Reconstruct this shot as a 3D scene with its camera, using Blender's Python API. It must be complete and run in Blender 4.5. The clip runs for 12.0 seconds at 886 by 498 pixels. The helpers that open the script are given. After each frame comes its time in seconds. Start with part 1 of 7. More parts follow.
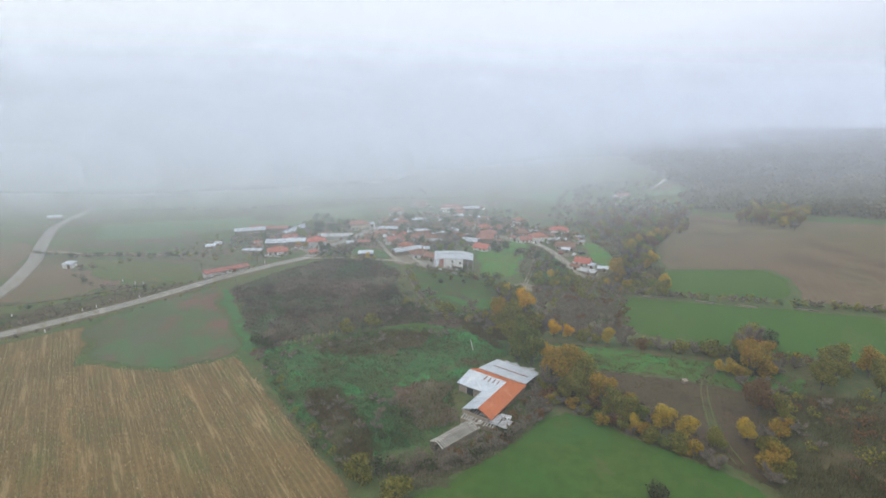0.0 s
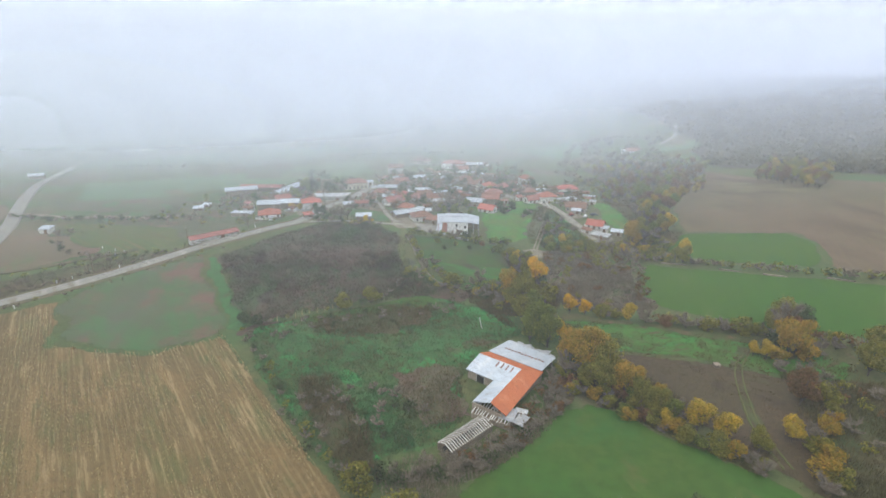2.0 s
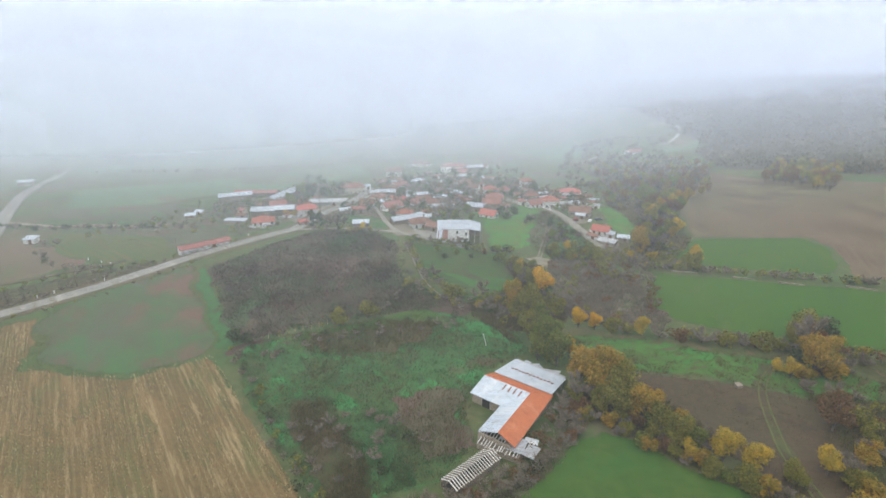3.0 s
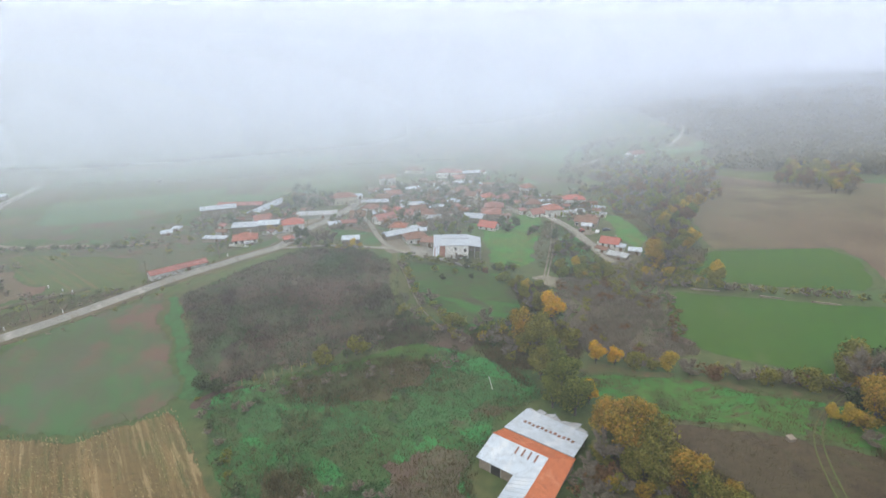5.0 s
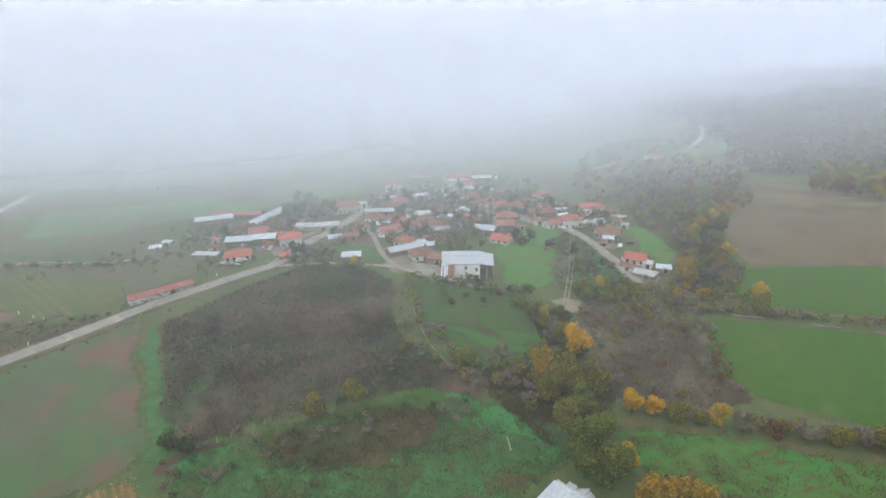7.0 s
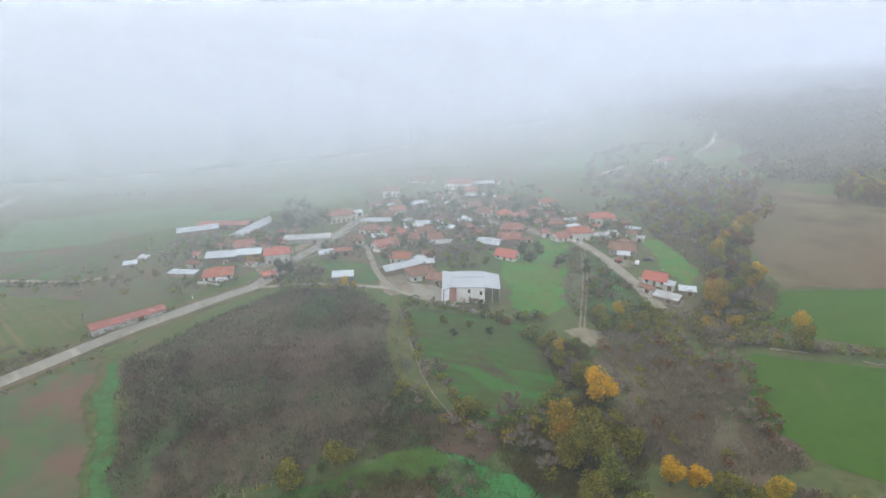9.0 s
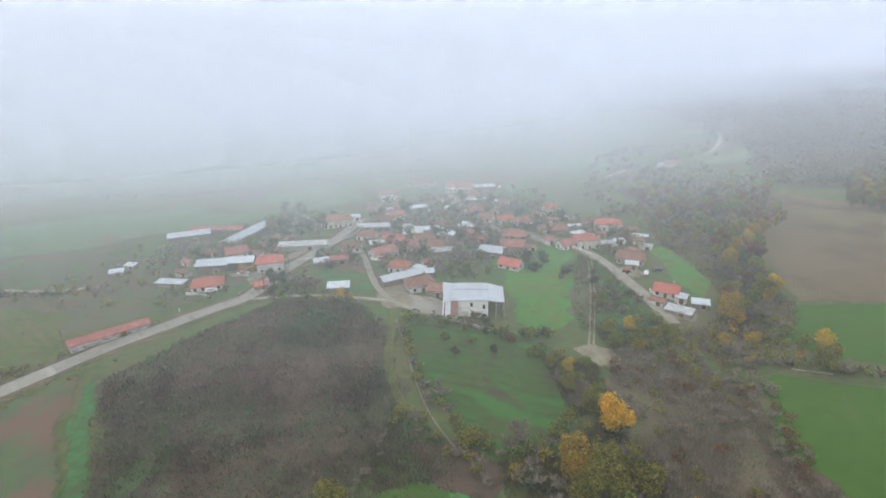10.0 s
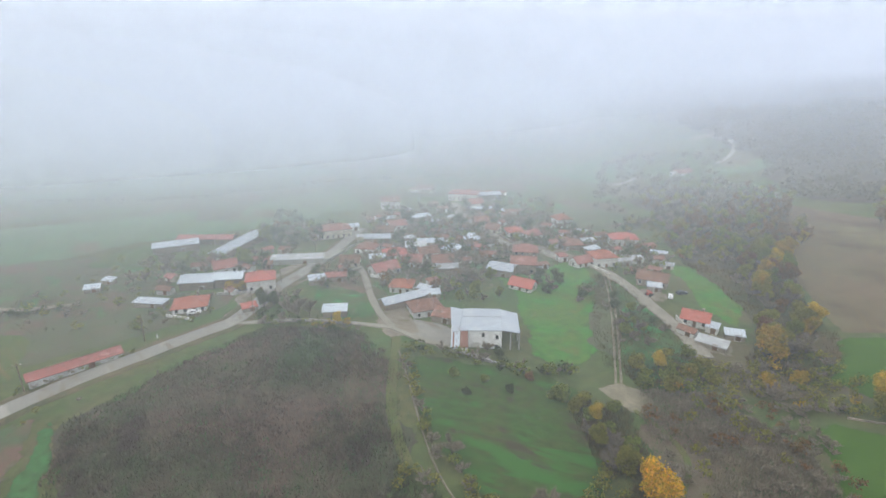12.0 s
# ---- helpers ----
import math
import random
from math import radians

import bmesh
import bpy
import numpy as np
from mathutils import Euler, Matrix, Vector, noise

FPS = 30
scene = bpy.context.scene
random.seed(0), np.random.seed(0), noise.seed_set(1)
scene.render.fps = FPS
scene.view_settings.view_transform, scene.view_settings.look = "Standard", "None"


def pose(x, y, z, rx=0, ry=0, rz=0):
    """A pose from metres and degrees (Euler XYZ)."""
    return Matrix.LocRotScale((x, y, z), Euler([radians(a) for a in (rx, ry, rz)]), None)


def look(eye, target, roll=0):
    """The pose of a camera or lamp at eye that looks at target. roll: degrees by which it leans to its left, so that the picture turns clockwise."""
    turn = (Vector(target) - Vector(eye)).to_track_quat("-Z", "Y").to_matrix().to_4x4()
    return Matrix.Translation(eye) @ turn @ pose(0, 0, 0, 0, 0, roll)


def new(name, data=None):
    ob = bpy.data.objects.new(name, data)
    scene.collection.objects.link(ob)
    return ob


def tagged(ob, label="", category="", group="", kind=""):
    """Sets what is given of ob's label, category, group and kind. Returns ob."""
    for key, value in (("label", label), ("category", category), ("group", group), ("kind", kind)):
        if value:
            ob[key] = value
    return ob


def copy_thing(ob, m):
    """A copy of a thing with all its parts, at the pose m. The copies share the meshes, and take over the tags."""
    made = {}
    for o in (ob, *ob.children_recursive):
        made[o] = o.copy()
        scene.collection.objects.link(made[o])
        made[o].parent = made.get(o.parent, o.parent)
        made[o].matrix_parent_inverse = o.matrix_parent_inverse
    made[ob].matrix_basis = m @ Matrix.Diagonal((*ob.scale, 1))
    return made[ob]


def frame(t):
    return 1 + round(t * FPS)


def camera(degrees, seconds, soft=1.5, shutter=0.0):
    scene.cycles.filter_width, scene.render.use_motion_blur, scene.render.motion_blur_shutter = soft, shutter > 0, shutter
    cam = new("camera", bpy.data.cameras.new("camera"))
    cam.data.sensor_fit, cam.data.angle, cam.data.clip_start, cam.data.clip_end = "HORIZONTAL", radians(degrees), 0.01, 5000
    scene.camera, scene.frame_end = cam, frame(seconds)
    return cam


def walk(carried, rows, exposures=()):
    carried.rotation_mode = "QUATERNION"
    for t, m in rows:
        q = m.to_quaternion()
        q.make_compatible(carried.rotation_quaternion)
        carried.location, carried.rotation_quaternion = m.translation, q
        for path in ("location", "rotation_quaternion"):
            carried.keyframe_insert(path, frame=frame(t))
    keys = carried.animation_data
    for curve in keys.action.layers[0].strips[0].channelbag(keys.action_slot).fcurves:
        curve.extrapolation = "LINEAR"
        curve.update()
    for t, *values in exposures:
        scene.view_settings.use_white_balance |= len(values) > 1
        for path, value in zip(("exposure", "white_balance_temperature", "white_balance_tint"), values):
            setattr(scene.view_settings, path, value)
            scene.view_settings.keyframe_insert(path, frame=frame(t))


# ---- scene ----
cam = camera(81.3, 12.0, soft=1.6)
METRES, EYE, TILT, LEAN, TURN = 120.0, 72.5, 0.0, 0.0, 0.0
ROWS = [
    (0.0, 0.0, 0.0, 0.0, 0.09, -13.42, -0.38),
    (0.5, -0.0038, 0.036, 0.0005, 0.12, -15.1, -0.41),
    (1.0, -0.0077, 0.0732, 0.001, 0.12, -16.77, -0.42),
    (1.5, -0.0116, 0.1121, 0.0017, 0.07, -18.51, -0.36),
    (2.0, -0.0153, 0.1514, 0.0025, 0.03, -18.59, -0.27),
    (2.5, -0.0179, 0.1914, 0.0031, -0.05, -18.53, -0.11),
    (3.0, -0.0201, 0.2322, 0.0041, -0.2, -18.49, 0.1),
    (5.0, -0.0213, 0.404, 0.0099, -0.87, -18.38, 0.88),
    (5.5, -0.0206, 0.4478, 0.0115, -1.08, -18.38, 1.1),
    (6.0, -0.0201, 0.4921, 0.0131, 0.2, -18.39, 1.07),
    (6.5, -0.0188, 0.5366, 0.0147, 0.15, -18.41, 1.24),
    (7.0, -0.0179, 0.581, 0.0161, 0.05, -18.41, 1.33),
    (9.0, -0.0199, 0.7582, 0.0241, 0.08, -18.53, 1.25),
    (9.5, -0.0228, 0.8006, 0.0259, 0.02, -18.55, 1.13),
    (10.0, -0.0268, 0.8419, 0.0272, -0.01, -18.52, 1.02),
    (10.5, -0.0326, 0.8818, 0.0289, -0.04, -18.49, 0.85),
    (11.0, -0.0392, 0.9207, 0.0298, -0.05, -18.43, 0.65),
    (11.5, -0.0477, 0.9581, 0.0318, -0.1, -18.42, 0.41),
    (12.0, -0.0564, 0.9951, 0.0333, -0.05, -18.42, 0.2),
]
walk(cam, [(t, pose(0, 0, EYE, TILT, LEAN, TURN) @ pose(METRES * x, METRES * y, METRES * z, 90 + pitch, roll, yaw)) for t, x, y, z, yaw, pitch, roll in ROWS],
     [(0.0, -0.12), (1.0, 0.0), (2.5, 0.15), (5.0, 0.12), (6.5, 0.06), (9.5, 0.06), (12.0, 0.04)])
# ---- light and sky: a bright overcast morning with low cloud ----
world = bpy.data.worlds.new("overcast_sky")
scene.world = world
world.use_nodes = True
wn, wl = world.node_tree.nodes, world.node_tree.links
wn.clear()
w_out, w_bg = wn.new("ShaderNodeOutputWorld"), wn.new("ShaderNodeBackground")
w_sky = wn.new("ShaderNodeTexSky")
w_sky.sky_type, w_sky.sun_disc = "NISHITA", False
w_sky.sun_elevation, w_sky.sun_rotation = radians(53), radians(-143)
w_dim = wn.new("ShaderNodeVectorMath")
w_dim.operation = "SCALE"
w_dim.inputs["Scale"].default_value = 0.05
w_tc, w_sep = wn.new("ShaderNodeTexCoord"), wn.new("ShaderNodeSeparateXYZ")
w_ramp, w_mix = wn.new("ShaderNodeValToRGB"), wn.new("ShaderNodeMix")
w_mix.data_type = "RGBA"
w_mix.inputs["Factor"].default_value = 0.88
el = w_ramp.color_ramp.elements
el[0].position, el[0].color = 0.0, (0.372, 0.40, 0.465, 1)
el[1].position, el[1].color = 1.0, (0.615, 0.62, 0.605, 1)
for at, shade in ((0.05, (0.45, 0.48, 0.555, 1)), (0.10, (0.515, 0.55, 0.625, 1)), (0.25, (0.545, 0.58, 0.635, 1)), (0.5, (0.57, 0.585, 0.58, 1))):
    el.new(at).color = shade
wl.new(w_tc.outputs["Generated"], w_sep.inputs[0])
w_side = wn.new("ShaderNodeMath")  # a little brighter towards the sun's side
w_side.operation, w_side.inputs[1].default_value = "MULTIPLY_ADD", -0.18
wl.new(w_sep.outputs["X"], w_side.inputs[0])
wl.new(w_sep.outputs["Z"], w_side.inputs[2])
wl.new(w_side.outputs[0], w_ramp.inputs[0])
wl.new(w_sky.outputs[0], w_dim.inputs[0])
wl.new(w_dim.outputs[0], w_mix.inputs["A"])
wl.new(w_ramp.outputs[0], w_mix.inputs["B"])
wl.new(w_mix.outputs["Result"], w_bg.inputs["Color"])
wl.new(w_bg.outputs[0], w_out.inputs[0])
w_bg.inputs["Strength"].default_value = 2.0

sun_data = bpy.data.lights.new("sun", "SUN")
sun_data.energy, sun_data.angle, sun_data.color = 0.65, radians(30), (1.0, 0.94, 0.85)
sun_lamp = new("sun", sun_data)
sun_lamp.matrix_world = look((-90, -60, 200), (0, 60, 0))
scene.cycles.transparent_max_bounces = 56


# ---- the lie of the land ----
def ease(a):
    a = np.clip(a, 0, 1)
    return a * a * (3 - 2 * a)


def land(x, y):
    """Height of the ground."""
    x, y = np.asarray(x, float), np.asarray(y, float)
    z = 3.5 * np.exp(-(((x + 65) / 75) ** 2 + ((y - 255) / 60) ** 2))
    z = z - 3.5 * np.exp(-(((x - 80) / 50) ** 2 + ((y - 235) / 60) ** 2))
    z = z - 5 * ease((y - 290) / 110) - 22 * ease((y - 420) / 350) * ease((-x - 80) / 320)
    z = z + 24 * ease((y - 430) / 220) * ease((x - 110) / 160) + 14 * ease((x - 130) / 150) * ease((y - 200) / 120)
    return z + 34 * ease((x - 240 + 0.12 * (y - 400)) / 520) * ease((y - 330) / 500)


def inside(poly, x, y):
    hit = np.zeros(len(x), bool)
    for (ax, ay), (bx, by) in zip(poly, poly[1:] + poly[:1]):
        cross = (ay > y) != (by > y)
        hit ^= cross & (x < (bx - ax) * (y - ay) / ((by - ay) or 1e-9) + ax)
    return hit


# ---- materials ----
def tint(c, k):
    return tuple(min(1, max(0, v * k)) for v in c[:3]) + (1,)


def surface(name, a, b, fine=None, big=0.06, small=1.6, rough=0.9, bump=0.25, vary=0.0, island=0.0, leaf=0.0, rows=None, metal=0.0, big_hard=0.12, patches=(), soft_edge=False):
    """Two colours in large patches, a third in the grain; rows: (angle, spacing, strength, colour) for drill or tile lines;
    patches: (colour, scale, angle, stretch, threshold, width, strength), stains with a drawn-out shape; soft_edge: thins out where "rim" grows."""
    m = bpy.data.materials.new(name)
    m.use_nodes = True
    n, l = m.node_tree.nodes, m.node_tree.links
    bsdf = n["Principled BSDF"]
    geo = n.new("ShaderNodeNewGeometry")
    n1, n2 = n.new("ShaderNodeTexNoise"), n.new("ShaderNodeTexNoise")
    for q, s, d in ((n1, big, 5), (n2, small, 6)):
        q.inputs["Scale"].default_value, q.inputs["Detail"].default_value, q.inputs["Roughness"].default_value = s, d, 0.62
        l.new(geo.outputs["Position"], q.inputs["Vector"])
    r1 = n.new("ShaderNodeMapRange")
    r1.inputs["From Min"].default_value, r1.inputs["From Max"].default_value = 0.5 - big_hard, 0.5 + big_hard
    l.new(n1.outputs["Fac"], r1.inputs["Value"])
    mix1, mix2 = n.new("ShaderNodeMix"), n.new("ShaderNodeMix")
    mix1.data_type = mix2.data_type = "RGBA"
    mix1.inputs["A"].default_value, mix1.inputs["B"].default_value = tint(a, 1), tint(b, 1)
    l.new(r1.outputs[0], mix1.inputs["Factor"])
    r2 = n.new("ShaderNodeMapRange")
    r2.inputs["From Min"].default_value, r2.inputs["From Max"].default_value, r2.inputs["To Max"].default_value = 0.42, 0.68, 0.8
    l.new(n2.outputs["Fac"], r2.inputs["Value"])
    l.new(r2.outputs[0], mix2.inputs["Factor"])
    l.new(mix1.outputs["Result"], mix2.inputs["A"])
    mix2.inputs["B"].default_value = tint(fine or tint(a, 0.6), 1)
    col = mix2.outputs["Result"]
    for i, (tone, scale, angle, stretch, cut, width, strength) in enumerate(patches):
        turn, spot, cutoff, over = n.new("ShaderNodeMapping"), n.new("ShaderNodeTexNoise"), n.new("ShaderNodeMapRange"), n.new("ShaderNodeMix")
        turn.vector_type = "TEXTURE"
        turn.inputs["Location"].default_value = (37.0 * i, 91.0 * i, 0)
        turn.inputs["Rotation"].default_value[2] = radians(angle)
        turn.inputs["Scale"].default_value = (1, stretch, 1)
        l.new(geo.outputs["Position"], turn.inputs["Vector"])
        spot.inputs["Scale"].default_value, spot.inputs["Detail"].default_value, spot.inputs["Roughness"].default_value = scale, 6, 0.66
        l.new(turn.outputs[0], spot.inputs["Vector"])
        cutoff.interpolation_type = "SMOOTHSTEP"
        for k, q in zip(("From Min", "From Max", "To Max"), (cut, cut + width, strength)):
            cutoff.inputs[k].default_value = q
        l.new(spot.outputs["Fac"], cutoff.inputs["Value"])
        over.data_type = "RGBA"
        over.inputs["B"].default_value = tint(tone, 1)
        l.new(cutoff.outputs[0], over.inputs["Factor"])
        l.new(col, over.inputs["A"])
        col = over.outputs["Result"]
    if rows:
        angle, gap, strength, line = rows
        turn = n.new("ShaderNodeMapping")
        turn.inputs["Rotation"].default_value[2] = radians(-angle)
        l.new(geo.outputs["Position"], turn.inputs["Vector"])
        wave = n.new("ShaderNodeTexWave")
        wave.bands_direction = "X"
        wave.inputs["Scale"].default_value = 0.314 / gap
        wave.inputs["Distortion"].default_value, wave.inputs["Detail"].default_value = 1.6, 3
        wave.inputs["Detail Scale"].default_value = 0.6
        l.new(turn.outputs[0], wave.inputs["Vector"])
        long_, streak = n.new("ShaderNodeMapping"), n.new("ShaderNodeTexNoise")
        long_.inputs["Scale"].default_value = (0.8 / gap, 0.05 / gap, 1)
        streak.inputs["Scale"].default_value, streak.inputs["Detail"].default_value = 1.0, 4
        l.new(turn.outputs[0], long_.inputs["Vector"])
        l.new(long_.outputs[0], streak.inputs["Vector"])
        sr = n.new("ShaderNodeMapRange")
        sr.inputs["From Min"].default_value, sr.inputs["From Max"].default_value = 0.34, 0.7
        l.new(streak.outputs["Fac"], sr.inputs["Value"])
        thin = n.new("ShaderNodeMath")
        thin.operation = "MULTIPLY"
        narrow = n.new("ShaderNodeMapRange")
        narrow.inputs["From Min"].default_value = 0.45
        l.new(wave.outputs["Fac"], narrow.inputs["Value"])
        l.new(narrow.outputs[0], thin.inputs[0])
        patch = n.new("ShaderNodeMath")
        patch.operation = "MULTIPLY"
        patch.inputs[1].default_value = strength
        l.new(sr.outputs[0], thin.inputs[1])
        l.new(thin.outputs[0], patch.inputs[0])
        mix3 = n.new("ShaderNodeMix")
        mix3.data_type = "RGBA"
        l.new(patch.outputs[0], mix3.inputs["Factor"])
        l.new(col, mix3.inputs["A"])
        mix3.inputs["B"].default_value = tint(line, 1)
        col = mix3.outputs["Result"]
    if vary or island:
        src = n.new("ShaderNodeObjectInfo") if vary else geo
        hsv, mr = n.new("ShaderNodeHueSaturation"), n.new("ShaderNodeMapRange")
        k = vary or island
        mr.inputs["To Min"].default_value, mr.inputs["To Max"].default_value = 1 - k, 1 + k
        l.new(src.outputs["Random" if vary else "Random Per Island"], mr.inputs["Value"])
        l.new(mr.outputs[0], hsv.inputs["Value"])
        hm = n.new("ShaderNodeMapRange")
        hm.inputs["To Min"].default_value, hm.inputs["To Max"].default_value = 0.5 + 0.05 * k, 0.5 - 0.05 * k
        l.new(src.outputs["Random" if vary else "Random Per Island"], hm.inputs["Value"])
        l.new(hm.outputs[0], hsv.inputs["Hue"])
        l.new(col, hsv.inputs["Color"])
        col = hsv.outputs["Color"]
    l.new(col, bsdf.inputs["Base Color"])
    bsdf.inputs["Roughness"].default_value, bsdf.inputs["Metallic"].default_value = rough, metal
    bsdf.inputs["Specular IOR Level"].default_value = 0.25
    if bump:
        bm_ = n.new("ShaderNodeBump")
        bm_.inputs["Strength"].default_value, bm_.inputs["Distance"].default_value = bump, 0.3
        l.new(n2.outputs["Fac"], bm_.inputs["Height"])
        l.new(bm_.outputs[0], bsdf.inputs["Normal"])
    if leaf:
        tr, ms = n.new("ShaderNodeBsdfTranslucent"), n.new("ShaderNodeMixShader")
        l.new(col, tr.inputs["Color"])
        ms.inputs[0].default_value = leaf
        l.new(bsdf.outputs[0], ms.inputs[1])
        l.new(tr.outputs[0], ms.inputs[2])
        l.new(ms.outputs[0], n["Material Output"].inputs["Surface"])
    if soft_edge:
        rim, wob, cutoff = n.new("ShaderNodeAttribute"), n.new("ShaderNodeTexNoise"), n.new("ShaderNodeMapRange")
        clear, ms, add = n.new("ShaderNodeBsdfTransparent"), n.new("ShaderNodeMixShader"), n.new("ShaderNodeMath")
        rim.attribute_name = "rim"
        wob.inputs["Scale"].default_value, wob.inputs["Detail"].default_value, wob.inputs["Roughness"].default_value = 0.4, 8, 0.8
        l.new(geo.outputs["Position"], wob.inputs["Vector"])
        add.operation = "ADD"
        l.new(rim.outputs["Fac"], add.inputs[0])
        l.new(wob.outputs["Fac"], add.inputs[1])
        cutoff.inputs["From Min"].default_value, cutoff.inputs["From Max"].default_value = 0.99, 1.01
        l.new(add.outputs[0], cutoff.inputs["Value"])
        l.new(cutoff.outputs[0], ms.inputs[0])
        l.new(bsdf.outputs[0], ms.inputs[1])
        l.new(clear.outputs[0], ms.inputs[2])
        l.new(ms.outputs[0], n["Material Output"].inputs["Surface"])
    return m


M = {}
M["ground"] = surface("rough_pasture", (0.075, 0.125, 0.041), (0.115, 0.115, 0.048), (0.06, 0.075, 0.030), big=0.03, small=0.35, bump=0.4, patches=(((0.135, 0.105, 0.07), 0.012, 20, 1.6, 0.52, 0.1, 0.7), ((0.06, 0.12, 0.04), 0.02, -30, 2.0, 0.55, 0.1, 0.6)))
M["stubble"] = surface("maize_stubble", (0.185, 0.124, 0.054), (0.14, 0.106, 0.046), (0.105, 0.078, 0.036), big=0.045, small=0.7, soft_edge=True,
                       patches=(((0.105, 0.112, 0.04), 0.11, 35.5, 4.0, 0.5, 0.16, 0.75), ((0.23, 0.155, 0.072), 0.16, 35.5, 9.0, 0.52, 0.14, 0.8), ((0.075, 0.085, 0.03), 0.5, 35.5, 7.0, 0.54, 0.12, 0.7), ((0.3, 0.22, 0.115), 0.55, 35.5, 14.0, 0.56, 0.08, 0.75)),
                       rows=(35.5, 1.3, 0.35, (0.36, 0.27, 0.14)))
M["oldgrass"] = surface("weedy_fallow", (0.082, 0.125, 0.055), (0.125, 0.112, 0.075), (0.10, 0.092, 0.062), big=0.045, small=0.25, soft_edge=True, big_hard=0.2,
                        patches=(((0.15, 0.098, 0.075), 0.045, 40, 1.8, 0.5, 0.16, 0.8), ((0.06, 0.16, 0.05), 0.05, 35, 2.2, 0.54, 0.12, 0.85), ((0.105, 0.09, 0.07), 0.2, 0, 1.0, 0.55, 0.15, 0.5)))
M["fallow"] = surface("green_and_reddish_fallow", (0.078, 0.13, 0.056), (0.10, 0.112, 0.066), (0.088, 0.10, 0.06), big=0.06, small=0.2, soft_edge=True,
                      patches=(((0.17, 0.09, 0.075), 0.05, 40, 1.5, 0.46, 0.18, 0.75), ((0.128, 0.114, 0.10), 0.04, 20, 1.4, 0.48, 0.22, 0.4), ((0.062, 0.155, 0.055), 0.045, 35, 2.0, 0.46, 0.2, 0.75)))
M["lush"] = surface("lush_grass", (0.045, 0.115, 0.019), (0.065, 0.112, 0.021), (0.04, 0.086, 0.015), big=0.04, small=0.35, soft_edge=True,
                    patches=(((0.11, 0.112, 0.035), 0.06, 15, 1.6, 0.57, 0.14, 0.7), ((0.038, 0.115, 0.025), 0.05, -40, 2.0, 0.52, 0.14, 0.7)))
M["fresh"] = surface("fresh_nettles_and_grass", (0.058, 0.158, 0.052), (0.058, 0.13, 0.044), (0.045, 0.085, 0.030), big=0.2, small=0.6, bump=0.5, soft_edge=True, patches=(((0.07, 0.085, 0.035), 0.12, 0, 1.5, 0.55, 0.1, 0.8),))
M["soil"] = surface("bare_brown_soil", (0.095, 0.068, 0.042), (0.082, 0.064, 0.036), (0.06, 0.047, 0.028), big=0.06, small=0.6, bump=0.4, soft_edge=True, patches=(((0.085, 0.095, 0.04), 0.09, 30, 2.0, 0.55, 0.12, 0.6), ((0.055, 0.042, 0.028), 0.12, 0, 1.4, 0.54, 0.1, 0.7)))
M["mottled"] = surface("mottled_grass", (0.055, 0.19, 0.032), (0.10, 0.165, 0.036), (0.05, 0.125, 0.026), big=0.07, small=0.4, bump=0.4, soft_edge=True, patches=(((0.125, 0.14, 0.042), 0.07, 0, 1.6, 0.54, 0.12, 0.7), ((0.05, 0.085, 0.03), 0.12, 0, 1.0, 0.58, 0.1, 0.7)))
M["meadow"] = surface("rough_meadow", (0.05, 0.14, 0.04), (0.085, 0.112, 0.042), (0.055, 0.09, 0.033), big=0.06, small=0.5, bump=0.5, big_hard=0.09, soft_edge=True,
                      patches=(((0.05, 0.215, 0.062), 0.085, 50, 2.0, 0.53, 0.06, 0.9), ((0.105, 0.08, 0.048), 0.06, 60, 2.2, 0.55, 0.1, 0.85), ((0.04, 0.065, 0.028), 0.16, 30, 1.4, 0.56, 0.08, 0.8)))
M["scrub"] = surface("bramble_ground", (0.105, 0.078, 0.042), (0.07, 0.088, 0.035), (0.066, 0.054, 0.030), big=0.05, small=0.5, bump=0.5, soft_edge=True, patches=(((0.07, 0.11, 0.038), 0.07, 0, 1.5, 0.56, 0.1, 0.7), ((0.125, 0.085, 0.06), 0.1, 30, 1.6, 0.56, 0.1, 0.6)))
M["winterwheat"] = surface("young_wheat", (0.042, 0.115, 0.012), (0.058, 0.113, 0.014), (0.042, 0.095, 0.011), big=0.02, small=0.3, soft_edge=True, patches=(((0.085, 0.125, 0.03), 0.03, -25, 4.0, 0.54, 0.14, 0.7), ((0.04, 0.105, 0.016), 0.05, -25, 5.0, 0.53, 0.12, 0.6)), rows=(60, 2.2, 0.2, (0.046, 0.088, 0.016)))
M["veg"] = surface("vegetable_rows", (0.085, 0.125, 0.040), (0.11, 0.12, 0.045), (0.07, 0.09, 0.032), big=0.05, small=0.5, soft_edge=True, rows=(50, 3.2, 0.7, (0.17, 0.125, 0.063)))
M["plough"] = surface("ploughed_soil", (0.150, 0.108, 0.072), (0.125, 0.108, 0.062), (0.11, 0.083, 0.052), big=0.014, small=0.2, soft_edge=True, patches=(((0.095, 0.066, 0.046), 0.011, 20, 2.4, 0.5, 0.09, 0.85), ((0.155, 0.145, 0.075), 0.018, 40, 2.2, 0.54, 0.09, 0.7)), rows=(-25, 3.0, 0.35, (0.18, 0.14, 0.067)))
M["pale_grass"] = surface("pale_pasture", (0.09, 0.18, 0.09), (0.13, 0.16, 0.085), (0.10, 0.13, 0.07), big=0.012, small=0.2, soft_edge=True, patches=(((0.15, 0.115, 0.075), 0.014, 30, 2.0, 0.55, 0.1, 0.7),))
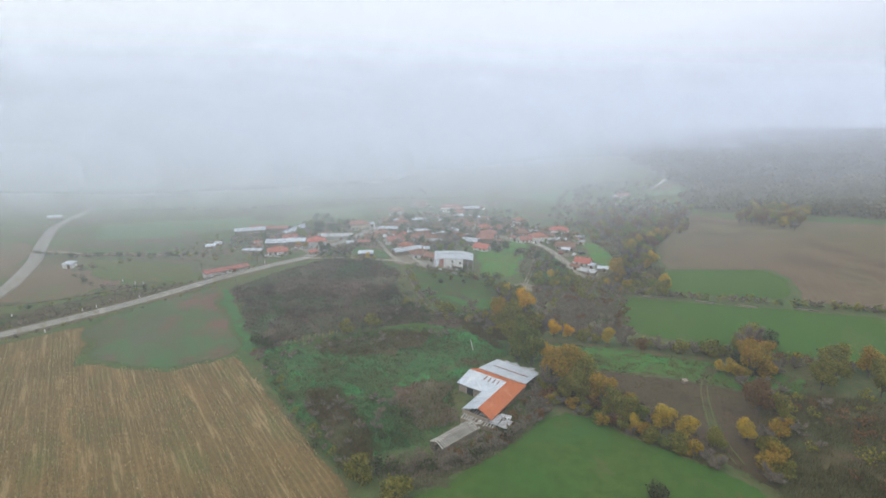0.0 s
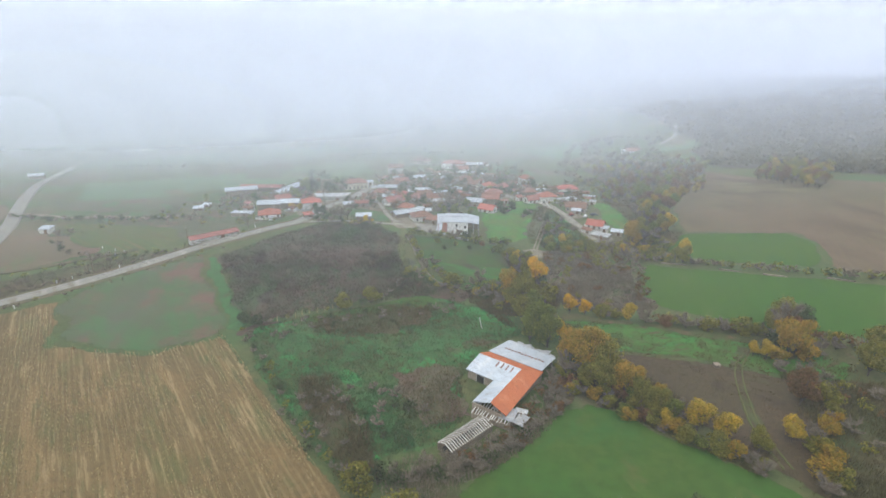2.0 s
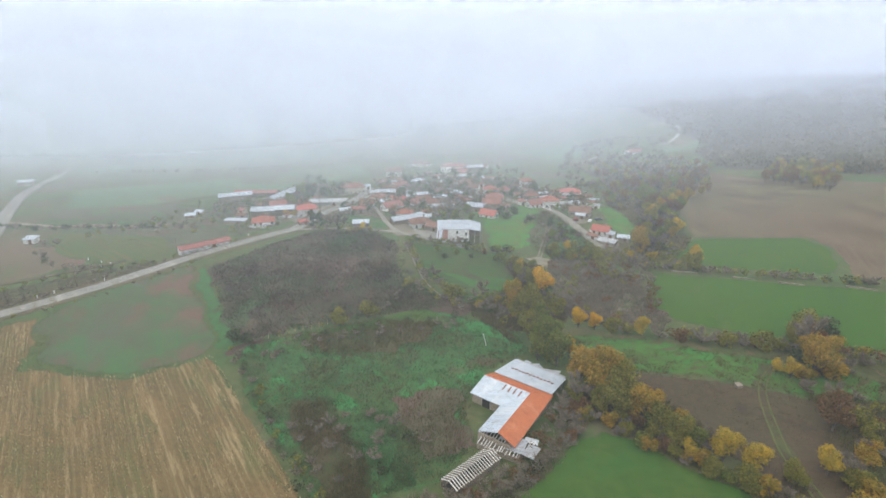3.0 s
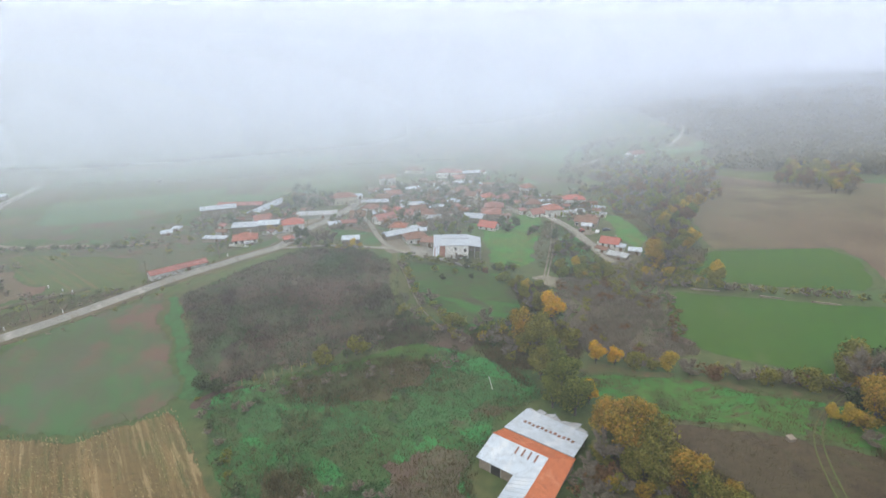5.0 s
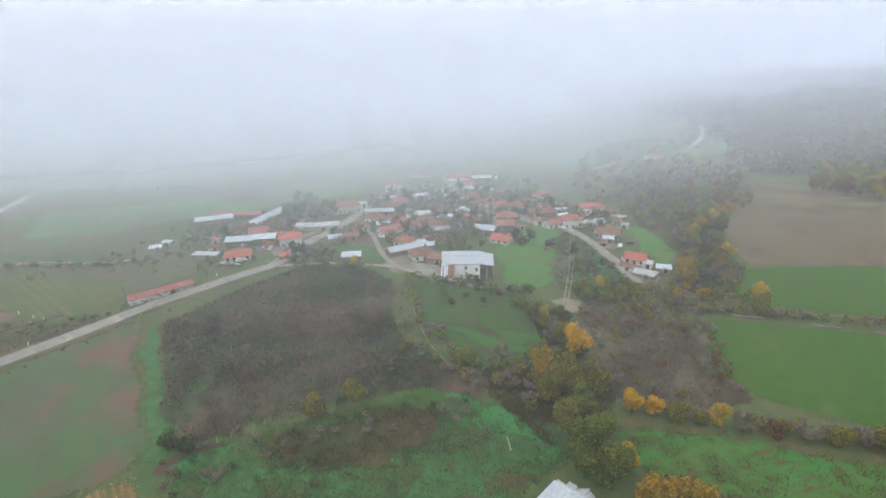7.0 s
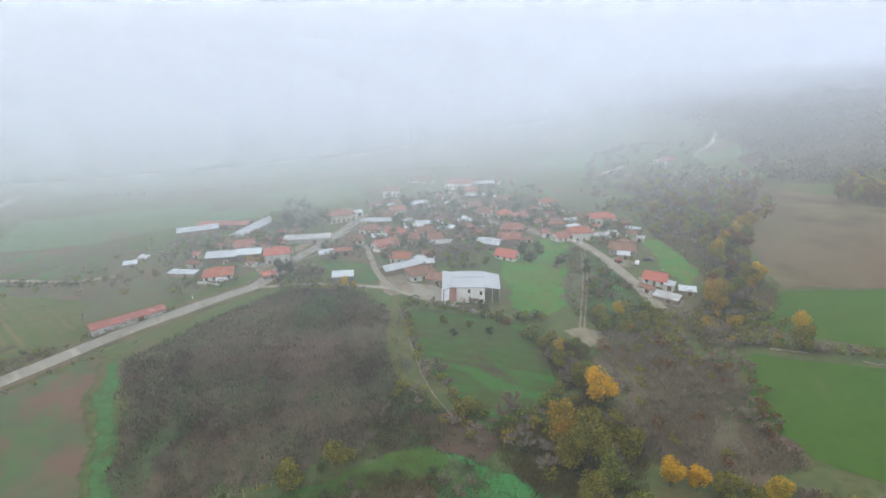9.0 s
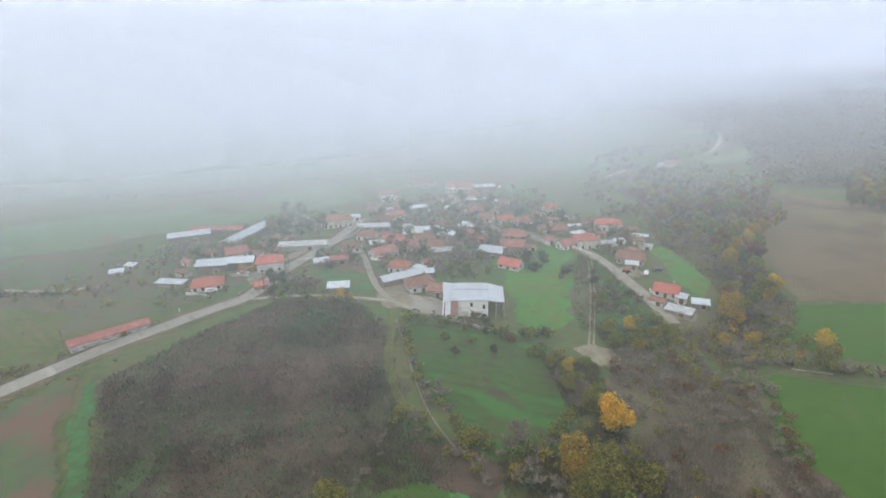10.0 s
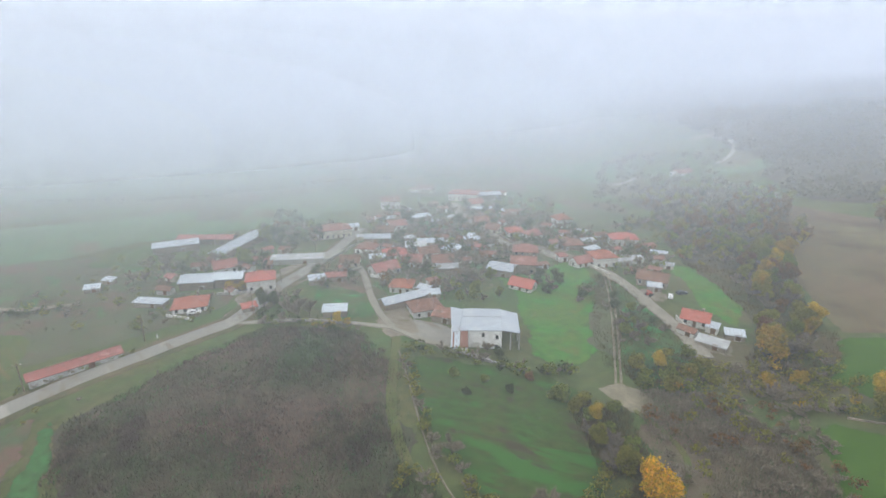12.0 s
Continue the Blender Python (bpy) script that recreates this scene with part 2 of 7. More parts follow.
M["orchard"] = surface("mown_orchard_grass", (0.045, 0.098, 0.021), (0.068, 0.08, 0.026), (0.038, 0.06, 0.018), big=0.08, small=0.5, soft_edge=True, patches=(((0.042, 0.135, 0.026), 0.12, 72, 4.0, 0.53, 0.09, 0.8), ((0.06, 0.05, 0.03), 0.1, 40, 1.6, 0.54, 0.09, 0.8)), rows=(72, 4.0, 0.45, (0.048, 0.125, 0.024)))
M["asphalt"] = surface("worn_asphalt", (0.25, 0.24, 0.22), (0.30, 0.285, 0.255), (0.19, 0.182, 0.165), big=0.15, small=2.0, rough=0.85, bump=0.1, patches=(((0.2, 0.17, 0.125), 0.3, 40, 5.0, 0.53, 0.1, 0.8), ((0.36, 0.345, 0.31), 0.2, 40, 6.0, 0.56, 0.1, 0.7)))
M["gravel"] = surface("pale_gravel", (0.33, 0.305, 0.265), (0.25, 0.23, 0.19), (0.19, 0.17, 0.135), big=0.2, small=1.4, bump=0.3)
M["track"] = surface("worn_track_earth", (0.28, 0.245, 0.18), (0.2, 0.18, 0.125), (0.15, 0.135, 0.09), big=0.25, small=1.2, bump=0.3)
M["verge"] = surface("road_verge", (0.14, 0.112, 0.07), (0.09, 0.10, 0.045), (0.10, 0.085, 0.05), big=0.1, small=0.8, patches=(((0.07, 0.075, 0.04), 0.15, 40, 3.0, 0.52, 0.1, 0.8),))
M["worn_grass"] = surface("worn_pale_grass", (0.115, 0.125, 0.046), (0.085, 0.12, 0.037), (0.12, 0.105, 0.048), big=0.25, small=0.9)
M["thicket"] = surface("leaf_litter", (0.15, 0.12, 0.085), (0.12, 0.115, 0.066), (0.105, 0.088, 0.06), big=0.09, small=0.6, bump=0.5, soft_edge=True, patches=(((0.13, 0.085, 0.07), 0.06, 30, 1.8, 0.52, 0.1, 0.8), ((0.08, 0.12, 0.05), 0.1, 0, 1.2, 0.58, 0.1, 0.7)))
M["ridged"] = surface("ridged_green_crop", (0.052, 0.165, 0.030), (0.07, 0.15, 0.031), (0.07, 0.08, 0.026), big=0.12, small=0.35, bump=0.5, soft_edge=True, patches=(((0.1, 0.072, 0.038), 0.16, -72, 3.0, 0.56, 0.07, 0.85), ((0.04, 0.19, 0.04), 0.1, -72, 3.0, 0.53, 0.1, 0.7)))
M["yard"] = surface("trampled_yard", (0.27, 0.235, 0.185), (0.2, 0.175, 0.13), (0.16, 0.135, 0.10), big=0.2, small=1.0, bump=0.3, soft_edge=True, patches=(((0.1, 0.115, 0.05), 0.25, 0, 1.3, 0.52, 0.12, 0.85), ((0.13, 0.115, 0.1), 0.2, 0, 1.3, 0.55, 0.1, 0.7)))
M["woodfloor"] = surface("woodland_floor", (0.105, 0.085, 0.062), (0.085, 0.08, 0.05), (0.07, 0.06, 0.045), big=0.02, small=0.12, bump=0.6, soft_edge=True)
M["concrete"] = surface("concrete", (0.42, 0.41, 0.38), (0.34, 0.33, 0.31), (0.3, 0.29, 0.27), big=0.2, small=1.5)
M["render"] = surface("white_render", (0.72, 0.71, 0.68), (0.56, 0.55, 0.51), (0.44, 0.42, 0.38), big=0.25, small=1.2, bump=0.1, vary=0.2)
M["whitewash"] = surface("fresh_whitewash", (0.80, 0.80, 0.79), (0.72, 0.72, 0.70), (0.6, 0.59, 0.56), big=0.3, small=1.2, bump=0.1)
M["cream"] = surface("cream_render", (0.58, 0.53, 0.44), (0.47, 0.42, 0.34), (0.4, 0.36, 0.29), big=0.25, small=1.2, bump=0.1, vary=0.15)
M["stone"] = surface("rubble_stone", (0.33, 0.28, 0.22), (0.26, 0.22, 0.175), (0.17, 0.145, 0.12), big=0.4, small=3.0, bump=0.5, vary=0.15)
M["tile"] = surface("clay_roof_tiles", (0.31, 0.125, 0.095), (0.25, 0.12, 0.094), (0.16, 0.095, 0.078), big=0.3, small=2.2, rough=0.8, vary=0.3, patches=(((0.36, 0.22, 0.185), 0.5, 0, 1.0, 0.52, 0.14, 0.7), ((0.15, 0.12, 0.095), 0.7, 0, 1.0, 0.56, 0.12, 0.7)))
M["tile_bright"] = surface("new_clay_tiles", (0.43, 0.13, 0.09), (0.37, 0.125, 0.09), (0.27, 0.105, 0.08), big=0.2, small=2.0, rough=0.75, vary=0.25, patches=(((0.46, 0.21, 0.16), 0.5, 0, 1.0, 0.53, 0.14, 0.7), ((0.25, 0.11, 0.085), 0.6, 0, 1.0, 0.57, 0.1, 0.6)))
M["tile_stable"] = surface("orange_clay_tiles", (0.58, 0.19, 0.085), (0.52, 0.175, 0.085), (0.42, 0.145, 0.075), big=0.25, small=1.6, rough=0.75, patches=(((0.62, 0.26, 0.14), 0.3, 0, 1.0, 0.54, 0.12, 0.7), ((0.33, 0.13, 0.075), 0.45, 0, 1.0, 0.58, 0.1, 0.6)))
M["tile_old"] = surface("weathered_tiles", (0.28, 0.13, 0.09), (0.22, 0.12, 0.09), (0.15, 0.10, 0.075), big=0.4, small=2.2, rough=0.85, vary=0.25, patches=(((0.34, 0.23, 0.19), 0.5, 0, 1.0, 0.54, 0.14, 0.7), ((0.12, 0.11, 0.085), 0.7, 0, 1.0, 0.54, 0.12, 0.7)))
M["sheet"] = surface("galvanised_sheet", (0.52, 0.58, 0.66), (0.45, 0.51, 0.59), (0.37, 0.40, 0.45), big=0.15, small=0.9, rough=0.45, bump=0.06, vary=0.16, patches=(((0.62, 0.64, 0.67), 0.35, 0, 1.0, 0.53, 0.1, 0.6), ((0.33, 0.31, 0.3), 0.5, 0, 1.0, 0.59, 0.09, 0.7)))
M["sheet_dull"] = surface("dull_metal_sheet", (0.42, 0.45, 0.49), (0.36, 0.38, 0.40), (0.28, 0.26, 0.24), big=0.3, small=1.0, rough=0.55, bump=0.08, vary=0.2, patches=(((0.52, 0.53, 0.54), 0.5, 0, 1.0, 0.53, 0.06, 0.8), ((0.3, 0.18, 0.13), 0.5, 0, 1.0, 0.58, 0.08, 0.7)))
M["rust"] = surface("rusty_sheet", (0.22, 0.10, 0.075), (0.27, 0.16, 0.125), (0.17, 0.09, 0.06), big=0.5, small=2.0, rough=0.7, vary=0.2)
# real timber of poles and beams; on barn walls its dark tone stands for shade
M["wood"] = surface("weathered_timber_barn_shade", (0.22, 0.17, 0.12), (0.17, 0.14, 0.11), (0.11, 0.09, 0.07), big=0.6, small=4.0, vary=0.2)
# near-black fill that paints in the darkness inside doorways and the roofless shed
M["dark"] = surface("painted_dark_interior", (0.03, 0.03, 0.03), (0.04, 0.038, 0.035), (0.025, 0.025, 0.025), bump=0)
M["glass"] = surface("window_glass", (0.06, 0.07, 0.08), (0.045, 0.05, 0.06), (0.05, 0.055, 0.06), rough=0.12, bump=0)
M["frame"] = surface("painted_frame", (0.6, 0.58, 0.55), (0.52, 0.5, 0.47), (0.45, 0.43, 0.4), bump=0, vary=0.3)
M["plank"] = surface("plank_door", (0.2, 0.13, 0.08), (0.15, 0.1, 0.07), (0.1, 0.07, 0.05), big=0.8, small=4, vary=0.3)
M["bark"] = surface("grey_bark", (0.14, 0.12, 0.10), (0.18, 0.16, 0.135), (0.08, 0.07, 0.06), big=0.8, small=4.0)
LEAF = {
    "green": ((0.215, 0.235, 0.05), (0.17, 0.2, 0.046), (0.115, 0.145, 0.038)),
    "olive": ((0.285, 0.255, 0.052), (0.225, 0.218, 0.047), (0.15, 0.155, 0.038)),
    "yellow": ((0.69, 0.483, 0.046), (0.46, 0.356, 0.063), (0.276, 0.241, 0.063)),
    "orange": ((0.726, 0.429, 0.022), (0.66, 0.44, 0.033), (0.462, 0.297, 0.033)),
    "gold": ((0.5, 0.3, 0.045), (0.33, 0.265, 0.048), (0.24, 0.195, 0.042)),
    "russet": ((0.232, 0.128, 0.059), (0.195, 0.128, 0.056), (0.134, 0.095, 0.045)),
    "dull": ((0.171, 0.14, 0.091), (0.146, 0.134, 0.081), (0.116, 0.101, 0.067)),
    "dark": ((0.094, 0.116, 0.048), (0.077, 0.099, 0.045), (0.055, 0.068, 0.033)),
}
for key, (a, b, c) in LEAF.items():
    M["leaf_" + key] = surface(key + "_leaves", a, b, c, big=0.35, small=2.5, bump=0, island=0.15 if key == "dull" else 0.45, leaf=0.42)
M["twig"] = surface("bare_twigs", (0.25, 0.205, 0.155), (0.26, 0.228, 0.17), (0.17, 0.145, 0.11), big=0.3, small=2.0, bump=0, island=0.3)
M["bramble"] = surface("overgrown_ground", (0.108, 0.076, 0.058), (0.072, 0.08, 0.044), (0.066, 0.053, 0.042), big=0.033, small=0.4, bump=0.5, big_hard=0.1, soft_edge=True,
                       patches=(((0.066, 0.10, 0.046), 0.05, 10, 2.6, 0.53, 0.12, 0.75), ((0.125, 0.098, 0.07), 0.13, 0, 3.0, 0.56, 0.1, 0.7), ((0.06, 0.043, 0.038), 0.07, 0, 1.4, 0.55, 0.1, 0.75)))
M["bramble_stem"] = surface("bramble_stems", (0.175, 0.128, 0.105), (0.092, 0.1, 0.055), (0.095, 0.078, 0.058), big=0.033, small=0.5, bump=0, island=0.35, big_hard=0.1,
                            patches=(((0.085, 0.125, 0.058), 0.05, 10, 2.6, 0.5, 0.12, 0.8), ((0.175, 0.135, 0.095), 0.13, 0, 3.0, 0.55, 0.1, 0.7), ((0.08, 0.056, 0.05), 0.07, 0, 1.4, 0.53, 0.1, 0.8)))
M["dry"] = surface("dry_stems", (0.16, 0.122, 0.059), (0.115, 0.118, 0.048), (0.098, 0.08, 0.038), big=0.06, small=0.8, bump=0, island=0.4)
M["blade"] = surface("grass_blades", (0.062, 0.185, 0.075), (0.095, 0.155, 0.06), (0.058, 0.115, 0.046), big=0.08, small=0.8, bump=0, island=0.35, leaf=0.2)
M["straw"] = surface("straw_stalks", (0.52, 0.42, 0.23), (0.4, 0.32, 0.17), (0.26, 0.2, 0.11), big=0.08, small=0.8, bump=0, island=0.3)


# ---- helpers of this scene ----
def mesh_of(name, verts, faces, material):
    me = bpy.data.meshes.new(name)
    me.from_pydata([tuple(v) for v in verts], [], faces)
    me.materials.append(material)
    me.update()
    return me


def quick_mesh(name, verts, faces, material):
    """Large triangle or quad soups from arrays."""
    me = bpy.data.meshes.new(name)
    verts, faces = np.asarray(verts, np.float32), np.asarray(faces, np.int32)
    k = faces.shape[1]
    me.vertices.add(len(verts))
    me.vertices.foreach_set("co", verts.ravel())
    me.loops.add(faces.size)
    me.loops.foreach_set("vertex_index", faces.ravel())
    me.polygons.add(len(faces))
    me.polygons.foreach_set("loop_start", np.arange(0, faces.size, k, dtype=np.int32))
    me.update(calc_edges=True)
    me.materials.append(material)
    return me


def part(name, data, parent, label=""):
    ob = new(name, data)
    ob.parent = parent
    return tagged(ob, label) if label else ob


def boxes(name, items, material):
    """One mesh of boxes (x0, x1, y0, y1, z0, z1)."""
    v, f = [], []
    for x0, x1, y0, y1, z0, z1 in items:
        k = len(v)
        v += [(x, y, z) for z in (z0, z1) for x, y in ((x0, y0), (x1, y0), (x1, y1), (x0, y1))]
        f += [[k + i for i in q] for q in ((3, 2, 1, 0), (4, 5, 6, 7), (0, 1, 5, 4), (1, 2, 6, 5), (2, 3, 7, 6), (3, 0, 4, 7))]
    return mesh_of(name, v, f, material)


def slabs(name, polys, thick, material):
    """One mesh of sloping slabs: each polygon given by its top corners."""
    v, f = [], []
    for poly in polys:
        k, n = len(v), len(poly)
        v += list(poly) + [(x, y, z - thick) for x, y, z in poly]
        f += [list(range(k, k + n)), list(range(k + 2 * n - 1, k + n - 1, -1))]
        f += [[k + i, k + n + i, k + n + (i + 1) % n, k + (i + 1) % n] for i in range(n)]
    return mesh_of(name, v, f, material)


# ---- the ground: one sheet to the horizon ----
def axis(lo, hi, near_lo, near_hi, fine, coarse):
    return np.unique(np.concatenate([np.arange(near_lo, near_hi + 1, fine), np.arange(lo, near_lo, coarse), np.arange(near_hi, hi + 1, coarse)]))


gx, gy = axis(-4000, 4000, -320, 330, 5, 40), np.unique(np.concatenate([axis(-700, 1100, 40, 520, 5, 20), np.arange(1100, 4701, 60)]))
mx, my = np.meshgrid(gx, gy)
gv = np.stack([mx.ravel(), my.ravel(), land(mx, my).ravel()], 1)
ii = np.arange(len(gx) * len(gy)).reshape(len(gy), len(gx))
gf = np.stack([ii[:-1, :-1], ii[:-1, 1:], ii[1:, 1:], ii[1:, :-1]], -1).reshape(-1, 4)
tagged(new("ground", quick_mesh("ground", gv, gf, M["ground"])), "rolling pasture and fallow land under low cloud", "ground", kind="structure")


FIELDS = []


def field(name, label, poly, material, off=0.08, step=4.0, rag=2.2, feather=4.0):
    """A piece of land with its own growth, laid over the ground along a ragged outline that thins out over its rim."""
    from mathutils.geometry import delaunay_2d_cdt
    off += 0.0013 * len(FIELDS)
    edge = []
    turning = sum(ax * by - bx * ay for (ax, ay), (bx, by) in zip(poly, poly[1:] + poly[:1]))
    push = 0.4 * feather * (1 if turning > 0 else -1)
    for (ax, ay), (bx, by) in zip(poly, poly[1:] + poly[:1]):
        long = math.hypot(bx - ax, by - ay)
        n = max(1, int(long / step))
        for i in range(n):
            x, y = ax + (bx - ax) * i / n, ay + (by - ay) * i / n
            w = noise.noise_vector((x * 0.11, y * 0.11, 3.7)) * rag + noise.noise_vector((x * 0.43, y * 0.43, 9.1)) * rag * 0.5
            edge.append(Vector((x + w.x + (by - ay) / long * push, y + w.y - (bx - ax) / long * push)))
    xs, ys = [p.x for p in edge], [p.y for p in edge]
    px, py = np.meshgrid(np.arange(min(xs), max(xs), step), np.arange(min(ys), max(ys), step))
    px, py = px.ravel(), py.ravel()
    keep = inside([(e.x, e.y) for e in edge], px, py)
    pts = edge + [Vector((a, b)) for a, b in zip(px[keep], py[keep])]
    n = len(edge)
    out = delaunay_2d_cdt(pts, [(i, (i + 1) % n) for i in range(n)], [], 1, 0.01)
    v = [(p.x, p.y, float(land(p.x, p.y)) + off) for p in out[0]]
    ob = tagged(new(name, mesh_of(name, v, out[2], material)), label, "field", kind="structure")
    a, p = np.array([(e.x, e.y) for e in edge]), np.array([(q.x, q.y) for q in out[0]])
    b = np.roll(a, -1, 0)
    d = b - a
    k = np.clip(((p[:, None] - a) * d).sum(2) / np.maximum((d * d).sum(1), 1e-6), 0, 1)
    away = np.sqrt((((a + k[..., None] * d) - p[:, None]) ** 2).sum(2)).min(1)
    ob.data.attributes.new("rim", "FLOAT", "POINT").data.foreach_set("value", np.clip(1 - away / feather, 0, 1).astype(np.float32))
    FIELDS.append(ob)
    return ob


def smooth_line(pts, step=2.5):
    """Points along a smooth line through the given ones."""
    p = [Vector(q) for q in [pts[0]] + list(pts) + [pts[-1]]]
    out = []
    for a, b, c, d in zip(p, p[1:], p[2:], p[3:]):
        n = max(2, int((c - b).length / step))
        for i in range(n):
            t = i / n
            out.append(0.5 * (2 * b + (c - a) * t + (2 * a - 5 * b + 4 * c - d) * t * t + (3 * b - a - 3 * c + d) * t ** 3))
    return out + [p[-1]]


def ribbon(name, label, pts, width, material, off=0.15, category="road", rag=0.0, kind="structure"):
    line = smooth_line(pts)
    v, f = [], []
    for i, q in enumerate(line):
        d = (line[min(i + 1, len(line) - 1)] - line[max(i - 1, 0)]).normalized()
        side = Vector((-d.y, d.x))
        for k, (s, up) in enumerate(((-0.6, -0.4), (-0.5, 0.0), (0, 0.06), (0.5, 0.0), (0.6, -0.4))):
            w = width * (1 + rag * noise.noise((q.x * 0.2, q.y * 0.2, k * 3.1)))
            e = q + side * (s * w)
            v.append((e.x, e.y, float(land(e.x, e.y)) + off + 0.1 + up))
        if i:
            f += [[(i - 1) * 5 + k, (i - 1) * 5 + k + 1, i * 5 + k + 1, i * 5 + k] for k in range(4)]
    return tagged(new(name, mesh_of(name, v, f, material)), label, category, kind=kind)


def tufts(name, label, poly, count, blades, height, spread, width, material, seed, category="undergrowth", hole=None, clump=0.5):
    """Countless upright stems in clumps over a stretch of land, as one mesh."""
    rng = np.random.default_rng(seed)
    xs, ys = [p[0] for p in poly], [p[1] for p in poly]
    x, y = rng.uniform(min(xs), max(xs), count * 4), rng.uniform(min(ys), max(ys), count * 4)
    keep = inside(poly, x, y)
    thick = np.array([noise.noise((a * 0.06, b * 0.06, seed * 1.3)) for a, b in zip(x, y)])
    keep &= thick > rng.uniform(-1, 1, len(x)) * clump - 0.1
    x, y = x[keep][:count], y[keep][:count]
    n = len(x)
    size = rng.uniform(0.5, 1.3, n)[:, None]
    ang, lean = rng.uniform(0, 2 * np.pi, (n, blades)), rng.uniform(0.0, 1.0, (n, blades))
    rad = spread * size * np.sqrt(rng.uniform(0, 1, (n, blades)))
    bx, by = x[:, None] + rad * np.cos(ang), y[:, None] + rad * np.sin(ang)
    bz = land(bx, by)
    h = height * size * rng.uniform(0.6, 1.1, (n, blades)) * (1 - 0.4 * lean)
    tx, ty = bx + np.cos(ang) * lean * h * 0.7, by + np.sin(ang) * lean * h * 0.7
    yaw = rng.uniform(0, np.pi, (n, blades))
    wx, wy = np.cos(yaw) * width * size, np.sin(yaw) * width * size
    v = np.stack([np.stack([bx - wx, by - wy, bz - 0.05], -1), np.stack([bx + wx, by + wy, bz - 0.05], -1), np.stack([tx + wx * 0.4, ty + wy * 0.4, bz + h], -1)], 2).reshape(-1, 3)
    f = np.arange(len(v)).reshape(-1, 3)
    return tagged(new(name, quick_mesh(name, v, f, material)), label, category, kind="stuff")


# ---- fields ----
STUBBLE = [(-160, 150), (-131, 178.5), (-112, 146), (-83, 142.5), (-66, 154.5), (-52, 135.5), (-38, 116), (-24, 97.5), (-5, 70), (-20, 40), (-120, 40), (-190, 110)]
field("stubble_field", "tan maize stubble field with pale drill rows", STUBBLE, M["stubble"])
FALLOW = [(-131, 179.5), (-112, 147), (-83, 143.5), (-66.5, 156), (-72, 168), (-90, 202), (-97, 219), (-106, 219), (-118, 203)]
field("fallow_field", "weedy green and reddish fallow field beside the road", FALLOW, M["fallow"], rag=5, feather=9)
GREENSTRIP = [(-97, 219), (-90, 202), (-72, 168), (-66, 156), (-60, 157), (-64, 167), (-72, 178), (-86, 203), (-92, 219)]
field("grass_strip", "narrow bright green grass strip between fields", GREENSTRIP, M["fresh"], off=0.12, step=2.5, rag=3.5)
BRAMBLE = [(-92, 218), (-77, 243), (-61, 264), (-33, 262), (-21, 243), (-15, 208), (-22, 181), (-36, 174), (-46, 170), (-57, 162), (-65, 166), (-74, 181), (-86, 204)]
field("bramble_field", "dark brown abandoned plot overgrown with dry bramble", BRAMBLE, M["bramble"], rag=6)
MEADOW = [(-59, 158), (-45, 167), (-24, 174), (-5, 182), (19, 170), (22, 156), (10, 146), (2, 130), (4, 118), (-3, 107), (-14, 104), (-21, 95), (-36, 116), (-51, 137)]
field("rough_meadow", "rough green meadow patched with brown weeds", MEADOW, M["meadow"])
ORCHARD = [(-17, 249), (3, 245), (16, 244), (28, 238), (28, 204), (21, 188), (8, 187), (-5, 203), (-13, 224)]
field("orchard_grass", "mown green grass plot with faint rows", ORCHARD, M["orchard"])
PADDOCK = [(12, 318), (20, 296), (18, 268), (20, 248), (30, 245), (40, 256), (44, 274), (50, 296), (56, 326), (46, 338), (33, 316)]
field("village_paddock", "green paddock behind the big barn", PADDOCK, M["mottled"], off=0.1)
WHEAT = [(83, 224), (101, 219), (125, 208), (150, 199), (176, 191), (182, 165), (139, 149), (96, 162), (72, 177), (68, 190)]
field("wheat_field", "even green field of young winter wheat", WHEAT, M["winterwheat"])
WHEAT_UP = [(97, 243), (117, 265), (167, 260), (168, 240), (158, 222), (150, 214), (126, 221), (106, 231)]
field("upper_grass_field", "bright green grass field beside the hedge", WHEAT_UP, M["winterwheat"], rag=1.5)
PLOUGH = [(120, 267), (127, 296), (146, 338), (180, 395), (203, 430), (225, 380), (300, 300), (330, 240), (260, 175), (182, 199), (154, 212), (162, 224), (170, 240), (169, 258)]
field("ploughed_field", "broad brown ploughed field on a slope", PLOUGH, M["plough"], rag=2)
STRIP = [(33, 166), (57, 163.5), (90, 151), (110, 140), (96, 128), (80, 137), (57, 145), (43, 146), (36, 152)]
field("ridged_plot", "bright green ridged plot behind the trees", STRIP, M["ridged"], off=0.1)
BROWNPLOT = [(44, 145), (57, 144), (80, 136), (96, 127), (100, 100), (74, 84), (67, 92), (62, 104), (48, 124), (41, 134)]
field("brown_plot", "dull brown weedy plot with dry stalks", BROWNPLOT, M["soil"])
PADDOCK_NEAR = [(31, 123.5), (44, 112), (60, 100), (66, 92), (62, 78), (40, 60), (-10, 60), (-8, 88), (2, 96), (11, 103), (20, 114)]
field("near_paddock", "smooth green paddock below the stable", PADDOCK_NEAR, M["lush"], off=0.1)
LANE_GREEN = [(90, 331), (108, 325), (107, 305), (98, 282), (91, 270), (85.5, 280), (87, 300)]
field("village_green", "bright green grass plot behind the houses", LANE_GREEN, M["mottled"], off=0.1)
YARD_GREEN = [(-54, 301), (-39, 303), (-30, 280), (-27, 270), (-46, 270), (-52, 285)]
field("garden_plot", "green garden plot beside the lane", YARD_GREEN, M["meadow"], off=0.1)
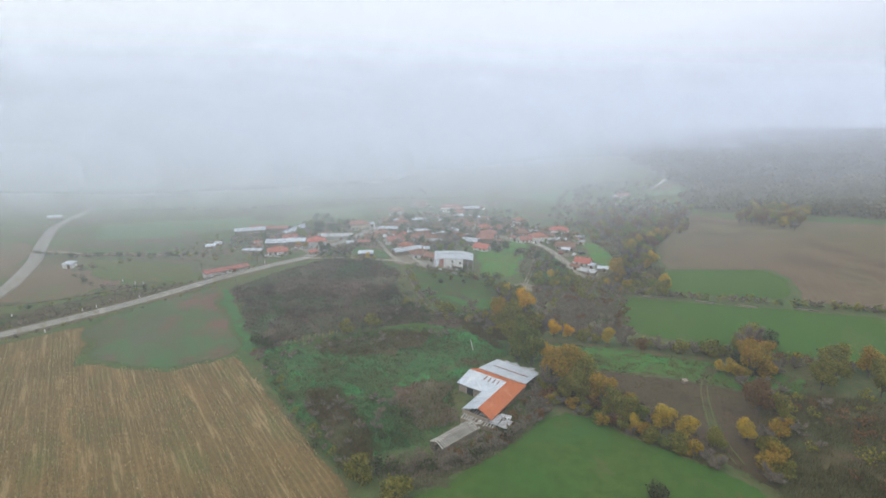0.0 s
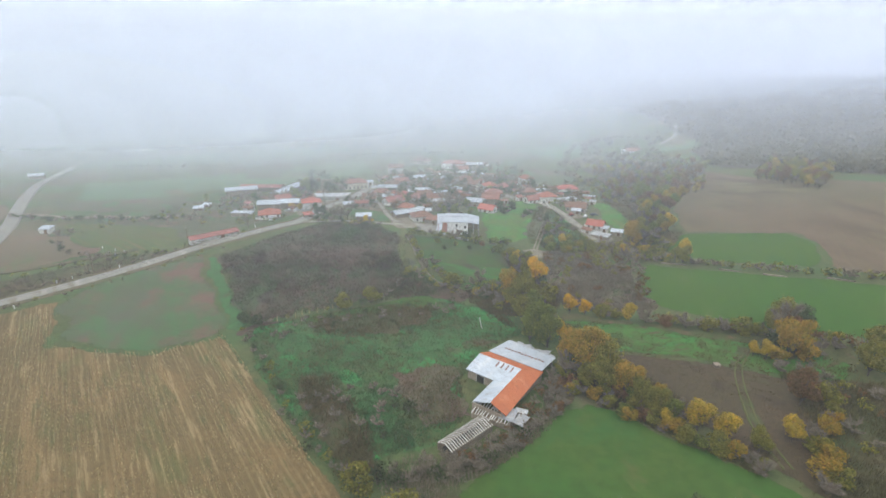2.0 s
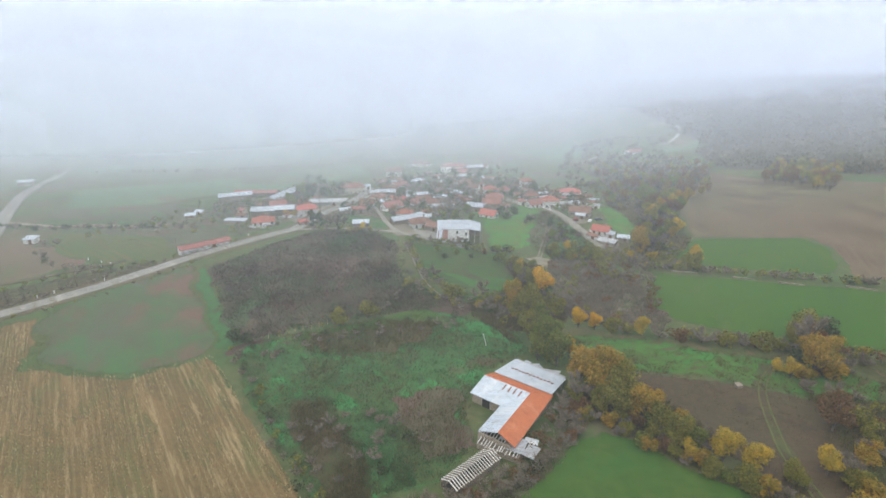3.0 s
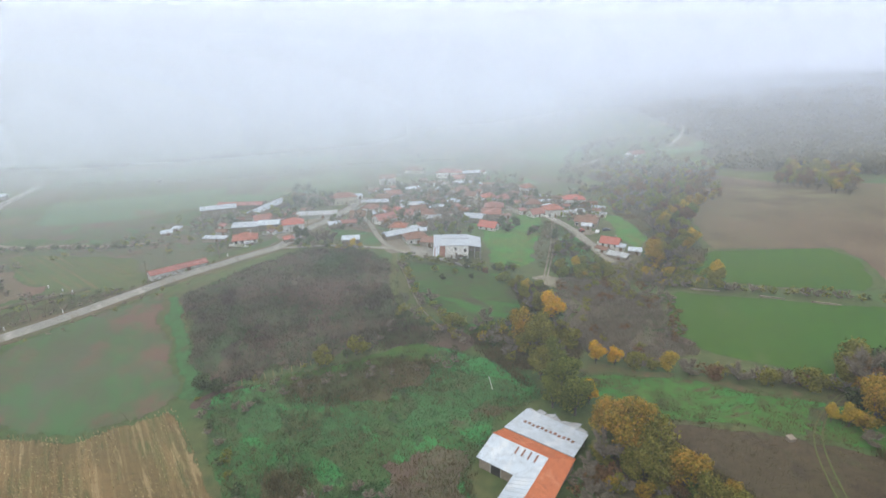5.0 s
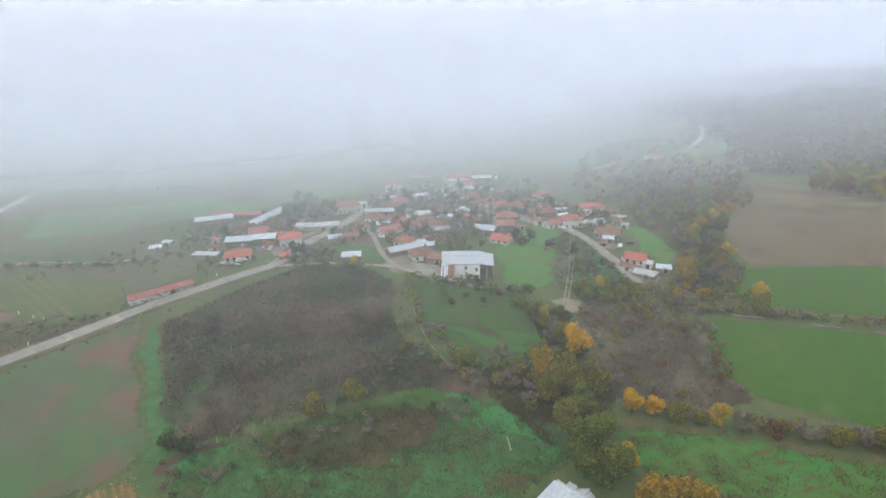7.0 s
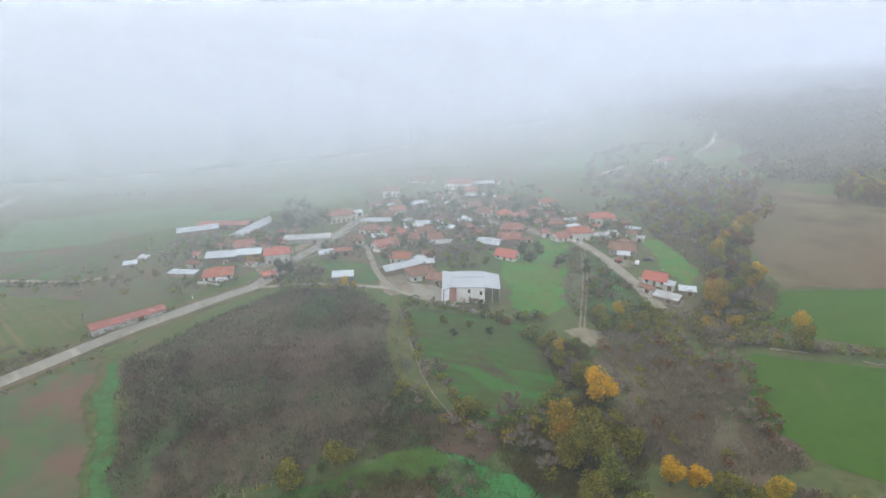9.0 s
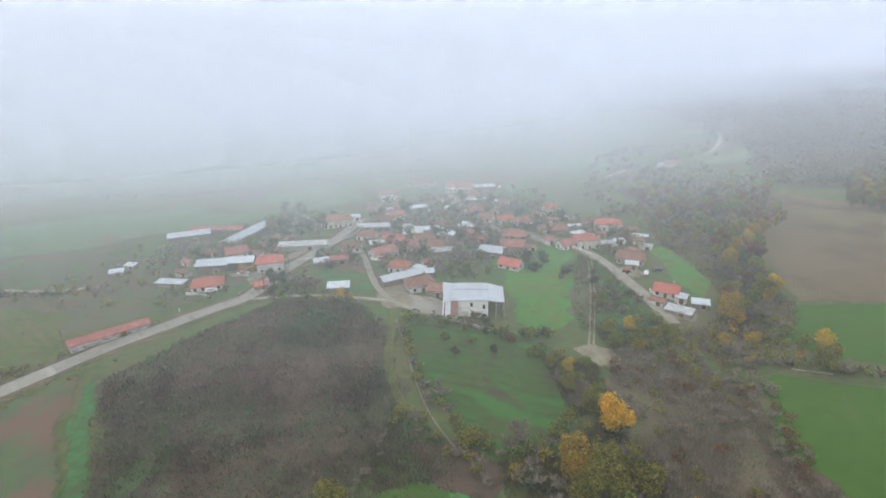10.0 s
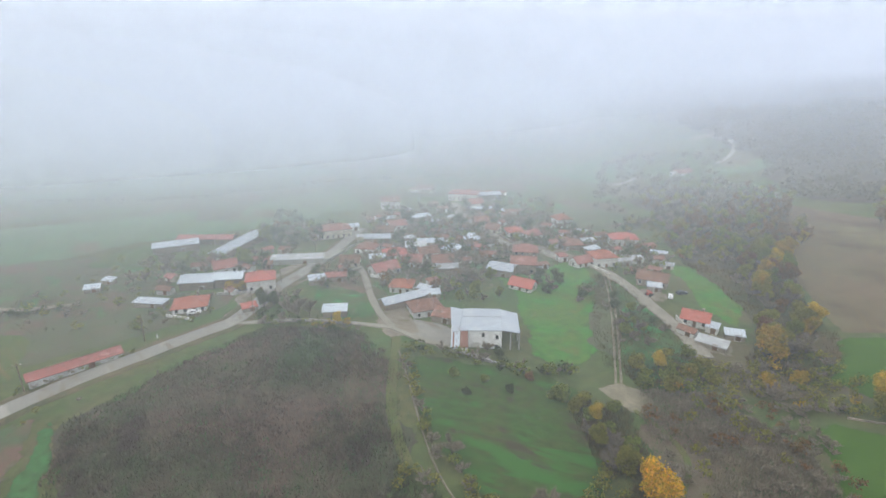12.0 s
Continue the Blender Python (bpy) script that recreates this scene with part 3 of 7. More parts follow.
FAR_GREEN = [(-270, 400), (-170, 440), (-80, 520), (-60, 450), (-92, 420), (-115, 400), (-165, 372), (-190, 315), (-230, 330)]
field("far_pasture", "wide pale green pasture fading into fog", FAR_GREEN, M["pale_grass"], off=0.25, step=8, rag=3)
VINE = [(-197, 269), (-187, 273), (-152, 266), (-133, 261), (-117, 236), (-132, 222), (-152, 230), (-172, 242)]

field("tan_fallow", "tan and brown fallow strip on the plain", [(-235, 322), (-190, 338), (-164, 346), (-158, 316), (-186, 292), (-215, 300)], M["oldgrass"], off=0.3)

FAR_FIELDS = (
    ("tan", [(-70, 470), (-10, 520), (60, 570), (120, 560), (70, 500), (20, 490)]), ("green", [(60, 590), (150, 640), (160, 560), (120, 520)]), ("green", [(-330, 470), (-180, 520), (-90, 590), (-200, 640), (-360, 560)]),
    ("tan", [(-90, 600), (20, 640), (60, 740), (-60, 760), (-150, 680)]), ("green", [(199, 526), (231, 552), (242, 538), (245, 506), (221, 497), (194, 510)]), ("tan", [(-157, 415), (-131, 421), (-134, 483), (-162, 527), (-195, 519)]), ("tan", [(-420, 420), (-320, 470), (-350, 540), (-460, 520)]),
)
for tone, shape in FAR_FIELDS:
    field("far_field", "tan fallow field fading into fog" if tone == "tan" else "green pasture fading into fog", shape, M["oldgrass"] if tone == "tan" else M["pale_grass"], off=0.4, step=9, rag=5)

M["tan_field"] = surface("tan_brown_fallow", (0.165, 0.125, 0.08), (0.135, 0.115, 0.07), (0.12, 0.095, 0.062), big=0.03, small=0.25, soft_edge=True, patches=(((0.17, 0.10, 0.075), 0.04, 30, 1.6, 0.5, 0.14, 0.7), ((0.09, 0.125, 0.05), 0.035, 30, 2.0, 0.54, 0.12, 0.75)))
field("tan_fallow", "tan and brown fallow field beyond the road", [(-235, 262), (-208, 262), (-186, 262), (-160, 236), (-146, 226), (-160, 206), (-184, 200), (-196, 212), (-206, 232)], M["tan_field"], off=0.05, step=6, rag=6, feather=8)
field("tan_fallow", "tan and brown fallow field beyond the far road", [(-330, 330), (-258, 318), (-226, 270), (-208, 236), (-240, 220), (-340, 260)], M["tan_field"], off=0.05, step=8, rag=6, feather=10)
DITCH = [(-186, 172), (-160, 198), (-140, 215), (-121, 228), (-114, 222), (-131, 202), (-152, 177), (-174, 152)]
field("roadside_ditch", "dark brown overgrown ditch beside the road", DITCH, M["scrub"], off=0.05, step=4, rag=3, feather=4)
tufts("ditch_scrub", "dark brown scrub in the roadside ditch", DITCH, 1500, 9, 1.0, 1.0, 0.06, M["bramble_stem"], 95)
# ---- roads, lanes and paths ----
MAIN = [(-260, 40), (-200, 115), (-154, 169), (-131, 196), (-116, 216), (-103, 233.5), (-91, 246.5), (-81.5, 257.5), (-73.5, 267), (-70.5, 281), (-69, 297), (-65, 316), (-61, 340), (-58, 366), (-54, 401)]
ribbon("road_verge", "earth and gravel verge along the road", MAIN, 10.5, M["verge"], 0.10, "verge", 0.25)
ribbon("road", "worn grey asphalt country road into the village", MAIN, 6.0, M["asphalt"], 0.20, rag=0.12)
LEFT = [(-186, 150), (-187, 190), (-193, 214), (-202, 234), (-221, 269.5), (-252, 317), (-288, 372), (-304, 405), (-316, 441), (-340, 500)]
ribbon("road", "pale grey asphalt road curving away across fields", LEFT, 5.8, M["asphalt"], 0.3)
ribbon("footpath", "pale gravel path along the edge of the village", [(-74, 265), (-66, 266.5), (-55, 268), (-47, 268), (-32, 266), (-23, 264), (-14, 257.5), (-7, 254), (2, 249), (6, 247)], 2.0, M["gravel"], 0.16, "path", 0.3)
ribbon("lane", "narrow gravel lane between the houses", LANE_MID := [(-22, 264), (-27.5, 274), (-32, 287), (-36, 303), (-42, 325), (-52, 345)], 2.5, M["gravel"], 0.17, "lane", 0.25)
ribbon("lane", "pale concrete lane past the white houses", LANE_TOP := [(-1, 463), (6, 425), (17, 400), (22, 377), (28, 361), (37, 358), (46, 345), (58, 331), (64, 310), (67, 291), (69.5, 277), (70.5, 266), (71, 254)], 4.6, M["gravel"], 0.3, "lane", 0.15)
for side in (-0.75, 0.75):
    ribbon("wheel_rut", "pale wheel rut of the dirt track down the slope", [(60 + side, 318), (56 + side, 298), (49.5 + side, 272), (43.5 + side, 251), (40 + side, 239), (37.5 + side, 234)], 0.55, M["track"], 0.15, "track", 1.2)
field("gravel_turning", "pale trampled gravel patch where the track ends", [(35, 234.5), (38.5, 237.5), (42, 236.5), (44, 233), (42.5, 227.5), (40, 228.5), (37.5, 232)], M["track"], off=0.2, step=1.2, rag=2.4)
field("farm_yard", "grey concrete yard beside the barn", [(-23, 268), (-17, 269), (-9, 267), (-4, 262), (-5, 256), (-14, 259)], M["asphalt"], off=0.12, step=3, rag=0.4)
ribbon("lane", "narrow grey lane climbing out of the village", [(44, 362), (49, 385), (55, 415), (63, 450), (72, 490)], 3.6, M["verge"], 0.2, "lane", 0.2)
ribbon("footpath", "thin pale trodden path down the grass slope", [(-19.5, 250), (-16, 236), (-12, 218), (-7.6, 203), (-2, 192)], 0.4, M["track"], 0.14, "path", 0.5)
ribbon("dirt_track", "pale dirt track along the roadside ditch", [(-188, 196), (-165, 205), (-148, 217), (-132, 228)], 3.0, M["verge"], 0.18, "track", 0.3)
for shape in ([(126, 518), (138, 526), (154, 540)], [(212, 530), (227, 542), (240, 561), (243, 580), (236, 598), (220, 604)], [(127, 672), (140, 690), (170, 716)]):
    ribbon("far_track", "pale winding track on the far hillside", shape, 3.6, M["gravel"], 0.5, "track", 0.3)
ribbon("dirt_track", "pale dirt track across the plain", [(-240, 292), (-215, 287), (-199, 283), (-184, 285), (-160, 282), (-149, 282), (-136, 285)], 2.6, M["track"], 0.2, "track", 0.3)
ribbon("grass_lane", "worn green cart lane down the slope", [(-21, 258), (-20.2, 241.6), (-19.8, 229), (-17.6, 216.7), (-14, 205)], 2.4, M["worn_grass"], 0.13, "lane", 0.4)
ribbon("footpath", "thin trodden path round the thicket", [(40, 227), (43, 222), (45.5, 214), (44.5, 207), (40, 200), (38, 195)], 1.3, M["worn_grass"], 0.13, "path", 0.4)

for shape in ([(-79, 268), (-80, 284), (-81, 303), (-72, 328), (-65, 344), (-60, 372), (-54, 372), (-57, 345), (-59, 318), (-60, 304), (-64, 291), (-65, 274)], [(12, 400), (16, 408), (24, 404), (28, 380), (34, 366), (46, 356), (62, 336), (58, 326), (46, 340), (36, 350), (24, 358), (17, 378)],
              [(-8, 462), (4, 466), (14, 430), (20, 408), (10, 408), (2, 430)], [(-28, 276), (-20, 276), (-16, 262), (-22, 258), (-28, 266)], [(46, 356), (50, 378), (56, 376), (54, 350)]):
    field("street_earth", "pale trampled earth along the village street", shape, M["yard"], off=0.12, step=2.5, rag=4, feather=3)
for name, shape in (("yard", [(20, 352), (30, 352), (34, 346), (24, 330), (20, 332)]), ("yard", [(36, 366), (48, 366), (50, 352), (40, 350)]), ("yard", [(-84, 300), (-70, 306), (-66, 292), (-74, 284), (-82, 290)]),
                    ("yard", [(-46, 366), (-30, 366), (-32, 352), (-44, 350)]), ("yard", [(8, 442), (22, 442), (24, 428), (10, 426)]), ("yard", [(-69, 322), (-58, 330), (-56, 345), (-62, 342), (-70, 328)]), ("yard", [(-82, 294), (-72, 300), (-68, 312), (-76, 304)]), ("yard", [(-24, 270), (-18, 272), (-22, 290), (-29, 292)]), ("yard", [(8, 300), (20, 308), (22, 313), (10, 306)]), ("yard", [(66, 300), (72, 304), (78, 296), (70, 290)]), ("yard", [(72, 270), (84, 262), (80, 254), (72, 258)])):
    field(name, "pale trampled gravel yard beside houses", shape, M["yard"], off=0.13, step=2, rag=2.8)

# ---- growth that nobody could count ----
tufts("bramble_thicket", "dense dry brown bramble and weed stems", BRAMBLE, 7000, 9, 1.2, 0.9, 0.05, M["bramble_stem"], 3)
tufts("bramble_mounds", "low rounded mounds of dry bramble", BRAMBLE, 620, 34, 1.1, 2.0, 0.13, M["bramble_stem"], 54, clump=0.3)
tufts("bramble_grass", "green grass patches among the bramble", BRAMBLE, 1800, 8, 0.7, 1.2, 0.09, M["blade"], 53, "grass", clump=0.25)
tufts("meadow_weeds", "brown weed clumps in the meadow", MEADOW, 3500, 9, 0.9, 0.8, 0.06, M["dry"], 5)
tufts("meadow_grass", "tall green grass tufts in the meadow", MEADOW, 6500, 8, 0.7, 0.8, 0.07, M["blade"], 8, "grass")
tufts("plot_weeds", "dry brown stalks on the plot", BROWNPLOT, 2000, 7, 0.6, 0.7, 0.05, M["dry"], 11)
BANK = [(44, 302), (57, 320), (63, 308), (66, 288), (69, 264), (67, 240), (47, 237), (43, 244), (46, 262), (53, 280)]
field("scrubby_bank", "dull olive bank with scattered scrub", BANK, M["meadow"], off=0.05, rag=4)
tufts("bank_scrub", "brown and olive scrub on the bank", BANK, 1600, 9, 1.2, 1.0, 0.07, M["dry"], 61)
TRACKSIDE = [(39, 246), (43, 247), (49, 266), (56, 292), (60, 314), (56, 318), (48, 294), (40, 262)]
field("trackside_strip", "brown weedy strip beside the dirt track", TRACKSIDE, M["oldgrass"], off=0.06, rag=6)
tufts("trackside_weeds", "dry brown weeds beside the track", TRACKSIDE, 900, 9, 1.0, 0.9, 0.06, M["dry"], 67)
GARDENS_W = [(-190, 250), (-125, 240), (-110, 250), (-84, 268), (-80, 290), (-108, 296), (-120, 330), (-170, 330)]
field("garden_land", "patchy brown and green garden land", GARDENS_W, M["oldgrass"], off=0.06)
field("vegetable_field", "green and brown striped vegetable plot beyond the road", VINE, M["veg"])
tufts("garden_scrub", "dull brown and green garden growth", GARDENS_W, 900, 9, 0.8, 1.2, 0.09, M["dry"], 71)
# patches in the meadow
CLEAR = [(4.5, 260, 9), (14, 260, 4), (-6, 262, 5)] + [(q.x, q.y, 4.5) for line in (MAIN, LANE_TOP, LANE_MID) for q in smooth_line(line, 3)]  # kept free of trees
PATCH = dict(
    hollow=[(-37, 130), (-29, 133), (-18, 113), (-15, 99), (-21, 97), (-29, 110)],
    yard_edge=[(-13, 133), (-4, 140), (4, 133), (2.5, 114), (-6, 113), (-12, 121)],
    upper=[(-43, 165), (-25, 174), (-4, 173), (-8, 160), (-26, 154), (-39, 155)],
    ruin_belt=[(-15, 97), (-8, 103), (-1, 102), (9, 105.5), (20, 117), (27, 131), (31, 127), (22, 113), (13, 104), (4, 97), (-3, 92), (-10, 90)],
)
for i, (key, shape) in enumerate(PATCH.items()):
    field("bramble_patch", "dark brown bramble patch in the meadow", shape, M["scrub"] if key != "yard_edge" else M["thicket"], off=0.14, step=2, rag=6)
    tufts("bramble_patch_stems", "dense dark brown bramble stems", shape, {"yard_edge": 500, "upper": 900}.get(key, 1400), 10, 1.4, 1.0, 0.06, M["twig"] if key == "ruin_belt" else M["dry"], 80 + i, clump=0.5)
FRESH = [(-22, 126), (-14, 129), (-11.5, 118), (-8, 106), (-13, 104), (-19, 115)]
field("nettle_patch", "bright green patch of fresh growth", FRESH, M["fresh"], off=0.16, step=2, rag=5)
field("nettle_patch", "bright green patch of fresh growth", [(-46, 157), (-38, 154), (-36, 144), (-46, 146)], M["fresh"], off=0.12, step=2, rag=7)
field("nettle_patch", "bright green strip of fresh growth", [(-12, 158), (10, 166), (17, 163), (12, 153), (-6, 144), (-14, 148)], M["fresh"], off=0.12, step=2, rag=7)
field("nettle_patch", "bright green strip of fresh growth", [(-30, 150), (-16, 152), (-18, 143), (-30, 140)], M["fresh"], off=0.12, step=2, rag=7)
tufts("fresh_growth", "bright green grass and nettle tufts", FRESH, 1200, 8, 0.7, 0.8, 0.08, M["blade"], 91, "grass")
CORE = [(-58, 300), (-50, 345), (-48, 420), (0, 455), (60, 432), (76, 385), (72, 340), (46, 347), (38, 320), (12, 323), (-4, 294), (-28, 288)]
field("village_ground", "dull trodden garden ground between the houses", CORE, M["oldgrass"], off=0.05)
RAVINE = [(80, 248), (96, 240), (111, 252), (118, 268), (126, 298), (145, 340), (181, 398), (203, 432), (160, 440), (112, 385), (99, 335), (98, 272)]
field("ravine_floor", "dull olive-brown scrub floor of the ravine", RAVINE, M["scrub"], off=0.05)
tufts("ravine_scrub", "olive and brown scrub in the ravine", RAVINE, 3000, 10, 1.8, 1.4, 0.09, M["dry"], 93)
M["tan_bank"] = surface("trodden_tan_grass", (0.12, 0.112, 0.05), (0.09, 0.115, 0.04), (0.095, 0.085, 0.042), big=0.08, small=0.6, soft_edge=True, patches=(((0.19, 0.115, 0.075), 0.09, -20, 3.0, 0.52, 0.1, 0.8), ((0.07, 0.13, 0.035), 0.1, -20, 2.5, 0.54, 0.08, 0.8)))
field("field_bank", "tan and reddish trodden grass bank below the hedge", [(33, 169), (40, 170), (52, 166.8), (66, 162), (84, 157), (112, 145), (112, 142), (84, 154), (62, 160.5), (44, 165.5), (34, 166)], M["tan_bank"], off=0.1, step=2.5, rag=3, feather=2.5)
field("olive_grass", "olive grass strip along the bramble plot", [(-46, 165), (-30, 173), (-9, 183), (-3, 179), (-5, 174), (-28, 168.5), (-42, 162)], M["lush"], off=0.13, step=2.5, rag=3, feather=3)
M["red_scrub"] = surface("reddish_bare_scrub", (0.105, 0.066, 0.052), (0.085, 0.07, 0.045), (0.08, 0.056, 0.045), big=0.1, small=0.7, bump=0.5, soft_edge=True)
field("reddish_scrub", "reddish brown bare scrub at the plot's corner", [(-12, 194), (0, 194), (9, 187), (6, 179), (-3, 178), (-8, 184)], M["red_scrub"], off=0.1, step=2.5, rag=4, feather=3)
field("ditch_end", "dark brown ditch at the field corner", [(-63, 154), (-60, 160), (-52, 164), (-51, 162), (-58, 157), (-60, 152)], M["red_scrub"], off=0.14, step=1.5, rag=2, feather=1.5)
field("brown_band", "dark brown bare strip along the wheat", [(76, 212), (71, 212), (65, 196), (58, 180), (62, 175), (71, 180), (68, 192)], M["red_scrub"], off=0.12, step=2.5, rag=4, feather=3)
for side in (-0.9, 0.9):
    ribbon("grass_track", "pale worn wheel rut in grass between plots", [(96 + side, 155), (86 + side, 148), (77 + side, 138), (71 + side, 125), (67 + side, 112), (66 + side, 100)], 0.3, M["worn_grass"], 0.1, "track", 1.4)
field("track_grass", "rough olive grass along the track", [(92, 155), (96, 153), (80, 141), (73, 126), (69, 112), (68, 104), (65, 104), (66, 114), (69.5, 126), (75.5, 140), (84, 149)], M["scrub"], off=0.1, step=2, rag=3, feather=2)
THICKET = [(44, 236), (62, 236), (74, 214), (68, 188), (70, 176), (52, 172), (38, 178), (36, 200)]
field("thicket_floor", "grey-brown floor of a leafless thicket", THICKET, M["thicket"], off=0.05, rag=6)
tufts("bare_thicket", "grey-brown leafless thicket", THICKET, 4200, 12, 1.5, 1.2, 0.06, M["twig"], 13)
SLOPE = [(24, 234), (38, 226), (36, 205), (26, 203)]
tufts("thicket_grass", "pale green grass among the thicket", THICKET, 1300, 8, 0.7, 1.0, 0.09, M["blade"], 59, "grass", clump=0.25)
tufts("slope_scrub", "olive and brown scrub on the slope", SLOPE, 900, 10, 1.8, 1.0, 0.06, M["dry"], 17)
tufts("fallow_weeds", "reddish brown weeds in the fallow", FALLOW, 3000, 6, 0.35, 0.9, 0.05, M["dry"], 19)

GROUND_A = [(30, 128), (36, 150), (44, 150), (52, 126), (66, 104), (60, 98), (44, 113)]
tufts("tree_undergrowth", "brown and olive undergrowth below the trees", GROUND_A, 2200, 10, 1.6, 1.0, 0.06, M["dry"], 23)
GROUND_B = [(6, 188), (24, 190), (34, 208), (38, 180), (34, 168), (16, 168), (22, 156), (8, 178)]
tufts("stream_undergrowth", "olive and brown undergrowth along the stream", GROUND_B, 2400, 10, 1.4, 1.0, 0.07, M["dry"], 29)
EDGE = [(-16, 206), (0, 190), (14, 186), (8, 180), (-6, 182), (-22, 178)]
tufts("edge_thicket", "red-brown leafless scrub", EDGE, 1100, 10, 1.2, 1.1, 0.06, M["bramble_stem"], 31)
GARDENS = [(-60, 300), (-50, 345), (-50, 420), (0, 450), (60, 430), (76, 380), (44, 345), (10, 322), (-10, 288)]
tufts("garden_weeds", "dull weeds and hedges between the houses", GARDENS, 1600, 10, 1.2, 1.2, 0.09, M["dry"], 37)
tufts("ridge_weeds", "brown weeds on the ridged plot", STRIP, 330, 34, 0.7, 1.3, 0.08, M["dry"], 41, clump=0.25)
RIGHT = [(86, 134), (120, 128), (130, 100), (100, 70), (70, 70), (68, 90), (78, 110)]
field("thorny_waste", "grey-brown waste ground with bare thorn", RIGHT, M["scrub"], off=0.05)
tufts("thorny_scrub", "grey-brown bare thorn scrub", RIGHT, 3500, 11, 1.7, 1.1, 0.06, M["dry"], 43)
STUB_NEAR = [(-130, 172), (-112, 147), (-83, 143.5), (-66, 154), (-38, 116), (-24, 98), (-14, 84), (-110, 84), (-140, 150)]


def stalks(name, label, poly, angle, gap, step, height, seed):
    """Cut stalks left standing in drill rows."""
    rng = np.random.default_rng(seed)
    a = radians(angle)
    s, t = np.meshgrid(np.arange(-260, 260, gap), np.arange(-260, 260, step))
    s, t = s.ravel() + rng.normal(0, 0.12, s.size), t.ravel() + rng.uniform(-step, step, s.size)
    x, y = s * math.cos(a) - t * math.sin(a), s * math.sin(a) + t * math.cos(a)
    keep = inside(poly, x, y)
    x, y, s, t = x[keep], y[keep], s[keep], t[keep]
    stand = np.array([noise.noise((p * 0.45, q * 0.05, 1.7)) + 0.6 * noise.noise((p * 0.06, q * 0.06, 7.3)) for p, q in zip(s, t)])
    keep = stand > rng.uniform(-0.55, 0.5, len(x))
    x, y = x[keep], y[keep]
    z, n = land(x, y), len(x)
    yaw, h, w = rng.uniform(0, np.pi, n), height * rng.uniform(0.5, 1.3, n), rng.uniform(0.06, 0.17, n)
    dx, dy = np.cos(yaw) * w, np.sin(yaw) * w
    lx, ly = rng.normal(0, 0.14, n), rng.normal(0, 0.14, n)
    v = np.stack([np.stack([x - dx, y - dy, z], -1), np.stack([x + dx, y + dy, z], -1), np.stack([x + lx, y + ly, z + h], -1)], 1).reshape(-1, 3)
    tagged(new(name, quick_mesh(name, v, np.arange(len(v)).reshape(-1, 3), M["straw"])), label, "stubble", kind="stuff")


stalks("maize_stalks", "pale cut maize stalks in rows", STUB_NEAR, 35.5, 0.85, 0.26, 0.5, 47)


# ---- trees ----
def leaf_cloud(lobes, count, size, rng, flat=0.95):
    """Small folded leaf sprays over the skins of several lobes; returns vertices and faces."""
    v = []
    vol = np.array([l[3] ** 2 for l in lobes])
    pick = rng.choice(len(lobes), count, p=vol / vol.sum())
    c, r = np.array([l[:3] for l in lobes])[pick], np.array([l[3] for l in lobes])[pick]
    d = rng.normal(size=(count, 3))
    d /= np.linalg.norm(d, axis=1)[:, None]
    d[:, 2] *= flat
    p = c + d * (r * rng.uniform(0.55, 1.12, count))[:, None]
    a = rng.normal(size=(count, 3))
    a -= (a * d).sum(1)[:, None] * d * 0.5
    a /= np.linalg.norm(a, axis=1)[:, None]
    b = np.cross(a, d + rng.normal(size=(count, 3)) * 0.5)
    b /= np.linalg.norm(b, axis=1)[:, None]
    s = (size * rng.uniform(0.6, 1.4, count))[:, None]
    up = np.cross(a, b) * s * 0.3
    v = np.stack([p - a * s, p - b * s * 0.6 + up, p + a * s, p + b * s * 0.6 + up], 1).reshape(-1, 3)
    k = np.arange(count)[:, None] * 4
    f = np.concatenate([k + [0, 1, 2], k + [0, 2, 3]])
    return v, f


def limb(v, f, a, b, ra, rb, sides=6):
    """A tapered limb from a to b."""
    a, b = Vector(a), Vector(b)
    q = (b - a).to_track_quat("Z", "Y")
    k = len(v)
    for c, r in ((a, ra), (b, rb)):
        for i in range(sides):
            t = 2 * math.pi * i / sides
            v.append(tuple(c + q @ Vector((r * math.cos(t), r * math.sin(t), 0))))
    f += [[k + i, k + (i + 1) % sides, k + sides + (i + 1) % sides, k + sides + i] for i in range(sides)]


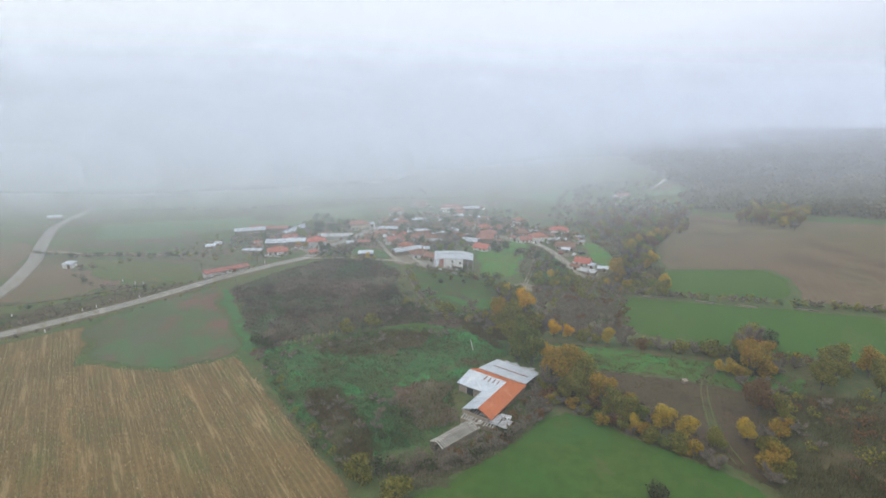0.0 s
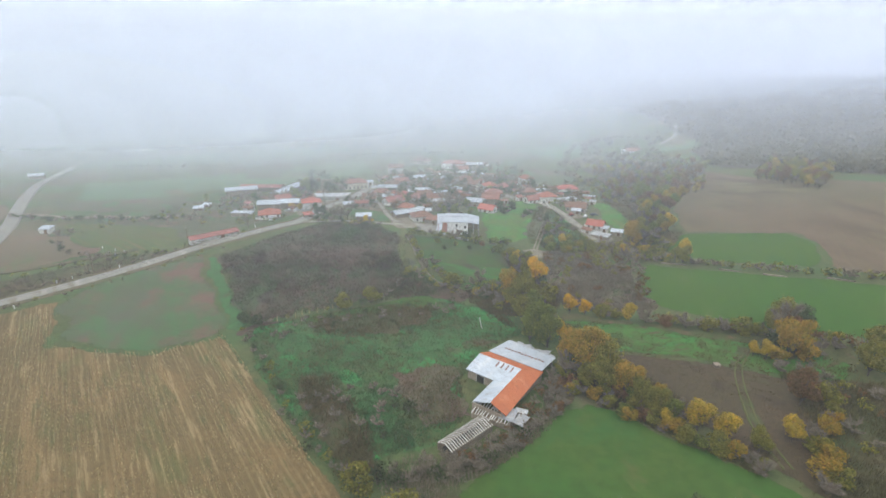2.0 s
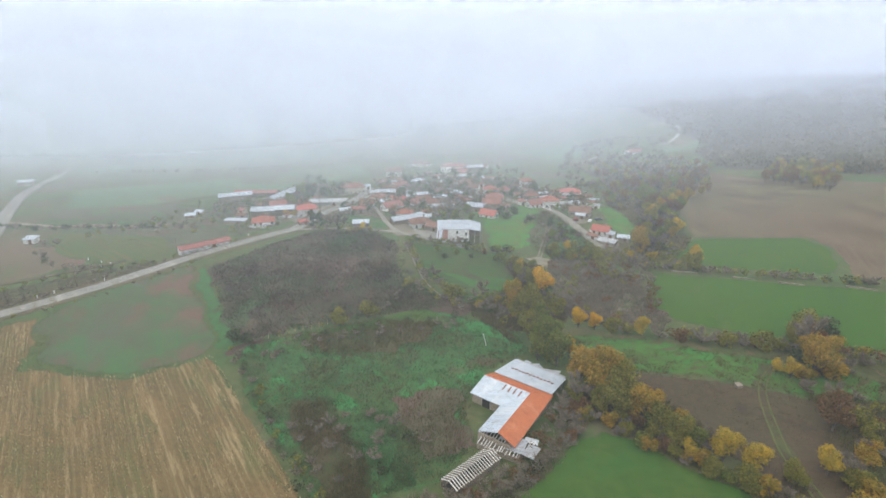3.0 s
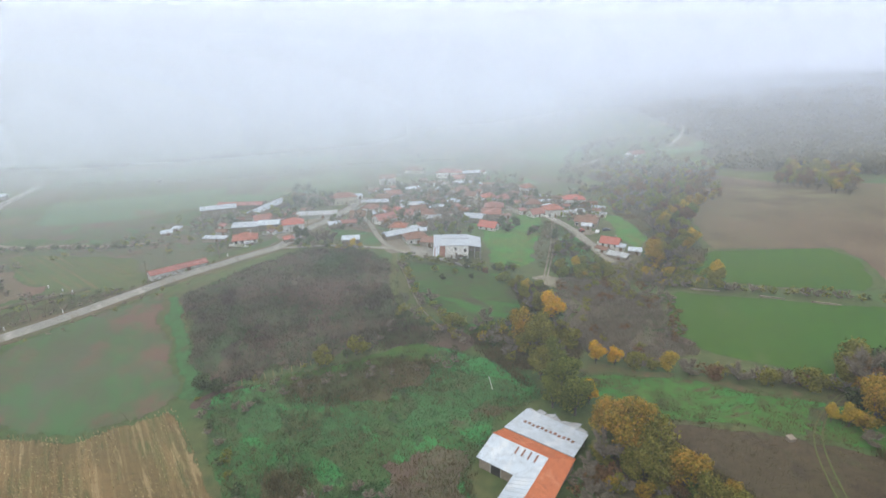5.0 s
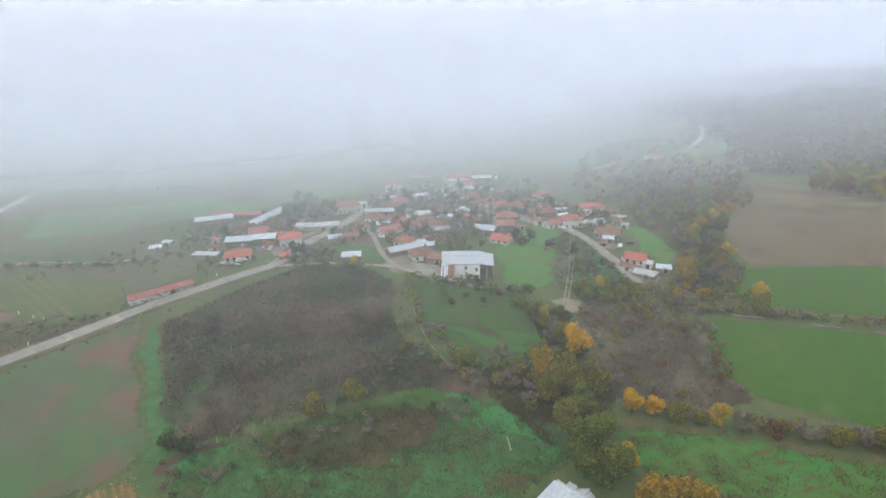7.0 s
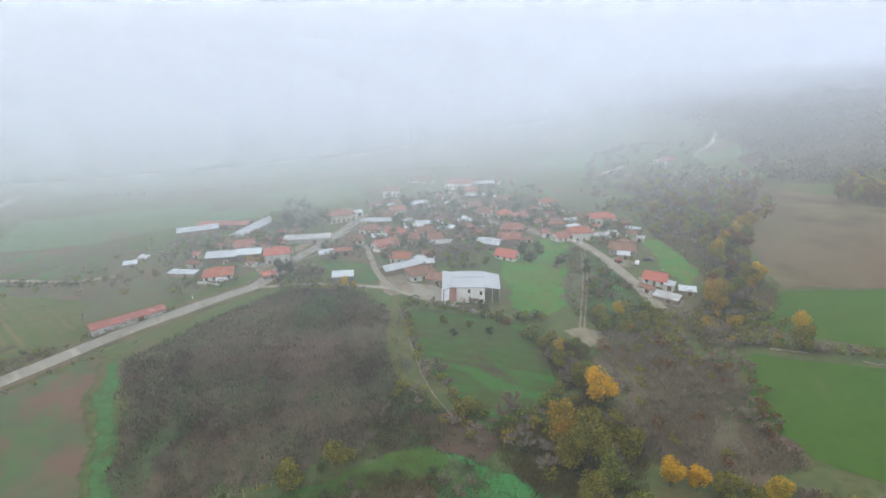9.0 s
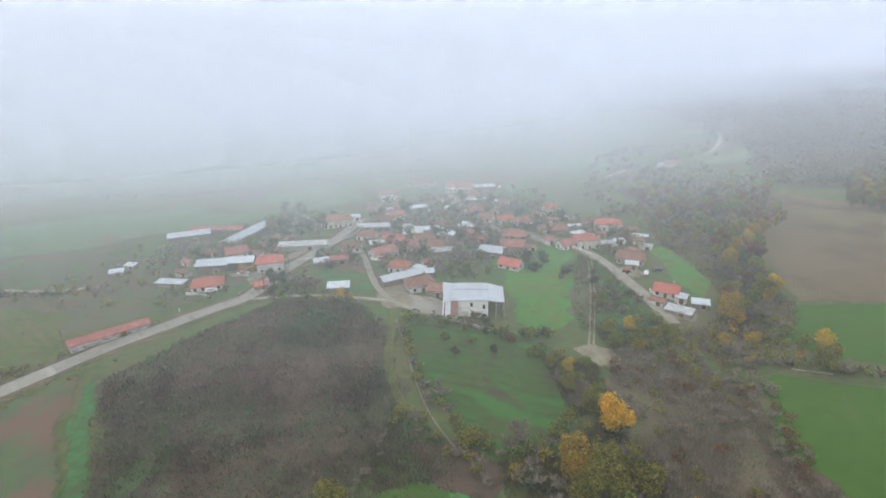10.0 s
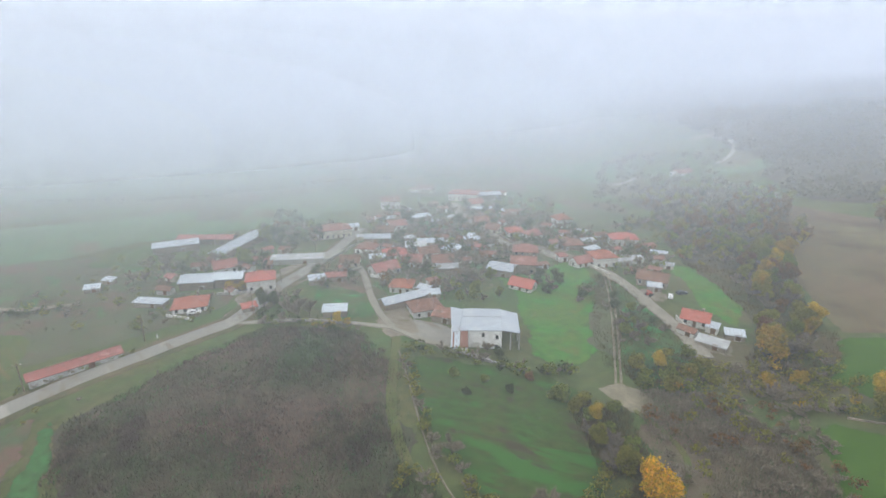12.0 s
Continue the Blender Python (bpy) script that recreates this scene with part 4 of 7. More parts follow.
def tree_proto(seed, leaf, label, r=4.0, h=9.0, count=1500, size=0.34, bare=False, bush=False):
    """A tree about h high with crown radius r; parts trunk and crown."""
    rng = np.random.default_rng(seed)
    tree = tagged(new("bush" if bush else "tree"), label, "bush" if bush else "tree")
    v, f = [], []
    foot = 0.06 * h if bush else 0.26 * h if bare else 0.14 * h
    limb(v, f, (0, 0, -0.4), (0.1, 0.05, foot), 0.026 * h, 0.018 * h, 8)
    mid, tall = foot + (h - foot) * 0.52, (h - foot) * 0.5
    lobes, tips = [(0, 0, mid, r * 0.74), (0.08 * r, -0.1 * r, mid + tall * 0.3, r * 0.6), (-0.1 * r, 0.1 * r, mid - tall * 0.25, r * 0.6)], []
    for i in range(24):
        t, up = i * 2.4 + rng.uniform(-0.4, 0.4), -0.75 + 1.6 * ((i * 0.618) % 1)
        rr = r * math.sqrt(max(0.05, 1 - up * up)) * rng.uniform(0.5, 0.8)
        tip = (rr * math.cos(t), rr * math.sin(t), mid + tall * up * 0.86)
        lobes.append((*tip, r * rng.uniform(0.28, 0.42)))
        if i % 2:
            continue
        midp = (tip[0] * 0.45, tip[1] * 0.45, foot + (tip[2] - foot) * 0.6)
        limb(v, f, (0.1, 0.05, foot * rng.uniform(0.7, 1)), midp, 0.010 * h, 0.006 * h)
        limb(v, f, midp, tip, 0.006 * h, 0.002 * h)
        tips.append((midp, tip))
    part("trunk", mesh_of("trunk", v, f, M["bark"]), tree)
    if bare:
        n = int(count * 1.8)
        k = rng.integers(0, len(tips), n)
        m_, t_ = np.array([a for a, _ in tips])[k], np.array([b for _, b in tips])[k]
        p = m_ + (t_ - m_) * rng.uniform(0, 1.1, n)[:, None]
        d = rng.normal(size=(n, 3)) * 0.6 + (p - np.array([0, 0, foot])) / r
        d[:, 2] = np.abs(d[:, 2]) * 0.8 + 0.1
        d /= np.linalg.norm(d, axis=1)[:, None]
        L = (r * rng.uniform(0.2, 0.55, n))[:, None]
        w = np.cross(d, rng.normal(size=(n, 3)))
        w *= 0.034 / np.linalg.norm(w, axis=1)[:, None]
        vv = np.stack([p - w, p + w, p + d * L], 1).reshape(-1, 3)
        part("crown", quick_mesh("crown", vv, np.arange(len(vv)).reshape(-1, 3), M["twig"]), tree, "bare grey-brown twigs")
    else:
        vv, ff = leaf_cloud(lobes, count, size, rng)
        part("crown", quick_mesh("crown", vv, ff, M["leaf_" + leaf]), tree)
    return tree


PROTO = {}
KINDS = {
    "green": ("green", "broad tree with dull green leaves", 4.0, 10.0, 2500, False, False),
    "olive": ("olive", "broad tree with olive autumn leaves", 4.2, 10.0, 2500, False, False),
    "gold": ("gold", "large tree turning golden brown", 4.2, 10.5, 2700, False, False),
    "orange": ("orange", "tree in bright orange autumn leaf", 3.6, 9.5, 2400, False, False),
    "yellow": ("yellow", "tree in yellow autumn leaf", 3.6, 9.5, 2400, False, False),
    "russet": ("russet", "tree with dull red-brown leaves", 3.8, 9.5, 2400, False, False),
    "dark": ("dark", "dark green dense evergreen tree", 3.4, 10.0, 2400, False, False),
    "bare": ("olive", "leafless grey-brown broadleaf tree", 4.0, 8.5, 2200, True, False),
    "bush_olive": ("olive", "low olive bush in leaf", 2.0, 3.2, 700, False, True),
    "bush_green": ("green", "low dull green leafy bush", 2.0, 3.0, 700, False, True),
    "bush_dark": ("dark", "low dark leafy bush", 2.0, 3.0, 700, False, True),
    "bush_gold": ("gold", "low bush turning golden brown", 2.0, 3.2, 700, False, True),
    "bush_bare": ("olive", "leafless grey-brown thorny shrub", 2.2, 3.2, 1200, True, True),
    "bush_russet": ("russet", "low bush with reddish-brown leaves", 2.0, 3.0, 700, False, True),
}
TRNG = random.Random(42)


def plant(kind, x, y, r, group="", squash=1.0):
    """A tree or bush of that kind with crown radius r."""
    leaf, label, r0, h0, count, bare, bush = KINDS[kind]
    k = (kind, TRNG.randrange(2))
    s = r / r0
    z = float(land(x, y))
    m = Matrix.Translation((x, y, z)) @ Matrix.Rotation(TRNG.uniform(0, 6.28), 4, "Z") @ Matrix.Diagonal((s, s * TRNG.uniform(0.9, 1.1), s * squash, 1))
    if k not in PROTO:
        PROTO[k] = tree_proto(len(PROTO) * 7 + 1, leaf, label, r0, h0, count, 0.21 if bush else 0.285, bare, bush)
        PROTO[k].matrix_basis = m
        ob = PROTO[k]
    else:
        ob = copy_thing(PROTO[k], m)
        ob.matrix_basis = m
    if group:
        ob["group"] = group
    return ob


for kind, x, y, r in (("gold", 35, 134, 5.2), ("olive", 39.5, 130, 4.8), ("gold", 32.5, 140, 4.4), ("olive", 37, 126, 3.8), ("gold", 42, 124.5, 4.0), ("bare", 29.5, 132, 3.4), ("olive", 34, 128, 3.2), ("olive", 44.5, 120, 3.4), ("gold", 40, 137, 3.8),
                      ("olive", 46.5, 116.5, 3.2), ("green", 49, 114.5, 2.6), ("gold", 48, 119, 2.6), ("yellow", 53.6, 112, 3.1), ("yellow", 58, 109, 2.7), ("bare", 51, 114.5, 2.6), ("yellow", 47.3, 113, 1.7), ("olive", 63, 105, 2.4),
                      ("green", 26, 156, 4.4), ("green", 28, 148, 4.4), ("olive", 23, 163, 3.8), ("green", 30, 161, 3.2), ("orange", 32.5, 152.5, 2.4), ("green", 23.5, 151, 3.2)):
    plant(kind, x, y, r, "trees beside the stable")
for kind, x, y, r in (("gold", 21.5, 181.5, 4.4), ("olive", 26, 177.5, 4.8), ("olive", 22, 175.5, 3.6), ("orange", 33, 196, 4.0), ("olive", 30.5, 205, 3.0), ("bush_olive", 35, 180, 3.6), ("bush_olive", 33, 186, 3.0), ("orange", 39.5, 170.5, 2.7), ("orange", 44.3, 169.8, 2.2),
                      ("yellow", 57, 165.8, 2.6), ("bush_olive", 49.5, 168.5, 3.0), ("bush_olive", 53.5, 167, 2.2), ("bush_bare", 62, 164.5, 3.0), ("bush_russet", 67.5, 162.5, 2.6), ("bush_bare", 73, 161, 3.2), ("bush_olive", 79, 159, 3.0),
                      ("bush_olive", 88, 157, 3.4), ("green", 28, 169, 3.4), ("olive", 27, 213, 2.4), ("yellow", 29, 222, 1.8), ("yellow", 54, 247, 2.2), ("bare", -5, 208, 2.6), ("bare", 12, 193, 2.8), ("bush_olive", 1, 192.5, 3.0), ("bare", 33, 186.5, 2.6), ("bare", 25, 215, 2.4), ("bush_green", 4, 236, 1.5), ("bush_dark", 10, 232, 1.4), ("bush_green", -4, 238, 1.6), ("bush_russet", 16, 238, 1.5), ("bush_green", 20, 230, 1.5), ("bush_dark", -1, 230, 1.4)):
    plant(kind, x, y, r, "trees along the stream")
for kind, x, y, r in (("bush_olive", -34, 171.5, 3.2), ("bush_olive", -25.5, 177, 3.2), ("bush_olive", -9, 88, 3.4), ("bush_olive", -17, 94, 3.4), ("bush_dark", -62, 161, 2.6), ("bush_dark", -58, 160, 2.2),
                      ("gold", 93, 143, 4.6), ("gold", 98, 147, 4.0), ("russet", 82, 121, 3.8), ("olive", 115, 139, 5.0), ("yellow", 71.6, 108, 2.4), ("bare", 99.5, 155, 5.2), ("russet", 102, 158, 3.4), ("olive", 98, 158, 2.8), ("yellow", 86.5, 142, 2.3), ("yellow", 84, 144, 1.7), ("bare", 75, 107, 2.2), ("bush_olive", 107, 167, 4.4), ("bush_dark", 112, 165, 3.6), ("bush_olive", 103, 165, 3.2), ("bush_dark", 43, 88.6, 2.6), ("bush_gold", 97, 141, 3.2), ("bush_gold", 89, 141, 2.8), ("olive", 100, 224, 3.6),
                      ("olive", 122, 130, 4.5), ("gold", 128, 142, 4.0), ("olive", 108, 134, 4.0)):
    plant(kind, x, y, r)
def mass(name, label, category, spots):
    """Trees and bushes too many or too far to tell apart, joined into one growth."""
    vs, fs, ms, mats, k = [], [], [], [], 0
    for kind, x, y, r in spots:
        leaf, _, r0, h0, count, bare, bush = KINDS[kind]
        key = (kind, TRNG.randrange(2))
        if key not in PROTO:
            plant(kind, x, y, r)
            continue
        s, a = r / r0, TRNG.uniform(0, 6.28)
        z = float(land(x, y))
        for piece in PROTO[key].children:
            me = piece.data
            co = np.empty(len(me.vertices) * 3, np.float32)
            me.vertices.foreach_get("co", co)
            co = co.reshape(-1, 3) * s
            v = np.stack([co[:, 0] * math.cos(a) - co[:, 1] * math.sin(a) + x, co[:, 0] * math.sin(a) + co[:, 1] * math.cos(a) + y, co[:, 2] + z], 1)
            if piece.name.startswith("crown"):
                unit = 3 if bare else 4
                v = v.reshape(-1, unit, 3)[::6 if bare else 7]
                mid = v[:, :2].mean(1, keepdims=True) if bare else v.mean(1, keepdims=True)
                if bare:  # fewer, bundled twigs
                    v[:, :2] = mid + (v[:, :2] - mid) * 2.4
                else:
                    v = mid + (v - mid) * 1.35
                v = v.reshape(-1, 3)
                q = np.arange(len(v) // unit)[:, None] * unit
                tri = (q + [0, 1, 2]) if bare else np.concatenate([q + [0, 1, 2], q + [0, 2, 3]])
                tri = tri.ravel().astype(np.int32)
            else:
                me.calc_loop_triangles()
                tri = np.empty(len(me.loop_triangles) * 3, np.int32)
                me.loop_triangles.foreach_get("vertices", tri)
            if me.materials[0] not in mats:
                mats.append(me.materials[0])
            vs.append(v)
            fs.append(tri.reshape(-1, 3) + k)
            ms.append(np.full(len(tri) // 3, mats.index(me.materials[0]), np.int32))
            k += len(v)
    me = quick_mesh(name, np.concatenate(vs), np.concatenate(fs), mats[0])
    for m in mats[1:]:
        me.materials.append(m)
    me.polygons.foreach_set("material_index", np.concatenate(ms))
    return tagged(new(name, me), label, category, kind="stuff")


def grove(poly, count, kinds, r_lo, r_hi, seed, group, gap=2.5, joined=""):
    """Trees of mixed kinds strewn over a stretch of land."""
    rng = random.Random(seed)
    xs, ys = [p[0] for p in poly], [p[1] for p in poly]
    done, spots, tries = [], [], 0
    while len(done) < count and tries < count * 30:
        tries += 1
        x, y = rng.uniform(min(xs), max(xs)), rng.uniform(min(ys), max(ys))
        if inside(poly, np.array([x]), np.array([y]))[0] and all((x - a) ** 2 + (y - b) ** 2 > gap * gap for a, b in done) and all((x - a) ** 2 + (y - b) ** 2 > c * c for a, b, c in CLEAR):
            done.append((x, y))
            spots.append((rng.choice(kinds), x, y, rng.uniform(r_lo, r_hi)))
    if joined:
        mass(joined, group, "undergrowth" if "bush" in kinds[0] else "trees", spots)
        return
    for spot in spots:
        plant(*spot, group)


def hedge(pts, gap, kinds, r_lo, r_hi, seed, group, wobble=1.0, joined="hedge"):
    """A row of bushes along a line."""
    rng = random.Random(seed)
    left, spots = 0.0, []
    line = smooth_line(pts, 0.5)
    for a, b in zip(line, line[1:]):
        left -= (b - a).length
        if left <= 0:
            spots.append((rng.choice(kinds), a.x + rng.uniform(-wobble, wobble), a.y + rng.uniform(-wobble, wobble), rng.uniform(r_lo, r_hi)))
            left = gap * rng.uniform(0.7, 1.4)
    if joined:
        mass(joined, group, "hedge", spots)
        return
    for spot in spots:
        plant(*spot, group)


AUTUMN = ["olive", "bare", "olive", "bare", "russet", "green", "olive"]
MIXED = ["bush_olive", "bush_dark", "bush_bare", "bush_green", "bush_bare"]
grove([(84, 250), (100, 250), (108, 262), (116, 285), (128, 305), (152, 340), (165, 365), (142, 350), (114, 320), (104, 300), (98, 275)], 40, AUTUMN, 2.4, 4.0, 5, "autumn trees in the ravine", 4)
for kind, x, y, r in (("gold", 108, 293, 3.8), ("yellow", 112, 299, 3.4), ("gold", 120, 309, 4.0), ("gold", 127, 317, 3.6), ("yellow", 135, 326, 3.4), ("gold", 143, 335, 3.8), ("gold", 152, 344, 3.6), ("yellow", 113, 271, 3.6), ("gold", 109, 266, 2.8), ("gold", 88, 252, 4.6), ("olive", 93, 256, 4.0), ("yellow", 104, 231, 3.4), ("yellow", 168, 359, 2.6), ("olive", 116, 287, 3.6)):
    plant(kind, x, y, r, "golden trees in the ravine")
field("scrubby_valley", "dull brown valley floor under bare scrub", [(98, 334), (112, 385), (128, 420), (118, 470), (160, 500), (200, 470), (215, 432), (181, 398), (150, 345), (120, 318)], M["woodfloor"], off=0.06, step=6, rag=8, feather=10)
field("valley_grass", "pale olive grass on the slope behind the village", [(60, 372), (84, 392), (108, 420), (112, 460), (70, 470), (56, 430)], M["oldgrass"], off=0.06, step=5, rag=6, feather=8)
grove([(110, 380), (128, 420), (118, 470), (165, 500), (205, 470), (212, 432), (175, 400), (140, 380)], 130, ["bare", "bare", "russet", "bare", "olive"], 2.2, 3.8, 61, "bare brown woods of the valley", 4, "valley_wood")
grove([(217, 376), (224, 322), (281, 392), (250, 416)], 90, ["olive", "bare", "olive", "gold", "russet"], 2.6, 4.0, 62, "olive copse at the top of the ploughed slope", 4, "hill_copse")
hedge([(-235, 286), (-205, 277), (-180, 279), (-152, 276), (-138, 280)], 2.4, ["bush_dark", "bush_bare", "bush_dark"], 1.2, 2.2, 63, "dark hedge along the dirt track", 1.4)
hedge([(-176, 238), (-160, 225), (-146, 219), (-132, 222)], 2.4, ["bush_bare", "bush_dark", "bush_bare"], 0.9, 1.8, 64, "dark scrub between the plot and the road", 1.4)
grove([(118, 320), (150, 350), (175, 360), (200, 420), (150, 430), (110, 370), (98, 335)], 70, ["russet", "olive", "bare", "russet", "green"], 2.6, 4.0, 6, "dull bare woods of the upper ravine", 5, "ravine_wood")
grove([(76, 246), (86, 250), (98, 242), (88, 228), (78, 226), (66, 240)], 16, ["bush_bare", "bush_gold", "bush_olive", "bush_bare"], 1.8, 3.0, 7, "bare and golden shrubs below the lane", 2.6, "lane_shrubs")
grove([(40, 226), (64, 234), (76, 212), (69, 180), (50, 174), (40, 184), (38, 205)], 60, ["bush_bare", "bush_bare", "bush_russet", "bush_bare", "bush_olive"], 1.3, 2.6, 8, "grey-brown bare shrubs of the thicket", 2.4, "thicket_shrubs")
grove([(46, 250), (66, 256), (68, 238), (46, 236)], 16, ["bush_olive", "bush_green", "bush_bare", "bush_olive"], 1.8, 3.0, 9, "bushes on the slope", 3)
grove([(44, 300), (58, 296), (66, 270), (52, 256), (46, 262), (50, 280)], 16, ["bush_dark", "bush_bare", "bush_green"], 1.4, 2.6, 10, "bushes on the slope", 3)
grove([(20, 232), (36, 226), (34, 206), (26, 204), (28, 220)], 14, ["bush_olive", "bush_bare", "bush_green"], 1.6, 2.8, 12, "bushes on the slope", 2.6)
hedge([(85, 230), (101, 225), (126, 214), (150, 205), (176, 197), (210, 186)], 1.9, MIXED, 1.5, 2.6, 14, "dark straggling hedge between fields", 1.3)
hedge([(64, 166), (80, 160), (100, 154), (140, 146), (176, 163)], 2.2, ["bush_russet", "bush_bare", "bush_olive", "bush_bare"], 1.6, 3.0, 15, "dark straggling hedge between fields", 1.4)
hedge([(-56, 161), (-45, 168.5), (-34, 173), (-22, 180), (-14, 206)], 3.0, ["bush_bare", "bush_olive", "bush_bare", "bush_dark"], 0.9, 1.7, 16, "low brown scrub along a field edge")
hedge([(-14, 204), (-4, 190), (6, 184), (16, 183)], 2.2, ["bush_bare", "bush_bare", "bush_olive"], 1.3, 2.3, 17, "low brown scrub along a field edge", 2.5)
hedge([(-16, 251), (-2, 247), (10, 243), (22, 240), (30, 244)], 1.5, ["bush_dark", "bush_green", "bush_bare", "bush_green"], 1.5, 2.6, 18, "dark bushes below the barn yard", 1.8)
hedge([(-17, 246), (-13, 228), (-8, 210), (2, 192)], 2.2, ["bush_green", "bush_bare", "bush_olive", "bush_bare"], 1.2, 2.2, 45, "straggling bushes along the trodden path", 1.6)
hedge([(4, 192), (12, 190), (20, 196), (26, 206)], 2.0, ["bush_olive", "bush_bare", "bush_green"], 1.4, 2.6, 46, "olive bushes at the orchard's lower edge", 1.6)
hedge([(-60, 155), (-50, 140), (-38, 120), (-24, 100), (-16, 92)], 2.4, ["bush_dark", "bush_bare", "bush_olive"], 0.9, 1.7, 19, "low bushes along the stubble edge", 1.6)
hedge([(-14, 97), (-4, 98), (6, 101), (13, 106), (19, 113)], 1.5, ["bush_bare", "bush_bare", "bush_dark"], 1.5, 2.4, 20, "grey bare shrubs below the ruin", 1.6)
hedge([(29, 126), (36, 120.5), (45, 112.5), (55, 103.5), (63, 98)], 1.5, ["bush_olive", "bush_gold", "bush_green", "bush_bare", "bush_olive", "bush_russet"], 1.4, 2.6, 21, "paddock edge bushes", 1.6, "")
hedge([(88, 135), (86, 118), (78, 104), (70, 94)], 2.2, ["bush_gold", "bush_bare", "bush_olive", "bush_bare"], 1.6, 3.2, 22, "plot edge bushes", 3, "")
grove([(88, 134), (120, 128), (128, 102), (95, 86), (80, 100)], 40, ["bush_russet", "bush_bare", "bush_russet", "bush_olive"], 1.4, 2.6, 33, "grey bare thorn shrubs on waste ground", 3, "thorn_shrubs")
grove([(8, 186), (22, 190), (32, 206), (36, 186), (32, 168), (18, 170)], 34, ["bush_olive", "bush_bare", "bush_dark", "bush_olive", "bush_gold"], 1.5, 2.8, 34, "olive and bare bushes along the stream", 2.2, "stream_bushes")
grove([(-58, 158), (-20, 174), (4, 178), (2, 168), (-30, 160), (-50, 150)], 26, ["bush_bare", "bush_dark", "bush_bare"], 1.0, 1.9, 36, "dark bare shrubs in the meadow", 3, "meadow_shrubs")
grove([(-26, 104), (-12, 108), (-4, 120), (-20, 128), (-36, 122)], 22, ["bush_bare", "bush_dark", "bush_bare"], 1.2, 2.2, 37, "dark bare shrubs in the meadow", 3, "meadow_shrubs")
hedge([(-64, 266), (-50, 264), (-40, 261), (-30, 263)], 2.6, ["bush_dark", "bush_bare", "bush_green"], 1.3, 2.4, 23, "dark bushes along the garden path", 1.2)
hedge([(-168, 194), (-140, 214), (-120, 224)], 3.4, ["bush_dark", "bush_bare", "bush_green"], 0.9, 1.8, 24, "scattered dark bushes beside the road", 2)
hedge([(-190, 250), (-160, 272), (-120, 292), (-110, 330), (-160, 340)], 6, ["bush_olive", "bush_bare", "bush_green"], 1.2, 2.2, 25, "dull bushes beyond the gardens", 6)
VILLAGE_TREES = ["bare", "bare", "bush_bare", "dark", "bush_bare", "bare", "bush_dark", "bare", "bush_green", "bush_bare", "bush_russet"]

hedge([(-46, 264), (-36, 262)], 2.0, ["bush_gold", "bush_bare"], 1.3, 2.0, 42, "yellowish bushes below the shed", 0.8)
hedge([(90, 390), (150, 440), (190, 500)], 3, ["bare", "bush_dark", "bush_olive"], 2, 3.4, 43, "dull hedge across the far pasture", 4)
hedge([(-300, 470), (-180, 480), (-90, 540), (20, 560)], 5, ["bush_dark", "bush_bare"], 2, 3.2, 44, "thin dark hedge on the far plain", 2)
grove([(86, 146), (100, 140), (116, 150), (114, 172), (98, 166)], 16, ["bush_dark", "bush_olive", "bush_bare", "bush_gold"], 1.8, 3.2, 48, "bushes at the wheat corner", 3)
grove([(27, 132), (32, 128), (44, 116), (48, 122), (40, 134), (32, 140)], 18, ["bush_olive", "bush_russet", "bush_bare", "bush_green"], 1.6, 2.6, 49, "bushes under the stable trees", 2)
grove([(22, 122), (27, 133), (31, 127), (24, 116)], 12, ["bush_bare", "bush_russet", "bush_bare"], 1.4, 2.2, 50, "bare shrubs beside the stable", 1.8)

# ---- buildings ----
def opening(parent, name, x, y, z, w, h, facing, pane_mat, label=""):
    """A framed window or door on a wall face; facing 0 to 3: -y, +x, +y, -x."""
    d = 0.09
    ring = [(-w / 2 - 0.1, -w / 2, -d, 0.04, 0, h), (w / 2, w / 2 + 0.1, -d, 0.04, 0, h), (-w / 2 - 0.1, w / 2 + 0.1, -d, 0.04, h, h + 0.12), (-w / 2 - 0.15, w / 2 + 0.15, -d - 0.06, 0.04, -0.1, 0)]
    turn = pose(x, y, z, 0, 0, 90 * facing)
    key = (name, round(w, 2), round(h, 2))
    if key not in SHARED:
        SHARED[key] = (boxes("frame", ring, M["frame"]), boxes("pane", [(-w / 2, w / 2, -0.03, 0.03, 0, h)], pane_mat))
    fr = part(name, SHARED[key][0], parent, label)
    fr.matrix_basis = turn
    part("pane" if name == "window" else "leaf", SHARED[key][1], fr)
    return fr


SHARED = {}


def roof_polys(kind, w, d, h, rise, over):
    x, y = w / 2 + over, d / 2 + over
    low = h - rise * over / (d / 2 if kind != "shed" else d)
    if kind == "gable":
        return [[(-x, -y, low), (x, -y, low), (x, 0, h + rise), (-x, 0, h + rise)], [(x, y, low), (-x, y, low), (-x, 0, h + rise), (x, 0, h + rise)]]
    if kind == "hip":
        k = max(0.3, x - y)
        return [[(-x, -y, low), (x, -y, low), (k, 0, h + rise), (-k, 0, h + rise)], [(x, y, low), (-x, y, low), (-k, 0, h + rise), (k, 0, h + rise)],
                [(x, -y, low), (x, y, low), (k, 0, h + rise)], [(-x, y, low), (-x, -y, low), (-k, 0, h + rise)]]
    return [[(-x, -y, low), (x, -y, low), (x, y, h + rise), (-x, y, h + rise)]]


